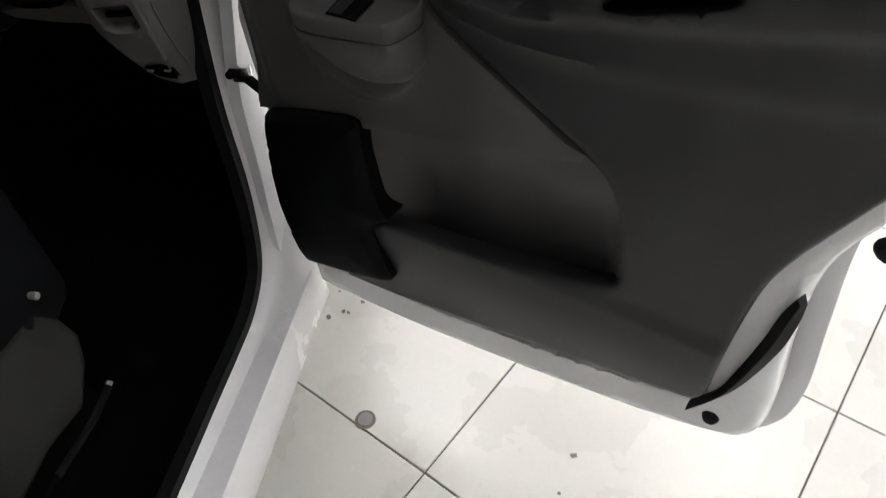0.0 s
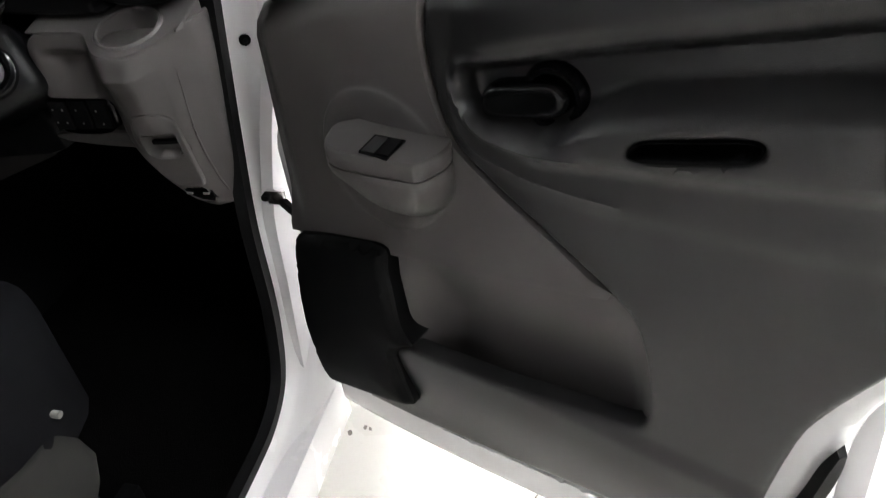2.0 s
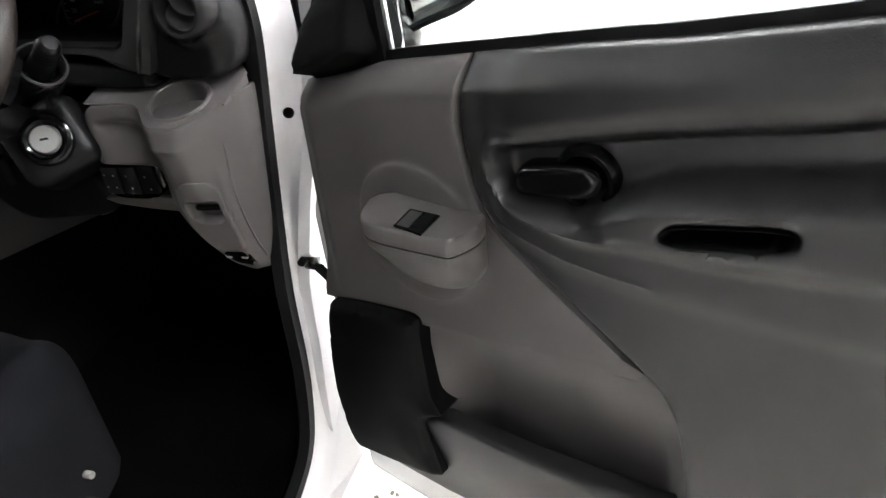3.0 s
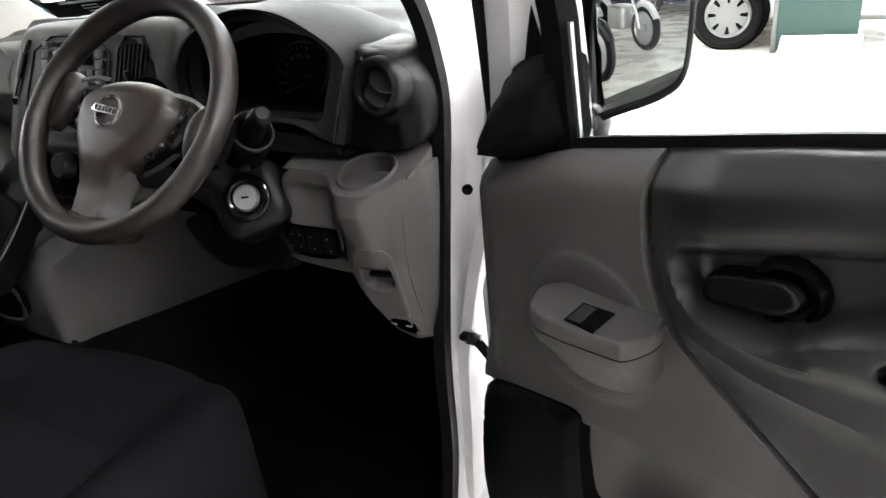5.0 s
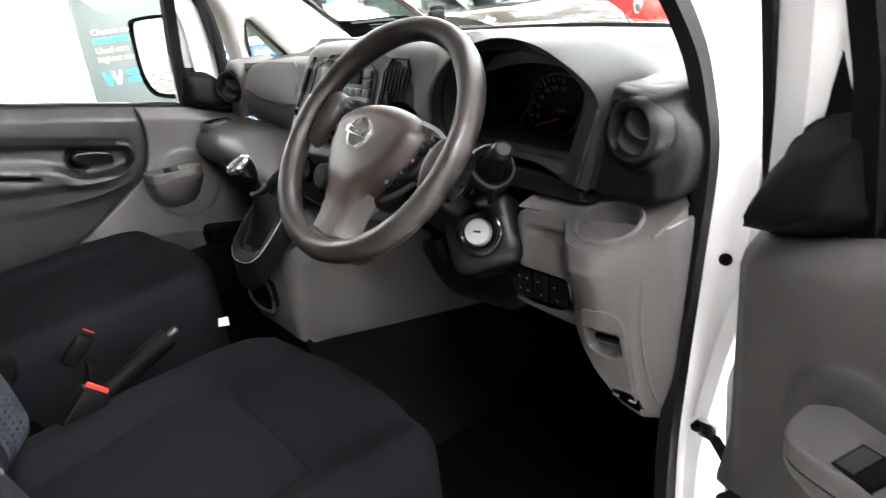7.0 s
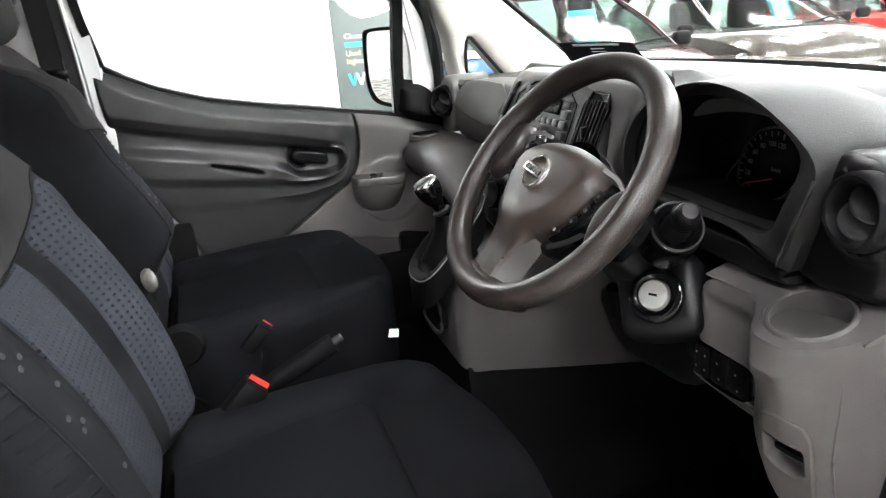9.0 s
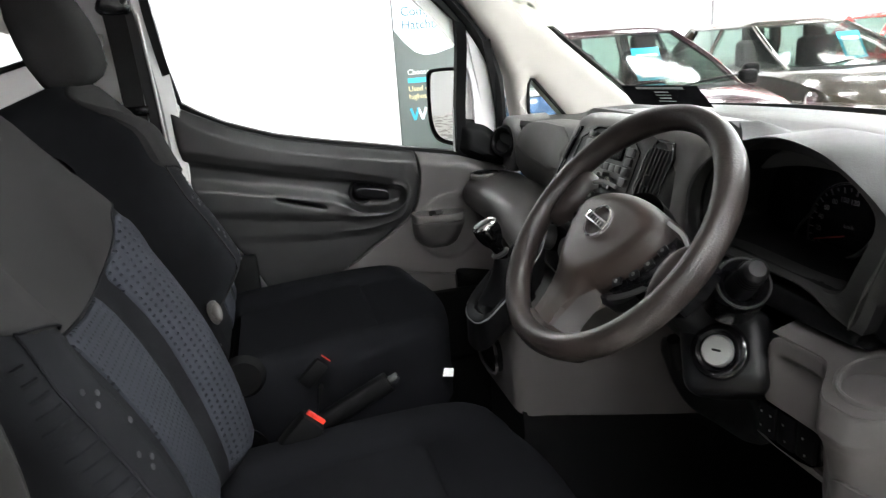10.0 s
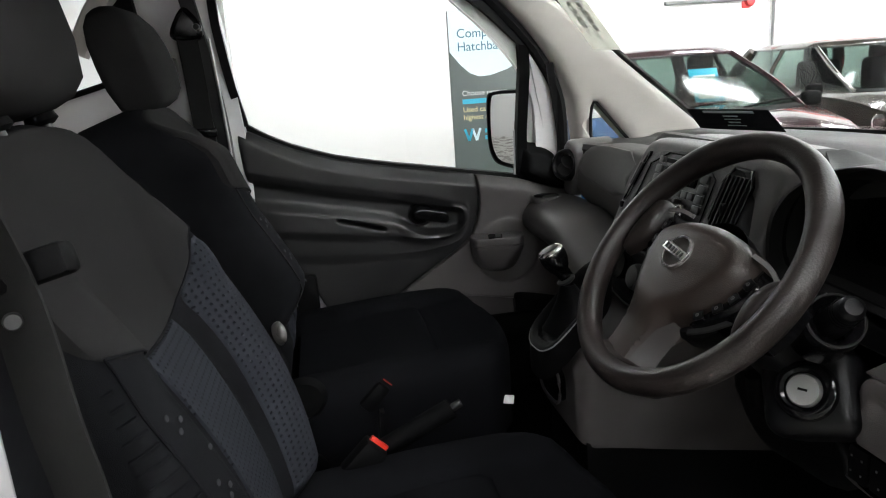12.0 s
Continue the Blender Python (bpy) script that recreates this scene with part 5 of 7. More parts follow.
    # narrow vent beside the passenger, broad vent beside the driver
    for o, n in (([(-0.158, 1.132), (-0.150, 1.150), (-0.116, 1.226), (-0.106, 1.232), (-0.106, 1.222), (-0.138, 1.146), (-0.148, 1.132)], 0), ([(0.142, 1.130), (0.156, 1.234), (0.232, 1.232), (0.216, 1.128)], 6)):
        v = part("centre_vent", pad(rounded(o, 1), at, lambda u, vv, q: 0.008 - 0.03 * step01((q - 0.003) / 0.004), 0.01, 0.004), GLOSS_BLACK, d, "black upright air vent")
        for i in range(n):
            x = 0.157 + 0.053 * i / (n - 1)
            part("slat", sweep([(x, sy(1.138) - 0.004, 1.138), (x + 0.010, sy(1.219) - 0.002, 1.219)], [(-0.0011, -0.008), (0.0011, -0.008), (0.0011, 0.008), (-0.0011, 0.008)], up=(0, 1, 0)), BLADE, v)
        if n:
            part("vent_tab", rbox((0.184, sy(1.172) - 0.012, 1.172), (0.008, 0.010, 0.018), 0.002), BLADE, v)
        else:
            part("slat", sweep([(-0.138, sy(1.165) - 0.006, 1.165), (-0.118, sy(1.208) - 0.006, 1.208)], [(-0.003, -0.006), (0.003, -0.006), (0.003, 0.006), (-0.003, 0.006)], up=(0, 1, 0)), BLADE, v)
    part("small_switch", rbox((-0.157, sy(1.123) - 0.006, 1.123), (0.011, 0.006, 0.012), 0.0015), MATT_BLACK, d)
    heater = part("heater_panel", pad(rounded([(-0.13, 0.965), (-0.13, 1.075), (0.16, 1.075), (0.16, 0.965)], 2), at, lambda u, v, q: 0.010 + soft_edge(q, 0.004), 0.01, 0.04), GLOSS_BLACK, d, "black heater control panel")
    for x in (-0.085, 0.015, 0.115):
        part("heater_knob", lathe([(0, 0.02), (0.020, 0.02), (0.024, 0.014), (0.026, 0)], 24, aim((x, sy(1.02) - 0.012, 1.02), (0, -1, 0.33))), DARK_STEEL, heater)
    # passenger fascia with the glovebox lid, shelf below
    fy = lambda x, z: 0.262 - 0.02 * step01((x + 0.5) / 0.3) - 0.03 * math.sin(max(0, min(1, (z - 1.03) / 0.17)) * math.pi)
    part("fascia", pad(rounded([(-0.60, 1.03), (-0.59, 1.19), (-0.50, 1.205), (-0.19, 1.215), (-0.21, 1.12), (-0.23, 1.02)], 2), lambda u, v, h: (u, fy(u, v) - h, v), lambda u, v, q: soft_edge(q, 0.012), 0.06, 0.02), FASCIA_GREY, d, "grey passenger fascia")
    part("upper_lid", pad(rounded([(-0.575, 1.125), (-0.565, 1.192), (-0.48, 1.205), (-0.235, 1.210), (-0.255, 1.10)], 1), lambda u, v, h: (u, fy(u, v) - 0.004 - h, v), lambda u, v, q: soft_edge(q, 0.004), 0.006, 0.02), FASCIA_GREY, d, "grey glovebox lid")
    rings = []
    for x in np.linspace(-0.715, -0.19, 16):
        k = step01((x + 0.73) / 0.06)
        drop = 0.05 * step01((x + 0.45) / 0.25)
        yc, zc = 0.205, 1.000 - drop
        rings.append([(x, yc - (0.092 * k + 0.01) * math.cos(t), zc + (0.060 * (0.75 + 0.25 * k)) * math.sin(t)) for t in np.linspace(0, 2 * math.pi, 20, endpoint=False)])
    part("shelf", loft(rings), GREY_PLASTIC, d, "rounded grey parcel shelf edge")
    part("shelf_cup", lathe([(0.026, -0.03), (0.033, 0.0), (0.038, 0.004), (0.042, 0.0), (0.043, -0.012)], 24, Matrix.Translation((-0.650, 0.170, 1.058))), GREY_PLASTIC, d, "grey cup holder ring")
    part("shelf_cup_well", lathe([(0, -0.008), (0.032, -0.006), (0.034, 0.002)], 24, Matrix.Translation((-0.650, 0.170, 1.060))), MATT_BLACK, d)
    part("glovebox_lower", pad(rounded([(-0.68, 0.74), (-0.68, 0.93), (-0.22, 0.90), (-0.22, 0.74)], 2), lambda u, v, h: (u, 0.25 - h, v), lambda u, v, q: soft_edge(q, 0.02), 0.05, 0.03), MATT_BLACK, d)
    # driver's lower moulding: a ledge with a hollow, a cone below the cup holder and a column with the fuse lid
    front_line = [(0.74, 0.195), (0.76, 0.185), (0.78, 0.172), (0.82, 0.158), (0.86, 0.150), (0.90, 0.143), (0.93, 0.135), (0.96, 0.126), (0.99, 0.117), (1.02, 0.113), (1.055, 0.117), (1.07, 0.121)]
    base_line = [(0.74, 0.195), (0.76, 0.186), (0.78, 0.174), (0.82, 0.160), (0.86, 0.152), (0.90, 0.1475), (0.93, 0.149), (0.96, 0.152), (1.0, 0.153), (1.07, 0.150)]
    cone = [(0.88, 0.040), (0.91, 0.040), (0.93, 0.044), (0.96, 0.052), (0.99, 0.060), (1.07, 0.068)]

    def skin(x, z):
        """How far back the moulding stands at a place of its face."""
        f, b = graph(z, front_line), graph(z, base_line)
        y = b - (b - f) * step01(1.25 * (1 - abs(x - 0.655) / graph(z, cone)))
        y += 0.016 * step01((0.625 - x) / 0.05) + 0.030 * step01((0.50 - x) / 0.05)
        y += 0.014 * step01((1.040 - z) / 0.030) * step01((x - 0.490) / 0.05) * step01((0.596 - x) / 0.030) * step01((z - 0.940) / 0.06)
        return y + 0.055 * max(0.0, (x - 0.702) / 0.030) ** 1.6
    slope = lambda y, z: z + 0.3 * (y - 0.24) * step01((z - 0.97) / 0.08)
    on_skin = lambda u, v, h: (u, skin(u, v) - h, slope(skin(u, v), v))
    outline = [(0.468, 0.978), (0.472, 0.950), (0.490, 0.943), (0.600, 0.944), (0.607, 0.930), (0.612, 0.885), (0.624, 0.855), (0.650, 0.812), (0.664, 0.786), (0.674, 0.776), (0.690, 0.764), (0.722, 0.760), (0.730, 0.790), (0.731, 0.90), (0.731, 1.0), (0.729, 1.055), (0.724, 1.062), (0.60, 1.062), (0.512, 1.060), (0.494, 1.048), (0.478, 1.015)]
    window = [(0.642, 0.866), (0.637, 0.900), (0.642, 0.904), (0.688, 0.906), (0.692, 0.902), (0.694, 0.868)]
    pod = part("cup_pod", pad(rounded(dense(outline, 0.02), 1), on_skin, lambda u, v, q: soft_edge(q, 0.005), 0.10, 0.0065, [rounded(window, 1)]), GREY_PLASTIC, d, "grey lower dash moulding with a cup holder")
    cupc = (0.653, 0.176)
    tilt = Matrix.Rotation(math.atan(0.3), 4, "X")
    cup_z = 1.062 + 0.3 * (cupc[1] - 0.24)
    hole = [(cupc[0] + 0.040 * math.cos(t), cupc[1] + 0.0385 * math.sin(t)) for t in np.linspace(0, 2 * math.pi, 32, endpoint=False)]
    top = [(float(x), skin(float(x), 1.060) + 0.0015) for x in np.linspace(0.500, 0.727, 26)] + [(0.727, 0.240), (0.700, 0.27), (0.500, 0.29)]
    flank = pad([(0.170, 1.0385), (0.170, slope(0.170, 1.062)), (0.240, slope(0.240, 1.062)), (0.240, 1.0385)], lambda u, v, h: (0.7255 + h, u, v), back=0.003, step=0.03)
    part("pod_top", merge(pad(top, lambda u, v, h: (u, v, slope(v, 1.062) - 0.0008 + h), lambda u, v, q: 0.0, 0.002, 0.010, [hole]), flank), GREY_PLASTIC, pod, "grey sloping top of the moulding")
    part("cup_ring", lathe([(0.040, -0.004), (0.0405, 0.0015), (0.042, 0.003), (0.0445, 0.003), (0.046, 0.0015), (0.047, -0.002)], 40, Matrix.Translation((*cupc, cup_z)) @ tilt), GREY_PLASTIC, pod, "raised rim of the cup holder")
    part("cup_well", lathe([(0.0, -0.092), (0.032, -0.091), (0.0365, -0.086), (0.0403, 0.001)], 40, Matrix.Translation((*cupc, cup_z)) @ tilt), GREY_PLASTIC, pod, "deep grey cup well")
    lid = [(0.656, 0.815), (0.640, 0.838), (0.629, 0.868), (0.626, 0.905), (0.632, 0.925), (0.648, 0.938), (0.668, 0.942), (0.688, 0.936), (0.700, 0.918), (0.704, 0.88), (0.706, 0.822), (0.700, 0.815)]
    part("fuse_lid", pad(rounded(lid, 2), on_skin, lambda u, v, q: 0.0036 + soft_edge(q, 0.0025), 0.008, 0.004, [rounded(window, 1)]), GREY_PLASTIC, pod, "grey fuse box lid")
    part("lid_recess", pad(rounded(window, 1), on_skin, lambda u, v, q: 0.003 - 0.016 * step01(q / 0.007), 0.004, 0.003), GREY_PLASTIC, pod, "hollow finger grip in the lid")
    part("pod_seam", tube([on_skin(u, v, 0.0002) for u, v in spline([(0.713, 1.01), (0.713, 0.96), (0.714, 0.90), (0.716, 0.84), (0.718, 0.79)], 5)], 0.0017, 6, scale=lambda k: 0.1 + min(0.9, 3.0 * k)), GREY_PLASTIC, pod)
    part("lid_slot", sweep([on_skin(u, 0.8905 + 0.04 * (u - 0.66), -0.006) for u in np.linspace(0.650, 0.687, 6)], [(-0.003, -0.003), (0.003, -0.003), (0.004, 0.003), (-0.004, 0.003)]), MATT_BLACK, pod, "dark slot in the lid")
    part("socket_panel", pad(rounded([(0.672, 0.784), (0.658, 0.808), (0.704, 0.810), (0.708, 0.776)], 1), on_skin, lambda u, v, q: 0.001 + soft_edge(q, 0.001), 0.01, 0.006), GLOSS_BLACK, pod, "black diagnostic socket")
    for x in (0.668, 0.694):
        part("socket_pin", rbox((x, skin(x, 0.797) - 0.001, 0.797), (0.010, 0.004, 0.003), 0.001), STUD, pod)
    strip = [(0.435, 0.868), (0.435, 0.850), (0.50, 0.834), (0.58, 0.830), (0.636, 0.838), (0.618, 0.872), (0.612, 0.89), (0.57, 0.888), (0.50, 0.884)]
    part("knee_strip", pad(rounded(strip, 2), lambda u, v, h: (u, 0.182 - 0.10 * max(0, u - 0.56) + 0.9 * (0.885 - v) - h, v), lambda u, v, q: soft_edge(q, 0.006), 0.03, 0.010), GREY_PLASTIC, d, "grey lower edge strip")
    bank = part("switch_bank", pad(rounded([(0.470, 0.880), (0.470, 0.945), (0.582, 0.952), (0.582, 0.884)], 2), lambda u, v, h: (u, 0.176 - h, v), lambda u, v, q: soft_edge(q, 0.004), 0.02, 0.02), GLOSS_BLACK, d, "black switch bank")
    for i, x in enumerate((0.495, 0.528, 0.561)):
        part("rocker_switch", rbox((x, 0.1745, 0.915 + 0.002 * i), (0.029, 0.008, 0.046), 0.003), MATT_BLACK, bank)
        for k in range(4 if i == 0 else 2):
            part("switch_mark", rbox((x + (0.008 if k % 2 else -0.008) * (1 if i == 0 else 0.3), 0.1695, 0.915 + (0.010 if k < 2 else -0.010) * (1 if i == 0 else (1 if k == 0 else -1))), (0.0022, 0.001, 0.0026), 0), DIAL_PRINT, bank)
    knee = [(0.19, 0.90), (0.205, 0.862), (0.235, 0.832), (0.28, 0.815), (0.35, 0.822), (0.44, 0.838), (0.44, 0.90), (0.35, 0.93)]
    part("knee_panel", pad(spline(knee, 3, True), lambda u, v, h: (u, 0.200 - h, v), lambda u, v, q: soft_edge(q, 0.01), 0.06, 0.012), DASH_BLACK, d, "black panel below the column")
    return d


def polar(outline, cx, cz, n=96):
    """The outline met by n rays from a centre."""
    out = []
    for i in range(n):
        a = 2 * math.pi * i / n
        dx, dz = math.cos(a), math.sin(a)
        best = 0.0
        for (ax, az), (bx, bz) in zip(outline, outline[1:] + outline[:1]):
            ex, ez = bx - ax, bz - az
            det = dx * -ez + ex * dz
            if abs(det) < 1e-12:
                continue
            s = ((ax - cx) * -ez + ex * (az - cz)) / det
            t = (dx * (az - cz) - dz * (ax - cx)) / det
            if -1e-9 <= t <= 1 + 1e-9 and s > best:
                best = s
        out.append((cx + dx * best, cz + dz * best))
    return out


# ---- steering wheel and column ----
STALK_C, STALK_D = (0.505, 0.116, 1.108), (0.74, -0.28, 0.55)
WHEEL_C, WHEEL_N = Vector((0.3755, 0.0183, 1.1598)), Vector((0.0696, -0.7560, 0.6508)).normalized()


def steering():
    z = WHEEL_N
    x = (Vector((1, 0, 0)) - z * z.x).normalized()
    y = z.cross(x)
    W = Matrix(((x[0], y[0], z[0], WHEEL_C[0]), (x[1], y[1], z[1], WHEEL_C[1]), (x[2], y[2], z[2], WHEEL_C[2]), (0, 0, 0, 1)))
    W = W @ Matrix.Rotation(radians(-7), 4, "Z")
    pt = lambda a, b, h: W @ Vector((a, b, h))
    s = thing("steering_wheel", tuple(WHEEL_C - WHEEL_N * 0.10), "worn dark steering wheel with three spokes and a chrome badge", "steering wheel")
    R, r = 0.170, 0.0165
    path = []
    for i in range(64):
        a = 2 * math.pi * i / 64
        path.append(pt(R * math.cos(a), R * math.sin(a), 0))
    bm = bmesh.new()
    rings = []
    for i in range(72):
        a = 2 * math.pi * i / 72
        grip = 1 + 0.10 * (math.exp(-((abs(((a - radians(48) + math.pi) % (2 * math.pi)) - math.pi)) / 0.28) ** 2) + math.exp(-((abs(((a - radians(132) + math.pi) % (2 * math.pi)) - math.pi)) / 0.28) ** 2))
        ring = []
        for k in range(14):
            b = 2 * math.pi * k / 14
            rr = R + r * grip * math.cos(b)
            ring.append(bm.verts.new(pt(rr * math.cos(a), rr * math.sin(a), r * 1.12 * grip * math.sin(b))))
        rings.append(ring)
    for i in range(72):
        A, B = rings[i], rings[(i + 1) % 72]
        for k in range(14):
            bm.faces.new((A[k], A[(k + 1) % 14], B[(k + 1) % 14], B[k]))
    part("rim", bm, WHEEL_SKIN, s, "worn dark brown-grey rim")
    # airbag cover that runs down into the lower spoke
    hub = [(-0.102, 0.010), (-0.090, 0.026), (-0.060, 0.042), (-0.020, 0.052), (0.020, 0.055), (0.058, 0.050), (0.082, 0.036), (0.089, 0.014), (0.083, -0.014), (0.073, -0.038), (0.058, -0.059), (0.041, -0.073), (0.035, -0.092), (0.033, -0.125), (0.034, -0.156), (0.010, -0.162), (-0.024, -0.160), (-0.029, -0.138), (-0.040, -0.106), (-0.056, -0.080), (-0.077, -0.055), (-0.092, -0.032), (-0.100, -0.010)]
    dome = lambda q: math.sqrt(max(0.0, 1 - (1 - min(1.0, q / 0.030)) ** 2))

    def cover(u, v, q):
        spoke = step01((-0.062 - v) / 0.05)
        h = -0.020 + 0.032 * dome(q) - 0.006 * (u / 0.09) ** 2
        return h * (1 - spoke) + spoke * (-0.006 + 0.008 * step01(q / 0.006) + 0.10 * min(0.03, u + 0.03) - 0.006)
    pad_part = part("airbag_cover", pad(spline(hub, 4, True), lambda u, v, h: pt(u, v, h), cover, 0.03, 0.005), PAD_SKIN, s, "worn grey-brown airbag cover, its tint mimicking a red reflection")
    B = W @ Matrix.Translation((-0.013, -0.004, 0.0115))
    part("badge_ring", lathe([(0.0195, 0), (0.0200, 0.004), (0.0215, 0.005), (0.0235, 0.004), (0.0245, 0)], 40, B), CHROME, pad_part, "chrome badge ring")
    part("badge_bar", rbox((0, 0, 0.005), (0.053, 0.0125, 0.005), 0.002, B), CHROME, pad_part, "chrome badge bar")
    for i in range(6):
        part("badge_mark", rbox((-0.0185 + i * 0.0074, 0, 0.0078), (0.0042, 0.0072, 0.0008), 0.0003, B), DARK_STEEL, pad_part)
    # sloping flank of the lower spoke, its collar at the rim
    flank = [[pt(0.041, -0.070, -0.014), pt(0.042, -0.070, -0.034), pt(0.026, -0.072, -0.036)], [pt(0.0355, -0.092, -0.005), pt(0.043, -0.092, -0.033), pt(0.026, -0.094, -0.036)], [pt(0.0335, -0.125, -0.004), pt(0.048, -0.122, -0.031), pt(0.026, -0.126, -0.036)], [pt(0.0345, -0.158, -0.005), pt(0.060, -0.150, -0.026), pt(0.030, -0.156, -0.034)]]
    part("lower_spoke", loft(flank), SPOKE_GREY, s, "grey flank of the lower spoke")
    part("spoke_root", pad(rounded([(-0.034, -0.150), (-0.020, -0.144), (0.034, -0.142), (0.070, -0.134), (0.084, -0.150), (0.050, -0.170), (-0.040, -0.170)], 2), lambda u, v, h: pt(u, v, h), lambda u, v, q: -0.012 + 0.016 * dome(q * 2.2) - 0.012 * step01((u - 0.03) / 0.03), 0.02, 0.006), WHEEL_SKIN, s, "worn collar where the spoke meets the rim")
    # side spokes with their buttons
    for sg in (-1, 1):
        o = [(sg * 0.066, 0.040), (sg * 0.120, 0.036), (sg * 0.156, 0.040), (sg * 0.164, 0.0), (sg * 0.156, -0.034), (sg * 0.112, -0.028), (sg * 0.056, -0.064)]
        part("side_spoke", pad(rounded(o if sg > 0 else o[::-1], 1), lambda u, v, h: pt(u, v, h), lambda u, v, q: -0.026 + 0.010 * step01(q / 0.012), 0.02, 0.010), GLOSS_BLACK, s, "gloss black side spoke")
        root = [(sg * 0.124, 0.036), (sg * 0.150, 0.050), (sg * 0.160, 0.0), (sg * 0.146, -0.056), (sg * 0.126, -0.030), (sg * 0.114, 0.002)]
        part("spoke_root", pad(rounded(root if sg > 0 else root[::-1], 2), lambda u, v, h: pt(u, v, h), lambda u, v, q: -0.014 + 0.022 * dome(q * 1.3), 0.008, 0.006), WHEEL_SKIN, s, "worn collar where the spoke meets the rim")
        part("spoke_strip", sweep(spline([pt(sg * 0.070, 0.046, -0.010), pt(sg * 0.102, 0.044, -0.012), pt(sg * 0.130, 0.034, -0.012)], 4), [(-0.0026, -0.0016), (0.0026, -0.0016), (0.0026, 0.0016), (-0.0026, 0.0016)], up=tuple(z)), SILVER, s, "thin silver strip on the spoke")
        # a curved rocker plate with separate keys
        plate = [(sg * 0.092, 0.030), (sg * 0.116, 0.024), (sg * 0.112, -0.004), (sg * 0.098, -0.030), (sg * 0.074, -0.056), (sg * 0.060, -0.064), (sg * 0.072, -0.040), (sg * 0.086, -0.012)]
        bank = part("button_bank", pad(rounded(plate if sg > 0 else plate[::-1], 2), lambda u, v, h: pt(u, v, h), lambda u, v, q: -0.014 + 0.006 * step01(q / 0.006), 0.012, 0.006), GLOSS_BLACK, s, "gloss black button bank")
        for bx, by, ang in ((0.101, 0.016, 80), (0.098, -0.006, 72), (0.089, -0.026, 58), (0.073, -0.046, 50)):
            K = W @ Matrix.Translation((sg * bx, by, -0.0065)) @ Matrix.Rotation(sg * radians(ang), 4, "Z")
            part("wheel_button", rbox((0, 0, 0), (0.014, 0.011, 0.004), 0.0018, K), DASH_BLACK, bank, "small raised wheel button")
            part("button_mark", lathe([(0.0016, 0.0022), (0.0018, 0.0026), (0.0024, 0.0026), (0.0026, 0.0022)], 10, K), DIAL_PRINT, bank)
            part("button_mark", rbox((0, 0.0, 0.0024), (0.0008, 0.0026, 0.0005), 0, K), DIAL_PRINT, bank)
        part("lower_trim", sweep(spline([pt(sg * 0.060, -0.070, -0.022), pt(sg * 0.084, -0.050, -0.022), pt(sg * 0.104, -0.026, -0.022)], 4), [(-0.004, -0.001), (0.004, -0.001), (0.003, 0.0016), (-0.003, 0.0016)], up=tuple(z)), DARK_STEEL, s)
    part("lower_box", loft([[pt(u * k, (v + 0.03) * k - 0.03, h) for u, v in rounded([(-0.095, -0.02), (-0.060, -0.085), (0.060, -0.085), (0.100, -0.02), (0.09, 0.03), (-0.09, 0.03)], 2)] for k, h in ((0.92, -0.026), (1.0, -0.034), (0.98, -0.060), (0.8, -0.078))]), DASH_BLACK, s, "black rear cover of the hub")
    part("wheel_back", lathe([(0.0, -0.075), (0.045, -0.07), (0.062, -0.05), (0.066, -0.02)], 28, W), DASH_BLACK, s)
    # column shroud, ignition, stalks
    c = thing("steering_column", (0.40, 0.22, 0.93), "black steering column shroud with a silver ignition lock", "steering column")
    a, b = WHEEL_C - z * 0.062, WHEEL_C - z * 0.27
    sec = rounded([(-0.055, -0.056), (0.055, -0.056), (0.072, 0.0), (0.055, 0.050), (-0.055, 0.050), (-0.072, 0.0)], 2)
    rings = []
    for s_ in np.linspace(0, 1, 7):
        o = a.lerp(b, float(s_))
        k = 0.86 + 0.30 * float(s_)
        rings.append([o + x * (u * k) + y * (v * k) for u, v in sec])
    part("shroud", loft(rings), DASH_BLACK, c, "black column shroud")
    kc = Vector((0.4505, 0.129, 0.9995))
    kn = Vector((0.48, -0.75, 0.45)).normalized()
    part("lock_boss", rbox((0, 0, -0.068), (0.118, 0.112, 0.125), 0.026, aim(kc, kn) @ Matrix.Rotation(radians(18), 4, "Z"), 5), DASH_BLACK, c, "black housing round the lock")
    lock = part("lock_collar", lathe([(0.0215, -0.004), (0.0225, 0.006), (0.0265, 0.0075), (0.0275, 0.003), (0.033, 0.003), (0.0355, 0.0015), (0.038, -0.008)], 40, aim(kc, kn)), GLOSS_BLACK, c, "gloss black lock collar")
    part("lock_face", lathe([(0, 0.008), (0.0185, 0.008), (0.0205, 0.005), (0.021, -0.002)], 32, aim(kc, kn)), LOCK_SILVER, lock, "silver ignition face")
    part("key_slot", rbox((0, 0, 0.0085), (0.011, 0.003, 0.002), 0.0005, aim(kc, kn)), MATT_BLACK, lock)
    sc_, sd = Vector(STALK_C), Vector(STALK_D).normalized()
    boss = part("stalk_boss", lathe([(0.020, 0.004), (0.024, 0.010), (0.028, 0.012), (0.032, 0.008), (0.034, -0.004), (0.036, -0.05)], 32, aim(sc_, sd)), GLOSS_BLACK, c, "round black stalk collar")
    part("collar_ring", lathe([(0.0285, 0.0115), (0.030, 0.0128), (0.0315, 0.0105)], 32, aim(sc_, sd)), DARK_STEEL, boss)
    part("stalk", lathe([(0.017, -0.01), (0.0165, 0.012), (0.0148, 0.030), (0.0142, 0.056), (0.0130, 0.062), (0.009, 0.066), (0.0, 0.067)], 24, aim(sc_, sd)), DASH_BLACK, c, "stout black wiper stalk")
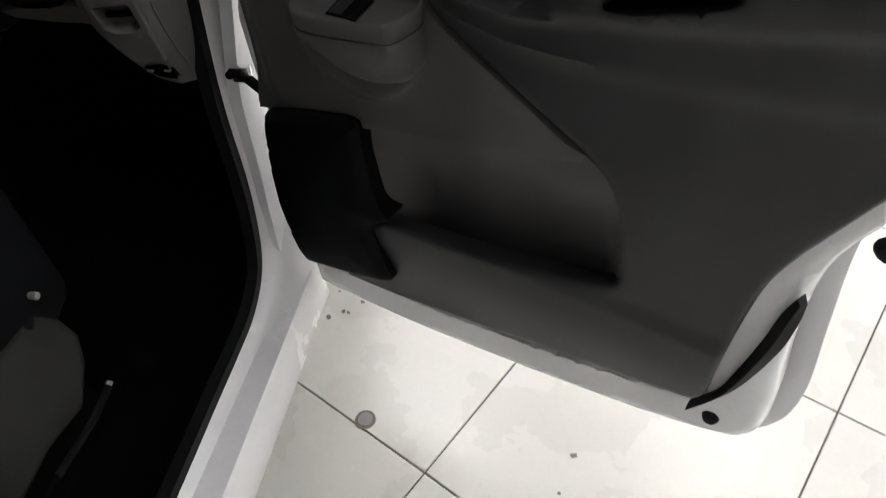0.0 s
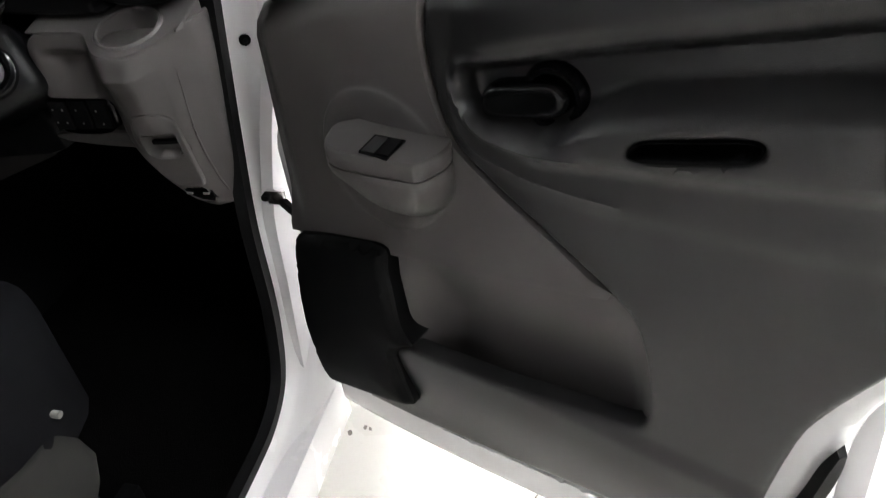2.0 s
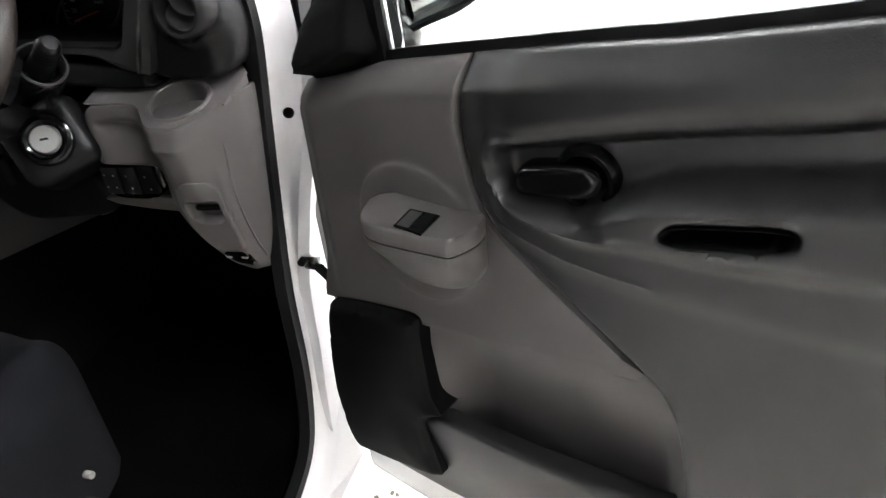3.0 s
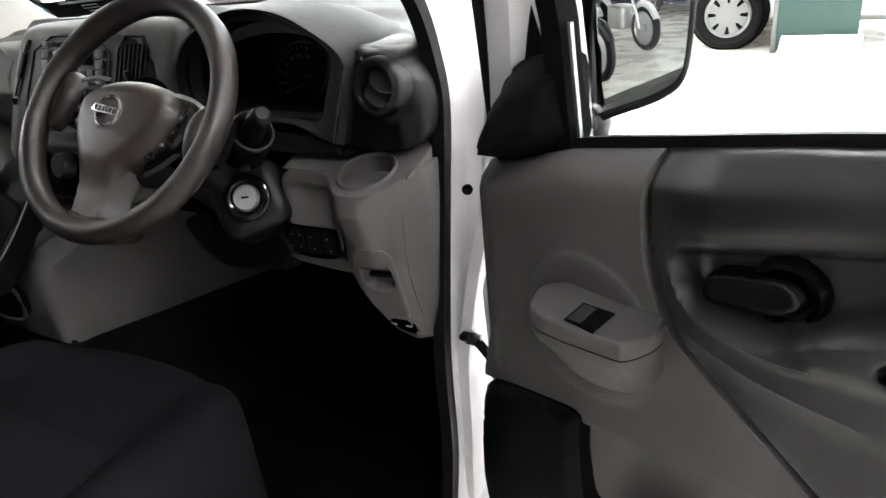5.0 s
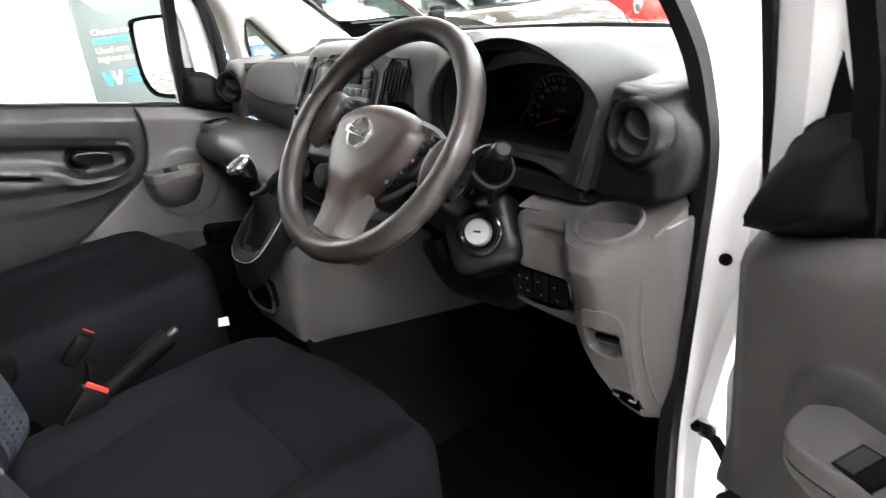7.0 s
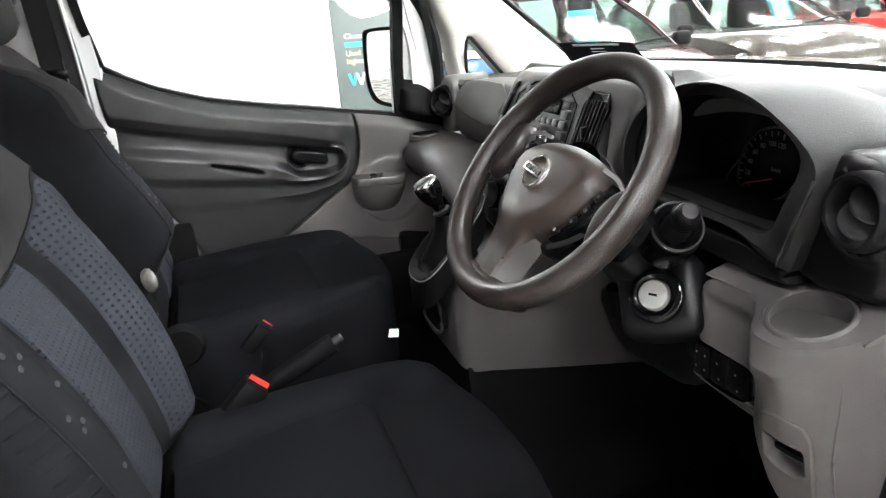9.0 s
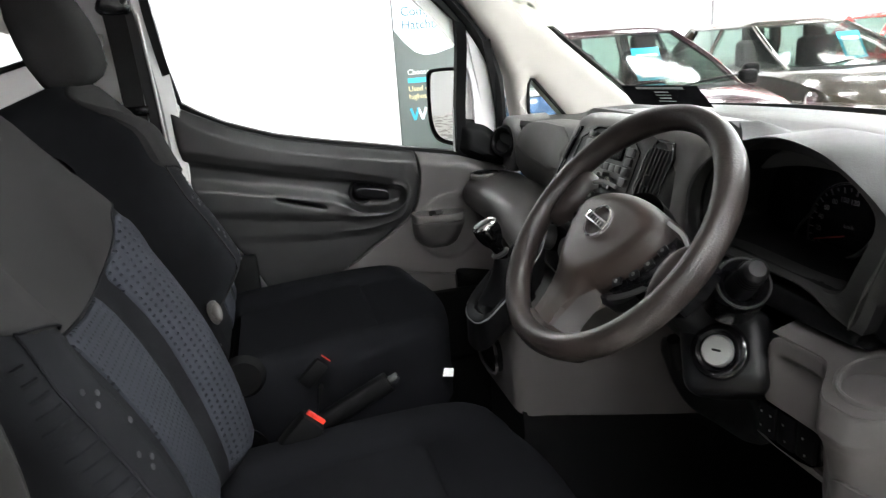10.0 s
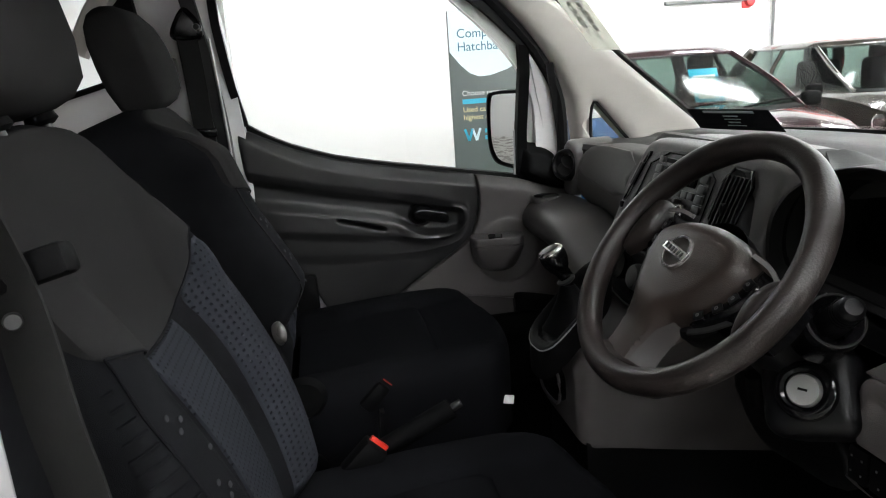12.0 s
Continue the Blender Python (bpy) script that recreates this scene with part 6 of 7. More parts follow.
    for k in range(3):
        part("stalk_mark", lathe([(0.0162, 0.036 + 0.007 * k), (0.0166, 0.037 + 0.007 * k), (0.0162, 0.038 + 0.007 * k)], 20, aim(sc_, sd)), MATT_BLACK, c)
    part("stalk", sweep(spline([(0.30, 0.12, 1.09), (0.24, 0.105, 1.11), (0.19, 0.098, 1.125)], 4), circle(0.012, 12), scale=lambda t: 0.8 + 0.35 * t), GLOSS_BLACK, c, "gloss black light stalk")
    part("column_cover", sweep([(0.31, 0.155, 0.955), (0.30, 0.17, 0.905)], circle(0.012, 10)), MATT_BLACK, c)


# ---- console, gear lever, handbrake ----
def console():
    c = thing("centre_console", (-0.07, 0.25, 0.34), "grey centre console below the dash", "console")
    rings = []
    for y, zt, zb, xl, xr in ((-0.002, 0.858, 0.722, -0.165, 0.002), (0.000, 0.868, 0.716, -0.172, 0.012), (0.005, 0.878, 0.711, -0.178, 0.021), (0.014, 0.890, 0.707, -0.183, 0.029), (0.028, 0.897, 0.704, -0.185, 0.033), (0.06, 0.905, 0.70, -0.185, 0.034), (0.20, 0.95, 0.672, -0.185, 0.034), (0.40, 0.99, 0.635, -0.185, 0.034), (0.58, 0.99, 0.60, -0.185, 0.034)):
        rings.append([(xl, y, zb), (xl - 0.002, y, (zb + zt) / 2), (xl, y, zt - 0.03), (xl + 0.03, y, zt), (xr - 0.03, y, zt), (xr, y, zt - 0.03), (xr + 0.002, y, (zb + zt) / 2), (xr, y, zb)])
    part("console_body", loft(rings), GREY_PLASTIC, c, "grey console body")
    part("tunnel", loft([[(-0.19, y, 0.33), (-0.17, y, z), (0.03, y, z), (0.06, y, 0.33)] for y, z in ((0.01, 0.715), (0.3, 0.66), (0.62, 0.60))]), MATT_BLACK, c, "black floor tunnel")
    part("tray", pad(rounded([(-0.160, 0.750), (-0.160, 0.820), (-0.048, 0.834), (-0.038, 0.760)], 2), lambda u, v, h: (u, -0.004 - h, v), lambda u, v, q: 0.010 - 0.006 * step01((q - 0.004) / 0.006), 0.012, 0.008), MATT_BLACK, c, "dark open tray")
    part("tray_rim", tube([(u, -0.016, v) for u, v in rounded([(-0.162, 0.748), (-0.162, 0.822), (-0.046, 0.836), (-0.036, 0.758)], 2)], 0.0034, 8, True), GREY_PLASTIC, c, "grey rim of the tray")
    bez = rounded([(-0.104, -0.045), (-0.096, 0.08), (0.022, 0.08), (0.034, -0.040), (0.006, -0.065), (-0.064, -0.068)], 2)
    bz = lambda v: 0.898 + (v + 0.06) * 1.0
    part("gear_surround", pad(bez, lambda u, v, h: (u, v, bz(v) + h), lambda u, v, q: 0.004 + 0.004 * step01((0.010 - q) / 0.006) - 0.012 * step01((q - 0.014) / 0.01), 0.06, 0.006), MATT_BLACK, c, "black gear surround")
    part("surround_edge", tube([(u, v, bz(v) + 0.005) for u, v in bez], 0.0015, 6, True), SILVER, c, "thin silver edge")
    g = thing("gear_lever", (-0.07, 0.02, 0.93), "black gear lever with a chrome-topped knob", "gear lever")
    ax = Vector((-0.10, -0.42, 0.9)).normalized()
    top_c = Vector((-0.030, -0.022, 1.063))
    low_c = top_c - ax * 0.052
    part("boot", loft([[(x + rx * math.cos(t), y + ry * math.sin(t) * (1 + 0.05 * math.cos(4 * t)), z) for t in np.linspace(0, 2 * math.pi, 24, endpoint=False)] for x, y, z, rx, ry in ((-0.036, 0.010, 0.925, 0.052, 0.055), (-0.035, 0.014, 0.945, 0.046, 0.046), (-0.034, 0.012, 0.962, 0.042, 0.036), (-0.032, 0.010, 0.978, 0.032, 0.028), (-0.030, 0.006, 0.994, 0.024, 0.021), (low_c.x, low_c.y, low_c.z - 0.004, 0.013, 0.013))]), MATT_BLACK, g, "black leather gear boot")
    part("shaft", rod(low_c - ax * 0.02, top_c, 0.009), GLOSS_BLACK, g)
    part("collar", lathe([(0.012, 0), (0.017, 0.003), (0.018, 0.007), (0.012, 0.010)], 20, aim(low_c, ax)), DARK_STEEL, g, "dark steel collar")
    kn = part("knob", lathe([(0.010, -0.040), (0.012, -0.030), (0.019, -0.020), (0.0235, -0.008), (0.0255, 0.004), (0.0245, 0.013), (0.021, 0.018), (0.0, 0.019)], 28, aim(top_c, ax)), GLOSS_BLACK, g, "gloss black ball knob")
    part("knob_cap", lathe([(0.0248, 0.011), (0.0256, 0.013), (0.0245, 0.017), (0.0205, 0.0205), (0.0185, 0.0200)], 28, aim(top_c, ax)), CHROME, kn, "chrome cap ring")
    part("knob_disc", lathe([(0.0190, 0.0190), (0.012, 0.0222), (0.0, 0.0230)], 24, aim(top_c, ax)), DARK_STEEL, kn)
    h = thing("handbrake", (0.03, -0.40, 0.60), "black handbrake lever between the seats", "handbrake")
    part("lever", sweep([(0.060, -0.46, 0.735), (0.066, -0.38, 0.784), (0.070, -0.29, 0.829), (0.072, -0.247, 0.850)], circle(0.017, 14, 0.9, 1.1)), MATT_BLACK, h, "black grip")
    part("release_button", rod((0.072, -0.247, 0.850), (0.073, -0.231, 0.858), 0.0070), DARK_STEEL, h, "dull steel release button")
    part("boot", rbox((0.050, -0.48, 0.62), (0.07, 0.16, 0.24), 0.03, None, 3), MATT_BLACK, h)
    for (x, y, z, lab) in ((0.140, -0.384, 0.838, "driver"), (-0.05, -0.349, 0.853, "passenger")):
        b = thing("seat_belt_buckle", (x, y, z - 0.2), "black belt buckle with a red release button", "belt buckle", "belt buckles")
        part("stalk", sweep([(x, y - 0.03, z - 0.20), (x, y - 0.01, z - 0.05)], [(-0.012, -0.004), (0.012, -0.004), (0.012, 0.004), (-0.012, 0.004)]), MATT_BLACK, b)
        part("case", rbox((0, 0, -0.03), (0.034, 0.045, 0.07) if lab == "driver" else (0.018, 0.03, 0.06), 0.008, axes((x, y, z), (1, 0, 0), (0, 0.70, -0.71))), MATT_BLACK, b)
        l = 0.034 if lab == "driver" else 0.022
        part("button", rbox((0, 0, 0.007), (0.008 if lab == "driver" else 0.003, l, 0.010 if lab == "driver" else 0.003), 0.002, axes((x, y, z), (1, 0, 0), (0, 0.70, -0.71))), RED_PLASTIC, b, "bright red button")


# ---- seats ----
def seat(xc, zt, label, lean, lift, head_drop):
    s = thing("front_seat", (xc, -0.32, 0.335), label, "car seat", "front seats")
    w = 0.262
    fw = 0.012 if xc > 0 else 0.0
    outl = spline([(-w + 0.01, -0.54), (-w, -0.35), (-w + 0.005, -0.20), (-w + 0.035, -0.115), (-0.13, -0.062), (0, -0.045), (0.13, -0.062 + fw * 0.7), (w - 0.035 + fw, -0.110 + fw), (w - 0.005 + fw * 0.8, -0.20 + fw * 0.5), (w, -0.35), (w - 0.01, -0.54)], 3)

    def top(u, v, q):
        h = 0.022 * step01((abs(u) - 0.13) / 0.07) - 0.02 * step01((-0.30 - v) / 0.2) * step01((0.19 - abs(u)) / 0.05)
        h += soft_edge(q, 0.042)
        g = min(abs(abs(u) - 0.155), 1)
        h -= 0.005 * math.exp(-(g / 0.006) ** 2) if v < -0.16 else 0
        if abs(u) < 0.155:
            h -= 0.005 * math.exp(-((v + 0.215) / 0.006) ** 2)
        return h
    part("cushion", pad(outl, lambda u, v, h: (xc + u, v, zt + h + 0.06 * (v + 0.3)), top, 0.16, 0.013), SEAT_BLUE, s, "blue-black cloth seat cushion")
    ins = [(-0.152, -0.52), (-0.152, -0.218), (-0.149, -0.215), (0.149, -0.215), (0.152, -0.218), (0.152, -0.52)]
    part("cushion_insert", pad(ins, lambda u, v, h: (xc + u, v, zt + h + 0.06 * (v + 0.3)), lambda u, v, q: top(u, v, 1.0) + 0.003 + soft_edge(q, 0.005), 0.01, 0.012), SEAT_BLUE, s, "blue-black cloth cushion insert")
    part("seat_base", rbox((xc, -0.33, zt - 0.22), (0.42, 0.36, 0.16), 0.03), MATT_BLACK, s, "black seat pedestal")
    for sg in (-1, 1):
        part("runner", rbox((xc + sg * 0.19, -0.30, 0.365), (0.030, 0.46, 0.04), 0.004), MATT_BLACK, s, "black seat runner")
        part("riser", rbox((xc + sg * 0.19, -0.30, 0.48), (0.012, 0.34, 0.20), 0.003), MATT_BLACK, s)
    if xc > 0:
        plate = [(-0.40, 0.70), (-0.190, 0.675), (-0.160, 0.63), (-0.150, 0.585), (-0.165, 0.545), (-0.21, 0.50), (-0.28, 0.515), (-0.40, 0.50)]
        part("side_plate", pad(plate, lambda u, v, h: (0.634 + h, u, v), lambda u, v, q: soft_edge(q, 0.004), 0.008, 0.02), SIDE_PLATE, s, "dull grey plate below the cushion")
        part("plate_bolt", rod((0.630, -0.172, 0.692), (0.642, -0.172, 0.692), 0.005), STUD, s)
        part("adjuster_bar", sweep([(0.632, -0.30, 0.476), (0.636, -0.215, 0.474), (0.638, -0.165, 0.486)], circle(0.007, 8)), MATT_BLACK, s, "seat adjuster bar")
        part("bar_end", rod((0.638, -0.165, 0.486), (0.638, -0.158, 0.488), 0.005), STUD, s)
    part("side_cover", rbox((xc + math.copysign(0.235, xc), -0.45, zt - 0.12), (0.035, 0.26, 0.10), 0.015, None, 3), MATT_BLACK, s)
    # backrest
    ln = math.sqrt(1 - lean * lean)
    t, n = Vector((0, -lean, ln)), Vector((0, ln, lean))
    o = Vector((xc, -0.515, zt - 0.01 + lift))
    at = lambda u, v, h: o + Vector((u, 0, 0)) + t * v + n * h
    bo = spline([(-0.215, 0.0), (-0.24, 0.10), (-0.247, 0.25), (-0.238, 0.40), (-0.205, 0.52), (-0.15, 0.585), (-0.07, 0.612), (0.07, 0.612), (0.15, 0.585), (0.205, 0.52), (0.238, 0.40), (0.247, 0.25), (0.24, 0.10), (0.215, 0.0)], 3)

    def front(u, v, q):
        if xc > 0:
            h = 0.048 * step01((abs(u) - 0.10) / 0.09) * step01((0.56 - v) / 0.20)
        else:
            h = (0.098 if u > 0 else 0.020) * step01((abs(u) - 0.115) / 0.055) * step01((0.60 - v) / 0.14) * step01((v - 0.09) / 0.11)
        h += 0.018 * math.sin(math.pi * max(0, min(1, v / 0.35)))
        h += soft_edge(q, 0.045)
        return h
    part("backrest", pad(bo, at, front, 0.10, 0.013), SEAT_BLACK, s, "black cloth backrest with side bolsters")
    part("back_shell", pad(grow3(bo, 0.97), lambda u, v, h: at(u, v, -0.10 - h), lambda u, v, q: soft_edge(q, 0.03) + 0.02, 0.02, 0.03), MATT_BLACK, s)
    up = [(-0.215, 0.430), (-0.175, 0.418), (-0.150, 0.388), (-0.110, 0.358), (-0.040, 0.349), (0.0, 0.345), (0.040, 0.349), (0.075, 0.352), (0.130, 0.368), (0.175, 0.384), (0.222, 0.402), (0.226, 0.440), (0.200, 0.51), (0.147, 0.575), (0.07, 0.601), (-0.07, 0.601), (-0.147, 0.575), (-0.200, 0.51), (-0.222, 0.46)]
    over = lambda e: (lambda u, v, q: front(u, v, max(0.012, edge_distance((u, v), bo))) + e + soft_edge(q, 0.004))
    part("upper_insert", pad(spline(up, 3, True), at, over(0.004), 0.012, 0.013), SEAT_GREY, s, "plain charcoal cloth panel at the shoulders")
    seam = spline([(-0.222, 0.432), (-0.175, 0.4195), (-0.150, 0.3895), (-0.110, 0.3595), (-0.040, 0.3505), (0.040, 0.3505), (0.075, 0.3535), (0.130, 0.3695), (0.175, 0.3855), (0.224, 0.404)], 4)
    part("piping", tube([at(u, v, front(u, v, max(0.012, edge_distance((u, v), bo))) + 0.0035) for u, v in seam], 0.0016, 6), SEAT_BLACK, s, "dark seam piping")
    # dimpled stripes, with a plain dark stripe between them
    stripes = [[(0.042, 0.02), (0.042, 0.141), (0.053, 0.235), (0.061, 0.295), (0.070, 0.349), (0.0, 0.344), (-0.074, 0.349), (-0.078, 0.310), (-0.081, 0.269), (-0.079, 0.176), (-0.086, 0.10), (-0.088, 0.02)]]
    stripes += [[(-0.130, 0.02), (-0.128, 0.187), (-0.130, 0.251), (-0.129, 0.29), (-0.126, 0.324), (-0.119, 0.358), (-0.152, 0.384), (-0.172, 0.412), (-0.205, 0.414), (-0.216, 0.25), (-0.205, 0.10), (-0.195, 0.02)]]
    for a in stripes:
        part("dotted_insert", pad(rounded(dense(a, 0.02), 1), at, over(0.0035), 0.012, 0.008, uv=True), SEAT_DOTS, s, "blue-grey dimpled cloth")
    if xc > 0:
        # ribbed cloth on the outer flank, behind a long seam
        edge = [(0.222, 0.404), (0.228, 0.36), (0.230, 0.28), (0.228, 0.18), (0.222, 0.06)]
        part("piping", tube([at(u, v, front(u, v, edge_distance((u, v), bo)) + 0.0015) for u, v in spline(edge, 5)], 0.0018, 6), SEAT_BLACK, s, "dark seam piping")
        for k in range(26):
            v = 0.03 + k * 0.014
            rib = [at(u, v - 0.10 * (u - 0.23), front(u, v, edge_distance((u, v), bo)) + 0.0006) for u in np.linspace(0.2315, 0.2455 - 0.010 * step01((v - 0.30) / 0.1), 6)]
            part("rib", tube(rib, 0.0022, 5), SEAT_BLACK, s)
    # printed dots on the outer bolsters
    for sg in (-1, 1):
        for (bx, by) in ((0.216, 0.335), (0.203, 0.325), (0.213, 0.318), (0.190, 0.285), (0.216, 0.262), (0.204, 0.250), (0.212, 0.244), (0.198, 0.19), (0.211, 0.155), (0.199, 0.145), (0.213, 0.06)):
            p = at(sg * bx, by, front(sg * bx, by, edge_distance((sg * bx, by), bo)) + 0.001)
            part("print_dot", lathe([(0, 0.0006), (0.0026, 0.0006), (0.0033, 0)], 8, aim(p, n + Vector((sg * 0.3, 0, 0)))), SEAT_PALE, s)
    # headrest
    hr = []
    for k, (v, wx, f, b) in enumerate(((0.628, 0.075, 0.015, -0.030), (0.634, 0.100, 0.034, -0.045), (0.650, 0.120, 0.050, -0.056), (0.69, 0.131, 0.060, -0.060), (0.735, 0.132, 0.064, -0.056), (0.775, 0.126, 0.060, -0.050), (0.808, 0.110, 0.046, -0.040), (0.826, 0.088, 0.026, -0.026), (0.834, 0.06, 0.008, -0.014))):
        prof = rounded([(-wx, b), (wx, b), (wx * 1.02, (f + b) / 2), (wx * 0.92, f), (-wx * 0.92, f), (-wx * 1.02, (f + b) / 2)], 3)
        hr.append([at(u * 0.84, v - head_drop, h - 0.004) for u, h in prof])
    head = part("headrest", loft(hr), SEAT_GREY, s, "charcoal cloth headrest")
    for sg in (-1, 1):
        part("headrest_post", rod(at(sg * 0.06, 0.56, -0.02), at(sg * 0.06, 0.63, -0.015), 0.007), DARK_STEEL, head)
        part("post_guide", lathe([(0.012, 0), (0.018, 0.004), (0.016, 0.012), (0.008, 0.012)], 14, aim(at(sg * 0.06, 0.604, -0.018), t)), MATT_BLACK, head)
    if xc < 0:
        for gx, gy in ((0.166, 0.40), (0.166, 0.34), (0.166, 0.285), (0.190, 0.37), (0.190, 0.31)):
            for i in range(4):
                for j in range(3):
                    u, v = gx + 0.007 * j, gy + 0.009 * i
                    p = at(u, v, front(u, v, edge_distance((u, v), bo)) + 0.0006)
                    part("print_dot", lathe([(0, 0.0006), (0.0014, 0.0005), (0.0018, 0)], 6, aim(p, n + Vector((-0.5, 0, 0)))), SEAT_PALE, s)
        seam = spline([(0.222, 0.13), (0.226, 0.20), (0.227, 0.32), (0.218, 0.44), (0.190, 0.53)], 5)
        part("piping", tube([at(u, v, front(u, v, edge_distance((u, v), bo)) + 0.001) for u, v in seam], 0.0018, 6), SEAT_GREY, s, "raised bolster seam")
        tag = axes((-0.150, -0.097, 0.737), (0.35, 0.75, 0.0), (-0.5, 0.2, 0.75))
        part("label_tag", rbox((0, 0, 0), (0.036, 0.018, 0.0012), 0.0004, tag), TAG_WHITE, s, "small white label at the cushion front")
        cap = aim((xc + 0.262, -0.528, 0.962), (0.75, 0.45, 0.5))
        part("recline_knob", lathe([(0, 0.016), (0.006, 0.0150), (0.011, 0.0115), (0.015, 0.006), (0.017, -0.002), (0.017, -0.014)], 28, cap @ Matrix.Diagonal((0.62, 1.30, 1.0, 1))), SATIN_GREY, s, "satin grey seat hinge cover")
    hinge = -math.copysign(0.255, xc)
    part("recliner", lathe([(0, 0.018), (0.034, 0.016), (0.042, 0.006), (0.044, 0)], 24, aim((xc + hinge * 0.98, -0.50, zt - 0.01), (math.copysign(1, hinge), 0, 0))), MATT_BLACK, s)
    return s


def grow3(outline, k):
    cx = sum(p[0] for p in outline) / len(outline)
    cy = sum(p[1] for p in outline) / len(outline)
    return [(cx + (x - cx) * k, cy + (y - cy) * k) for x, y in outline]


def belts():
    b = thing("seat_belt", (-0.68, -0.69, 0.6), "dark seat belt hanging on the passenger pillar", "seat belt", "seat belts")
    flat = [(-0.024, -0.001), (0.024, -0.001), (0.024, 0.001), (-0.024, 0.001)]
    part("webbing", sweep(spline([(-0.615, -0.695, 1.545), (-0.63, -0.692, 1.45), (-0.645, -0.69, 1.30), (-0.655, -0.685, 1.0), (-0.66, -0.68, 0.6)], 5), flat, up=(1, 0, 0)), BELT, b, "dark grey webbing")
    tri = rounded([(-0.735, 1.535), (-0.695, 1.60), (-0.665, 1.565), (-0.655, 1.535), (-0.665, 1.515), (-0.72, 1.515)], 2)
    part("anchor", pad(tri, lambda u, v, h: (-0.620 + h, u, v), lambda u, v, q: 0.012 * step01(q / 0.012), 0.02, 0.01), GLOSS_BLACK, b, "black belt guide")
    part("anchor_bolt", lathe([(0, 0.006), (0.006, 0.006), (0.008, 0)], 12, aim((-0.606, -0.667, 1.545), (1, 0, 0))), DARK_STEEL, b)
    part("tongue_stop", rbox((-0.644, -0.69, 1.302), (0.012, 0.062, 0.022), 0.004), GLOSS_BLACK, b)
    part("bright_edge", sweep(spline([(-0.640, -0.648, 1.52), (-0.668, -0.64, 1.30), (-0.68, -0.635, 1.1)], 5), circle(0.004, 6)), ALLOY, b)
    d = thing("seat_belt", (0.69, -0.66, 0.5), "dark seat belt hanging beside the driver's seat", "seat belt", "seat belts")
    part("webbing", sweep(spline([(0.665, -0.72, 1.56), (0.675, -0.665, 1.42), (0.68, -0.625, 1.30), (0.685, -0.612, 1.20), (0.69, -0.60, 1.08), (0.70, -0.60, 0.7), (0.70, -0.61, 0.45)], 6), flat, up=(1, -0.5, 0)), BELT, d, "dark grey webbing")
    part("tongue", rbox((0, 0, 0), (0.020, 0.070, 0.022), 0.005, axes((0.672, -0.616, 1.300), (1, -0.2, 0.2), (0.25, 1, 0.30))), MATT_BLACK, d, "black belt tongue")
    part("stop_button", lathe([(0, 0.003), (0.005, 0.003), (0.0062, 0)], 14, aim((0.686, -0.622, 1.272), (1, 0.4, 0.1))), DARK_STEEL, d)
    part("anchor", rbox((0.668, -0.735, 1.575), (0.03, 0.06, 0.05), 0.012), GLOSS_BLACK, d)


# ---- other vehicles and showroom things ----
def ring_of(hw, zb, zt, x, crown=0.03):
    half = [(0.0, zb), (hw * 0.80, zb), (hw * 0.96, zb + 0.06), (hw, zb + 0.22), (hw * 0.995, zb + (zt - zb) * 0.6), (hw * 0.95, zt - 0.05), (hw * 0.86, zt), (hw * 0.45, zt + crown * 0.8), (0.0, zt + crown)]
    return [(x, y, z) for y, z in half] + [(x, -y, z) for y, z in reversed(half[1:-1])]


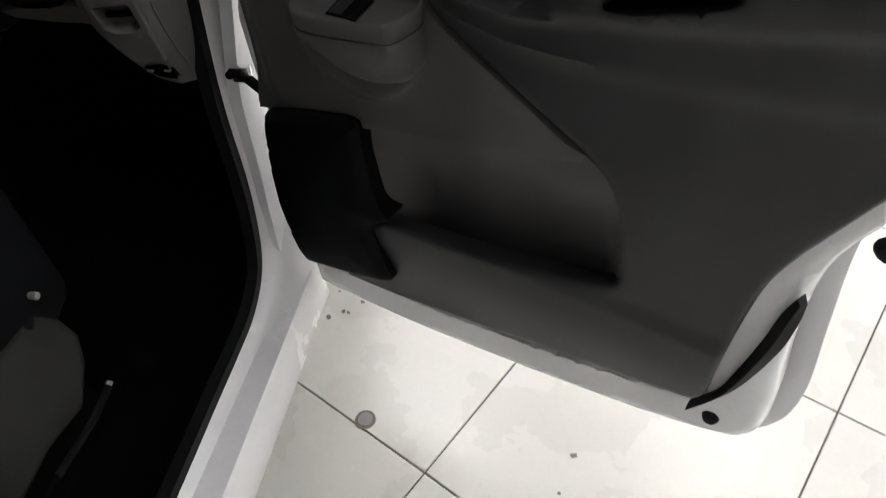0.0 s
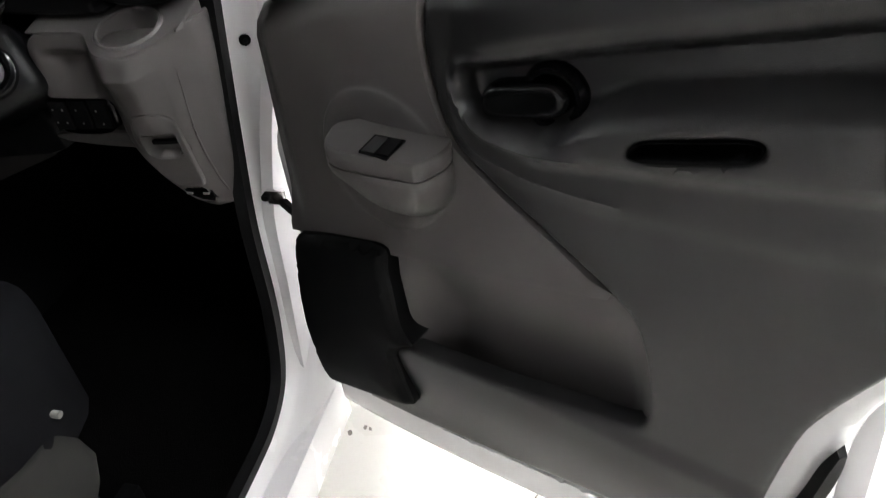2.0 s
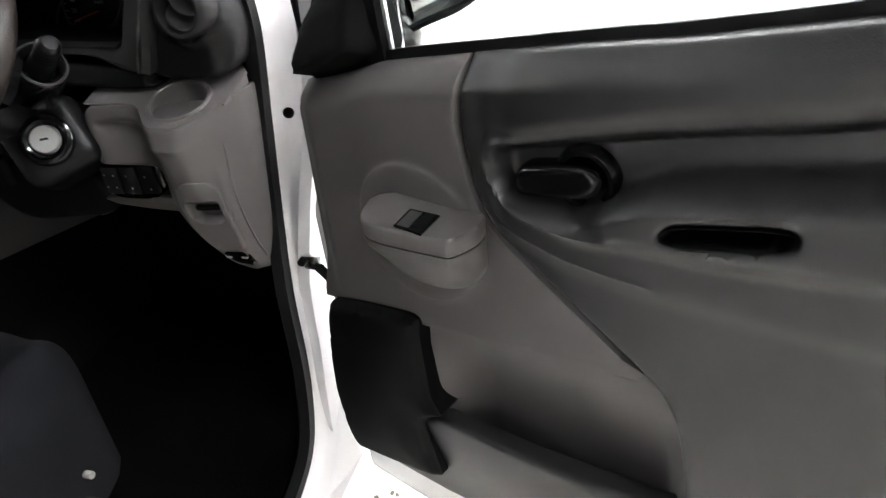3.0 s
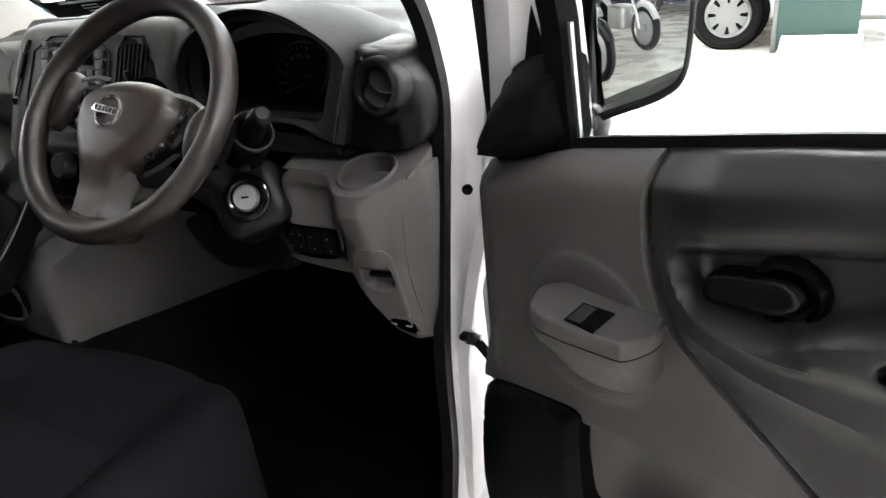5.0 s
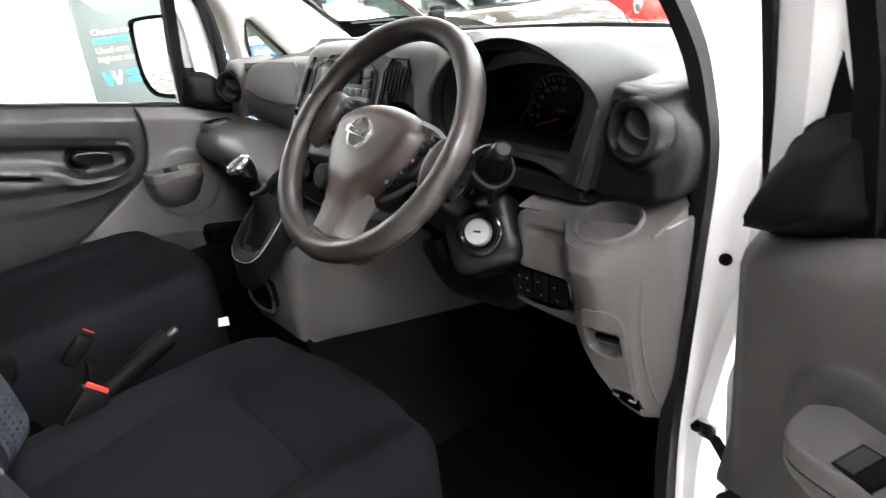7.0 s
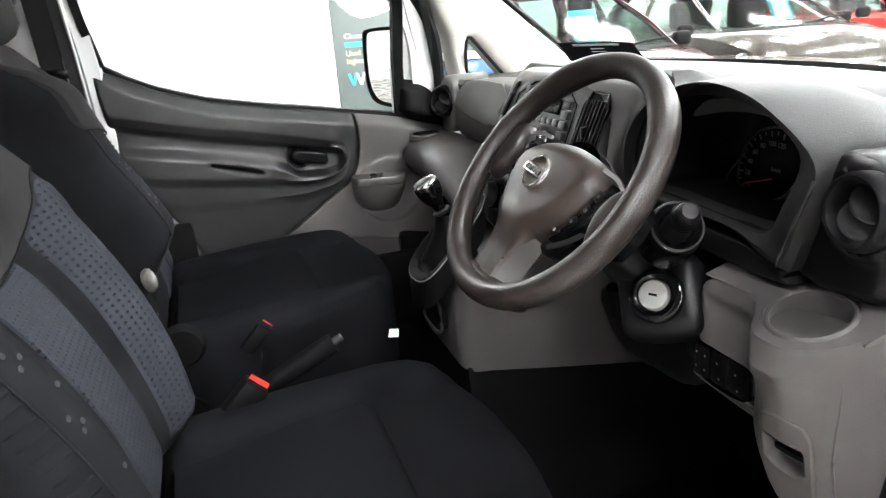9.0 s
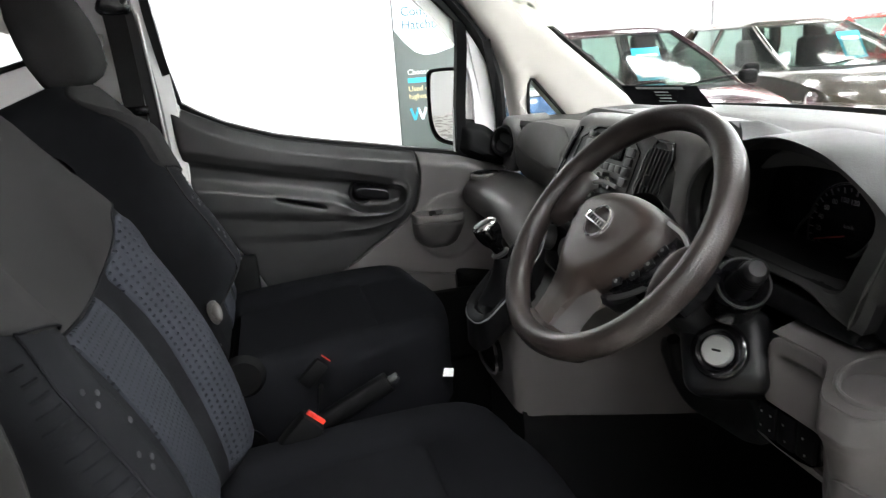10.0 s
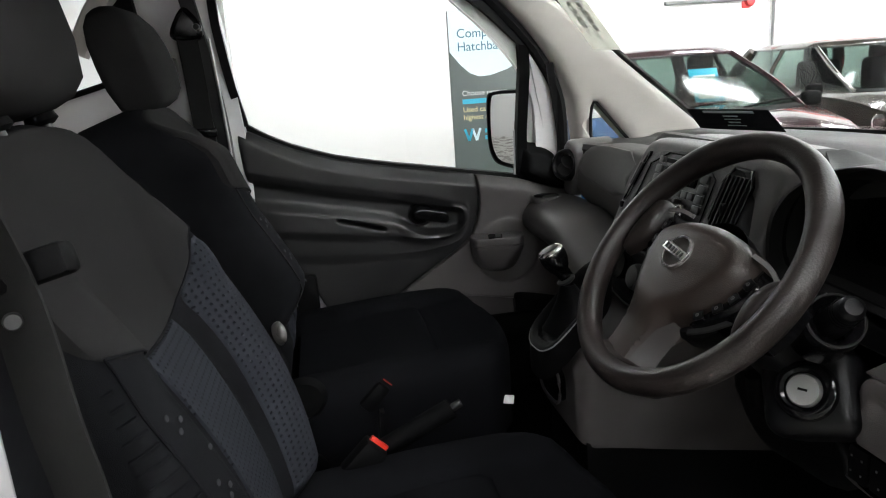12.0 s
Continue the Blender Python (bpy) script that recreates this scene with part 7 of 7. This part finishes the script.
def car(name, paint, label, tall=1.47, length=4.1, card=None):
    """A hatchback at the origin, its nose towards +x."""
    c = thing(name, (0, 0, 0), label, "car", "cars on show")
    k = length / 4.1
    st = [(-2.03, 0.60, 0.42, 0.70), (-1.98, 0.74, 0.30, 0.88), (-1.80, 0.82, 0.24, 0.98), (-1.2, 0.85, 0.20, 1.0), (-0.2, 0.86, 0.20, 0.98), (0.6, 0.86, 0.20, 0.97), (0.95, 0.85, 0.20, 0.965), (1.3, 0.84, 0.20, 0.93), (1.6, 0.82, 0.20, 0.875), (1.82, 0.77, 0.22, 0.79), (1.96, 0.68, 0.27, 0.68), (2.03, 0.55, 0.34, 0.56)]
    part("body", loft([ring_of(hw, zb, zt, x * k) for x, hw, zb, zt in st]), paint, c, "painted body")
    low = [(1.26, 0.0), (1.22, 0.35), (1.02, 0.68), (0.3, 0.765), (-0.5, 0.76), (-1.3, 0.735), (-1.78, 0.64), (-1.90, 0.35), (-1.92, 0.0)]
    mid = [(0.80, 0.0), (0.77, 0.33), (0.64, 0.61), (0.2, 0.70), (-0.5, 0.70), (-1.25, 0.675), (-1.62, 0.58), (-1.72, 0.32), (-1.74, 0.0)]
    top = [(0.16, 0.0), (0.14, 0.28), (0.06, 0.51), (-0.12, 0.57), (-0.5, 0.585), (-1.1, 0.565), (-1.40, 0.48), (-1.46, 0.26), (-1.48, 0.0)]
    full = lambda pts, z: [(x * k, y, z) for x, y in pts] + [(x * k, -y, z) for x, y in reversed(pts[1:-1])]
    part("glazing", loft([full(low, 0.955), full(mid, 1.15), full(top, tall - 0.07)], True, False), CAR_GLASS, c, "dark tinted glazing")
    shr = lambda s, z: [(-0.6 * k + (x + 0.6 * k) * s, y * s, z) for x, y, _ in full(top, 0)]
    part("roof", loft([full(top, tall - 0.085), full(top, tall - 0.06), shr(0.93, tall - 0.025), shr(0.7, tall), shr(0.3, tall + 0.012)]), paint, c, "painted roof")
    for sg in (-1, 1):
        for a, b, w in (((1.03, 0.675, 0.95), (0.08, 0.515, tall - 0.075), 0.024), ((-0.45, 0.762, 0.96), (-0.47, 0.59, tall - 0.075), 0.024), ((-1.62, 0.70, 0.96), (-1.30, 0.53, tall - 0.075), 0.07)):
            m = ((a[0] * 0.55 + b[0] * 0.45) * k, (a[1] * 0.5 + b[1] * 0.5 + 0.035) * sg, a[2] * 0.52 + b[2] * 0.48)
            part("pillar", tube(spline([(a[0] * k, a[1] * sg, a[2]), m, (b[0] * k, b[1] * sg, b[2])], 4), w, 8), paint, c)
        part("headlight", pad(rounded([(1.55, 0.60), (1.90, 0.58), (1.98, 0.66), (1.72, 0.80), (1.52, 0.80)], 2), lambda u, v, h: (u * k, sg * (0.845 - 0.55 * step01((u - 1.45) / 0.75) + h), v), lambda u, v, q: 0.02 * step01(q / 0.03), 0.03, 0.04), CHROME, c, "bright headlight")
        part("door_mirror", rbox((0.74 * k, sg * 0.90, 0.99), (0.09, 0.17, 0.12), 0.040, None, 3), MATT_BLACK, c, "black door mirror")
        part("front_seat_back", rbox((-0.15 * k, sg * 0.36, 1.02), (0.16, 0.44, 0.46), 0.06, pose(0, 0, 0), 3), MATT_BLACK, c)
        part("front_headrest", rbox((-0.22 * k, sg * 0.36, 1.31), (0.10, 0.24, 0.15), 0.04, None, 3), MATT_BLACK, c)
        for x in (1.27, -1.27):
            w = part("wheel", lathe([(0.0, 0.045), (0.05, 0.055), (0.17, 0.035), (0.195, 0.06), (0.20, 0.03), (0.20, -0.09), (0, -0.09)], 28, aim((x * k, sg * 0.835, 0.30), (0, sg, 0))), LOCK_SILVER, c, "silver wheel trim")
            part("tyre", lathe([(0.20, 0.06), (0.25, 0.075), (0.285, 0.06), (0.30, 0.02), (0.30, -0.06), (0.285, -0.10), (0.20, -0.11)], 32, aim((x * k, sg * 0.835, 0.30), (0, sg, 0))), RUBBER, w)
            for q in range(8):
                dx, dz = math.cos(q * math.pi / 4), math.sin(q * math.pi / 4)
                part("trim_gap", rod((x * k + dx * 0.10, sg * 0.872, 0.30 + dz * 0.10), (x * k + dx * 0.165, sg * 0.876, 0.30 + dz * 0.165), 0.012, 0.02, 6), MATT_BLACK, w)
            part("arch", lathe([(0.0, 0.008), (0.325, 0.008), (0.335, 0.0), (0.335, -0.08)], 32, aim((x * k, sg * 0.855, 0.32), (0, sg, 0))), MATT_BLACK, c)
    part("grille", pad(rounded([(-0.42, 0.36), (0.42, 0.36), (0.50, 0.56), (-0.50, 0.56)], 2), lambda u, v, h: (2.0 * k - 0.35 * abs(u) ** 2 - 0.18 * (v - 0.4) + h, u, v), lambda u, v, q: 0.03, 0.05, 0.06), MATT_BLACK, c, "black grille")
    part("grille_bar", rbox((2.02 * k, 0, 0.62), (0.05, 0.70, 0.03), 0.01), CHROME, c)
    part("badge", lathe([(0, 0.03), (0.05, 0.03), (0.06, 0.02)], 20, aim((1.99 * k, 0, 0.63), (1, 0, 0.3))), CHROME, c)
    part("scuttle_panel", loft([[(x * k + 0.03, y * 1.02, z) for x, y in ((1.02, -0.68), (1.22, -0.35), (1.26, 0.0), (1.22, 0.35), (1.02, 0.68))] for z in (0.945, 0.962)] + [[(x * k - 0.06, y * 0.97, 0.985) for x, y in ((1.02, -0.68), (1.22, -0.35), (1.26, 0.0), (1.22, 0.35), (1.02, 0.68))]], False, False), MATT_BLACK, c, "black scuttle under the windscreen")
    for y0 in (-0.45, 0.15):
        part("wiper", tube([((1.20 - 0.25 * abs(y0)) * k, y0, 0.985), (1.13 * k, y0 + 0.25, 1.02), (1.04 * k, y0 + 0.50, 1.03)], 0.010, 6), MATT_BLACK, c)
    if card:
        # price card behind the windscreen
        y, text = card
        f = axes((0.66 * k, y, 1.15), (0, 1, 0), (-0.75, 0, 1)) @ Matrix.Scale(1.05, 4)
        p = part("price_card", rbox((0, 0, 0), (0.23, 0.31, 0.006), 0.01, f), mat("cyan_card", (0.015, 0.33, 0.46), 0.5, bump=0.0, var=0.03), c, "cyan price card")
        part("card_sheet", rbox((0, -0.02, 0.005), (0.17, 0.22, 0.004), 0.002, f), WHITE_PRINT, p)
        if text:
            lettering("price", text, 0.052, f @ Matrix.Translation((0, -0.015, 0.009)), MATT_BLACK, p)
            for i in range(2):
                part("text_bar", rbox((-0.02, -0.07 - i * 0.025, 0.008), (0.10, 0.007, 0.002), 0, f), SILVER, p)
    return c


def place(c, x, y, turn):
    c.matrix_basis = pose(x, y, 0, 0, 0, turn)


def motorbike(name, paint, label):
    m = thing(name, (0, 0, 0), label, "motorcycle", "motorcycles on show")
    for x in (-0.70, 0.70):
        w = part("wheel", lathe([(0.0, 0.05), (0.05, 0.05), (0.06, 0.015), (0.22, 0.012), (0.235, 0.04), (0.235, -0.04), (0.22, -0.012), (0.06, -0.015), (0.05, -0.05), (0, -0.05)], 24, aim((x, 0, 0.31), (0, 1, 0))), ALLOY, m, "cast wheel")
        part("tyre", lathe([(0.235, 0.045), (0.28, 0.055), (0.31, 0.02), (0.31, -0.02), (0.28, -0.055), (0.235, -0.045)], 28, aim((x, 0, 0.31), (0, 1, 0))), RUBBER, w)
    for sg in (-1, 1):
        part("fork", rod((0.70, sg * 0.09, 0.31), (0.42, sg * 0.09, 0.98), 0.024), CHROME, m)
        part("swing_arm", rod((-0.70, sg * 0.10, 0.31), (-0.10, sg * 0.08, 0.42), 0.028), MATT_BLACK, m)
        part("handlebar", tube(spline([(0.40, 0, 1.02), (0.38, sg * 0.2, 1.06), (0.28, sg * 0.36, 1.05)], 4), 0.016, 8), MATT_BLACK, m)
    part("frame", tube(spline([(0.42, 0, 0.95), (0.10, 0, 0.72), (-0.25, 0, 0.70), (-0.75, 0, 0.80)], 4), 0.05, 8), MATT_BLACK, m)
    part("engine", rbox((0.10, 0, 0.42), (0.46, 0.34, 0.36), 0.07, None, 3), ALLOY, m)
    part("tank", rbox((0.16, 0, 0.86), (0.46, 0.30, 0.24), 0.10, None, 4), paint, m, "painted tank")
    part("saddle", rbox((-0.35, 0, 0.84), (0.60, 0.26, 0.10), 0.045, None, 3), MATT_BLACK, m)
    part("tail", rbox((-0.72, 0, 0.86), (0.30, 0.18, 0.10), 0.04, None, 3), paint, m)
    part("fairing", rbox((0.46, 0, 0.92), (0.24, 0.34, 0.34), 0.10, pose(0, 0, 0), 4), paint, m, "painted nose fairing")
    part("headlamp", lathe([(0, 0.03), (0.07, 0.02), (0.09, -0.01)], 20, aim((0.575, 0, 0.94), (1, 0, 0))), CHROME, m)
    part("front_guard", tube(spline([(0.42, 0, 0.50), (0.62, 0, 0.64), (0.82, 0, 0.60), (0.96, 0, 0.46)], 4), 0.05, 8), paint, m)
    part("exhaust", rod((0.0, -0.18, 0.30), (-0.75, -0.20, 0.46), 0.05, 0.065), CHROME, m)
    part("side_stand", rod((-0.10, 0.12, 0.30), (-0.16, 0.26, 0.0), 0.014), MATT_BLACK, m)
    return m


PURPLE = mat("maroon_metallic_paint", (0.030, 0.0065, 0.010), 0.2, metal=0.1, var=0.06, bump=0.0, coat=0.6)
OLIVE = mat("bronze_grey_metallic_paint", (0.034, 0.028, 0.021), 0.22, metal=0.1, var=0.06, bump=0.0, coat=0.6)
RED_CAR = mat("bright_red_paint", (0.55, 0.02, 0.015), 0.25, var=0.04, bump=0.0, coat=1.0)
BLUE_DARK = mat("dark_blue_paint", (0.012, 0.016, 0.045), 0.22, metal=0.2, var=0.05, bump=0.0, coat=0.6)
DARK_CAR = mat("dark_grey_metallic_paint", (0.03, 0.03, 0.035), 0.25, metal=0.4, var=0.06, bump=0.0, coat=1.0)
BLUE_CAR = mat("blue_paint", (0.006, 0.055, 0.17), 0.25, metal=0.2, var=0.05, bump=0.0, coat=1.0)
WINE_CAR = mat("deep_red_paint", (0.28, 0.012, 0.015), 0.25, var=0.04, bump=0.0, coat=1.0)
GREEN_BOARD = mat("dark_green_board", (0.035, 0.075, 0.065), 0.5, var=0.05, bump=0.05)
SIGN_GREY = mat("slate_sign_print", (0.085, 0.105, 0.10), 0.45, var=0.04, bump=0.0)
SIGN_PALE = mat("pale_blue_sign_print", (0.66, 0.80, 0.86), 0.45, var=0.02, bump=0.0)
SIGN_CYAN = mat("cyan_sign_print", (0.03, 0.42, 0.62), 0.45, var=0.02, bump=0.0)
SIGN_YELLOW = mat("cream_sign_print", (0.80, 0.66, 0.35), 0.45, var=0.02, bump=0.0)
SIGN_TEXT = mat("grey_sign_lettering", (0.035, 0.14, 0.20), 0.45, var=0.02, bump=0.0)
SIGN_CARD = paper_mat("pale_sticker_paper", (0.85, 0.85, 0.80))
CARD_BLACK = mat("black_card", (0.004, 0.004, 0.0045), 0.8, var=0.1, bump=0.0, spec=0.0)


def display_board():
    x = -3.3
    b = thing("display_board", (x, 0.90, 0), "tall grey showroom board about hatchbacks", "display board")
    y0, y1, z0, z1 = 0.435, 1.35, 0.05, 1.765
    part("panel", rbox((x, (y0 + y1) / 2, (z0 + z1) / 2), (0.04, y1 - y0, z1 - z0), 0.004), SIGN_GREY, b, "slate grey printed panel")
    part("foot", rbox((x, (y0 + y1) / 2, 0.025), (0.45, y1 - y0 + 0.1, 0.05), 0.01), SILVER, b)
    xs = x + 0.0215
    at = lambda u, v, h: (xs + h, u, v)
    pale = [(y0 + 0.002, z1 - 0.002), (y0 + 0.002, 1.52), (0.50, 1.44), (0.56, 1.385), (0.62, 1.362), (0.69, 1.365), (0.80, 1.395), (1.0, 1.49), (1.2, 1.60), (y1 - 0.002, 1.66), (y1 - 0.002, z1 - 0.002)]
    part("pale_field", pad(pale, at, back=0.001, step=0.2), SIGN_PALE, b, "pale blue upper field")
    M = lambda y, z: axes((xs + 0.003, y, z), (0, 1, 0), (0, 0, 1))
    lettering("heading", "Compact and", 0.078, M(0.485, 1.625), SIGN_TEXT, b, "LEFT")
    lettering("heading", "Hatchbacks", 0.078, M(0.485, 1.545), SIGN_TEXT, b, "LEFT")
    lettering("line", "Choose reassur", 0.046, M(0.50, 1.262), WHITE_PRINT, b, "LEFT")
    part("name_bar", rbox((xs + 0.002, 0.60, 1.212), (0.003, 0.20, 0.030), 0), SIGN_CYAN, b)
    lettering("line", "Used cars with", 0.046, M(0.50, 1.160), SIGN_YELLOW, b, "LEFT")
    lettering("line", "highest stand", 0.046, M(0.50, 1.112), SIGN_YELLOW, b, "LEFT")
    for i, (ya, yb) in enumerate(((0.505, 0.53), (0.53, 0.555), (0.555, 0.58), (0.58, 0.605))):
        za, zb = (1.04, 0.965) if i % 2 == 0 else (0.965, 1.04)
        part("logo_stroke", sweep([(xs + 0.002, ya, za), (xs + 0.002, yb, zb)], [(-0.008, -0.001), (0.008, -0.001), (0.008, 0.001), (-0.008, 0.001)], up=(1, 0, 0)), SIGN_CYAN if i < 2 else SIGN_PALE, b)
    for z in (1.022, 0.978):
        part("name_bar", rbox((xs + 0.002, 0.70, z), (0.003, 0.13, 0.026), 0), SIGN_CYAN, b)


def small_signs():
    g = thing("green_board", (0.86, 6.07, 0), "dark green display board on the floor", "display board")
    part("panel", rbox((0.882, 6.12, 0.75), (0.62, 0.04, 1.46), 0.004), GREEN_BOARD, g)
    part("leg", rbox((0.572, 6.14, 0.72), (0.04, 0.10, 1.44), 0.005), SILVER, g)
    part("base_plate", rbox((0, 0, 0), (0.60, 0.34, 0.012), 0.003, pose(0.932, 5.92, 0.075, 24, 0, 0)), WHITE_PRINT, g, "white sloping base sheet")
    # card on the dash against the windscreen
    c = thing("dash_card", (-0.40, 0.60, 1.205), "black printed card lying on the dash", "card")
    f = axes((-0.46, 0.588, 1.246), (0.25, 0.061, -0.002), (-0.02, 0.03, 0.05))
    slant = lambda u, v, h: f @ Vector((u + 0.012 - 1.5 * v, v - 0.004, h))
    part("sheet", pad([(-0.135, -0.026), (0.135, -0.026), (0.135, 0.027), (-0.14, 0.027)], slant, lambda u, v, q: 0.004 * math.sin(u * 14), 0.0015, 0.02), CARD_BLACK, c)
    for i, (w, v, h) in enumerate(((0.17, 0.019, 0.006), (0.05, 0.008, 0.003), (0.055, 0.000, 0.002), (0.04, -0.008, 0.003), (0.06, -0.016, 0.002))):
        part("text_bar", pad([(-w / 2, v - h / 2), (w / 2, v - h / 2), (w / 2, v + h / 2), (-w / 2, v + h / 2)], slant, lambda u, vv, q: 0.004 * math.sin(u * 14) + 0.0012, 0.0006, 0.02), SIGN_GREY, c)
    # sticker on the inside of the windscreen
    s = thing("screen_sticker", (-0.46, 0.25, 1.50), "pale sticker on the windscreen with backward print", "sticker")
    q = axes((-0.485, 0.215, 1.515), (0.97, 0.12, -0.06), (0.05, -0.62, 0.75))
    part("sheet", rbox((0, 0, 0), (0.13, 0.22, 0.001), 0.0003, q), SIGN_CARD, s)
    for u, v, h in ((-0.022, 0.03, 0.012), (-0.022, 0.008, 0.016), (-0.022, -0.014, 0.012), (-0.022, -0.034, 0.014), (0.022, 0.045, 0.013), (0.022, 0.024, 0.014), (0.022, 0.002, 0.012), (0.022, -0.02, 0.016), (0.022, -0.044, 0.015)):
        part("text_bar", rbox((u, v, -0.0012), (0.022, h, 0.001), 0, q), SIGN_GREY, s)
    # plain block added as a stand-in for a blue car beyond the quarter window
    b = thing("blue_stand", (-2.45, 1.14, 0), "low blue block with a white top, standing in for a blue car", "display stand")
    part("panel", rbox((-2.45, 1.14, 0.56), (0.22, 0.55, 1.12), 0.01), BLUE_CAR, b, "blue painted panel")
    part("top", rbox((-2.45, 1.14, 1.135), (0.26, 0.59, 0.03), 0.008), WHITE_PRINT, b)


# ---- put it all together ----
showroom()
van_body()
door("driver_door", P_driver, "open white van door with charcoal and grey trim", False, True)
door("passenger_door", P_passenger, "closed van door with charcoal and grey trim", True, False)
wing_mirror("wing_mirror", P_driver(0.20, 1.12, -0.06), [P_driver(0.15, 1.13, -0.05), P_driver(0.17, 1.125, -0.09), (0.945, 0.27, 1.10)], (1.003, 0.178, 1.247), (0.16, -1.0, 0.01), (0.06, 0, 1), 0.11, 0.25, "black wing mirror on the open door", [(-0.0149, -0.1144), (0.0186, -0.0995), (0.0558, -0.0846), (0.0781, -0.0688), (0.0837, -0.0465), (0.08, 0.093), (0.0558, 0.1163), (-0.0047, 0.1163), (-0.013, 0.093)])
wing_mirror("wing_mirror", P_passenger(0.16, 1.12, -0.06), [P_passenger(0.10, 1.13, -0.05), P_passenger(0.12, 1.14, -0.12), (-0.86, 0.26, 1.18)], (-0.905, 0.150, 1.222), (0.60, -0.80, 0.0), (0, 0, 1), 0.165, 0.215, "black wing mirror outside the closed door")
dashboard()
steering()
console()
seat(0.365, 0.80, "dark cloth driver's seat with dimpled blue-grey insert", 0.30, 0.018, 0.012)
seat(-0.365, 0.83, "dark cloth passenger seat with dimpled blue-grey insert", 0.35, 0.0, 0.035)
belts()
place(car("hatchback", PURPLE, "maroon hatchback with a cyan price card", card=(0.06, "€13,495")), -4.95, 2.80, -8)
place(car("hatchback", OLIVE, "bronze grey hatchback parked in the row", 1.45, card=(0.2, "")), -5.6, 5.3, -8)
place(car("hatchback", RED_CAR, "bright red hatchback parked in the row"), -5.75, 7.8, -8)
place(car("hatchback", DARK_CAR, "dark grey hatchback parked in the row"), -5.75, 10.2, -8)
place(car("hatchback", WINE_CAR, "deep red hatchback parked in the row"), -5.75, 12.6, -8)
place(car("parked_car", WHITE_PAINT, "white car with silver wheel trims"), 1.44, 7.12, 180)
place(car("hatchback", BLUE_DARK, "dark blue hatchback behind the motorcycles"), 3.2, -9.9, 180)
display_board()
small_signs()
b = motorbike("motorcycle", WHITE_PRINT, "white motorcycle on its stand")
b.matrix_basis = pose(1.27, -6.2, 0, 0, 0, 63)
b = motorbike("motorcycle", DARK_CAR, "dark grey motorcycle on its stand")
b.matrix_basis = pose(0.58, -4.7, 0, 0, 0, 58)
tiled_floor()
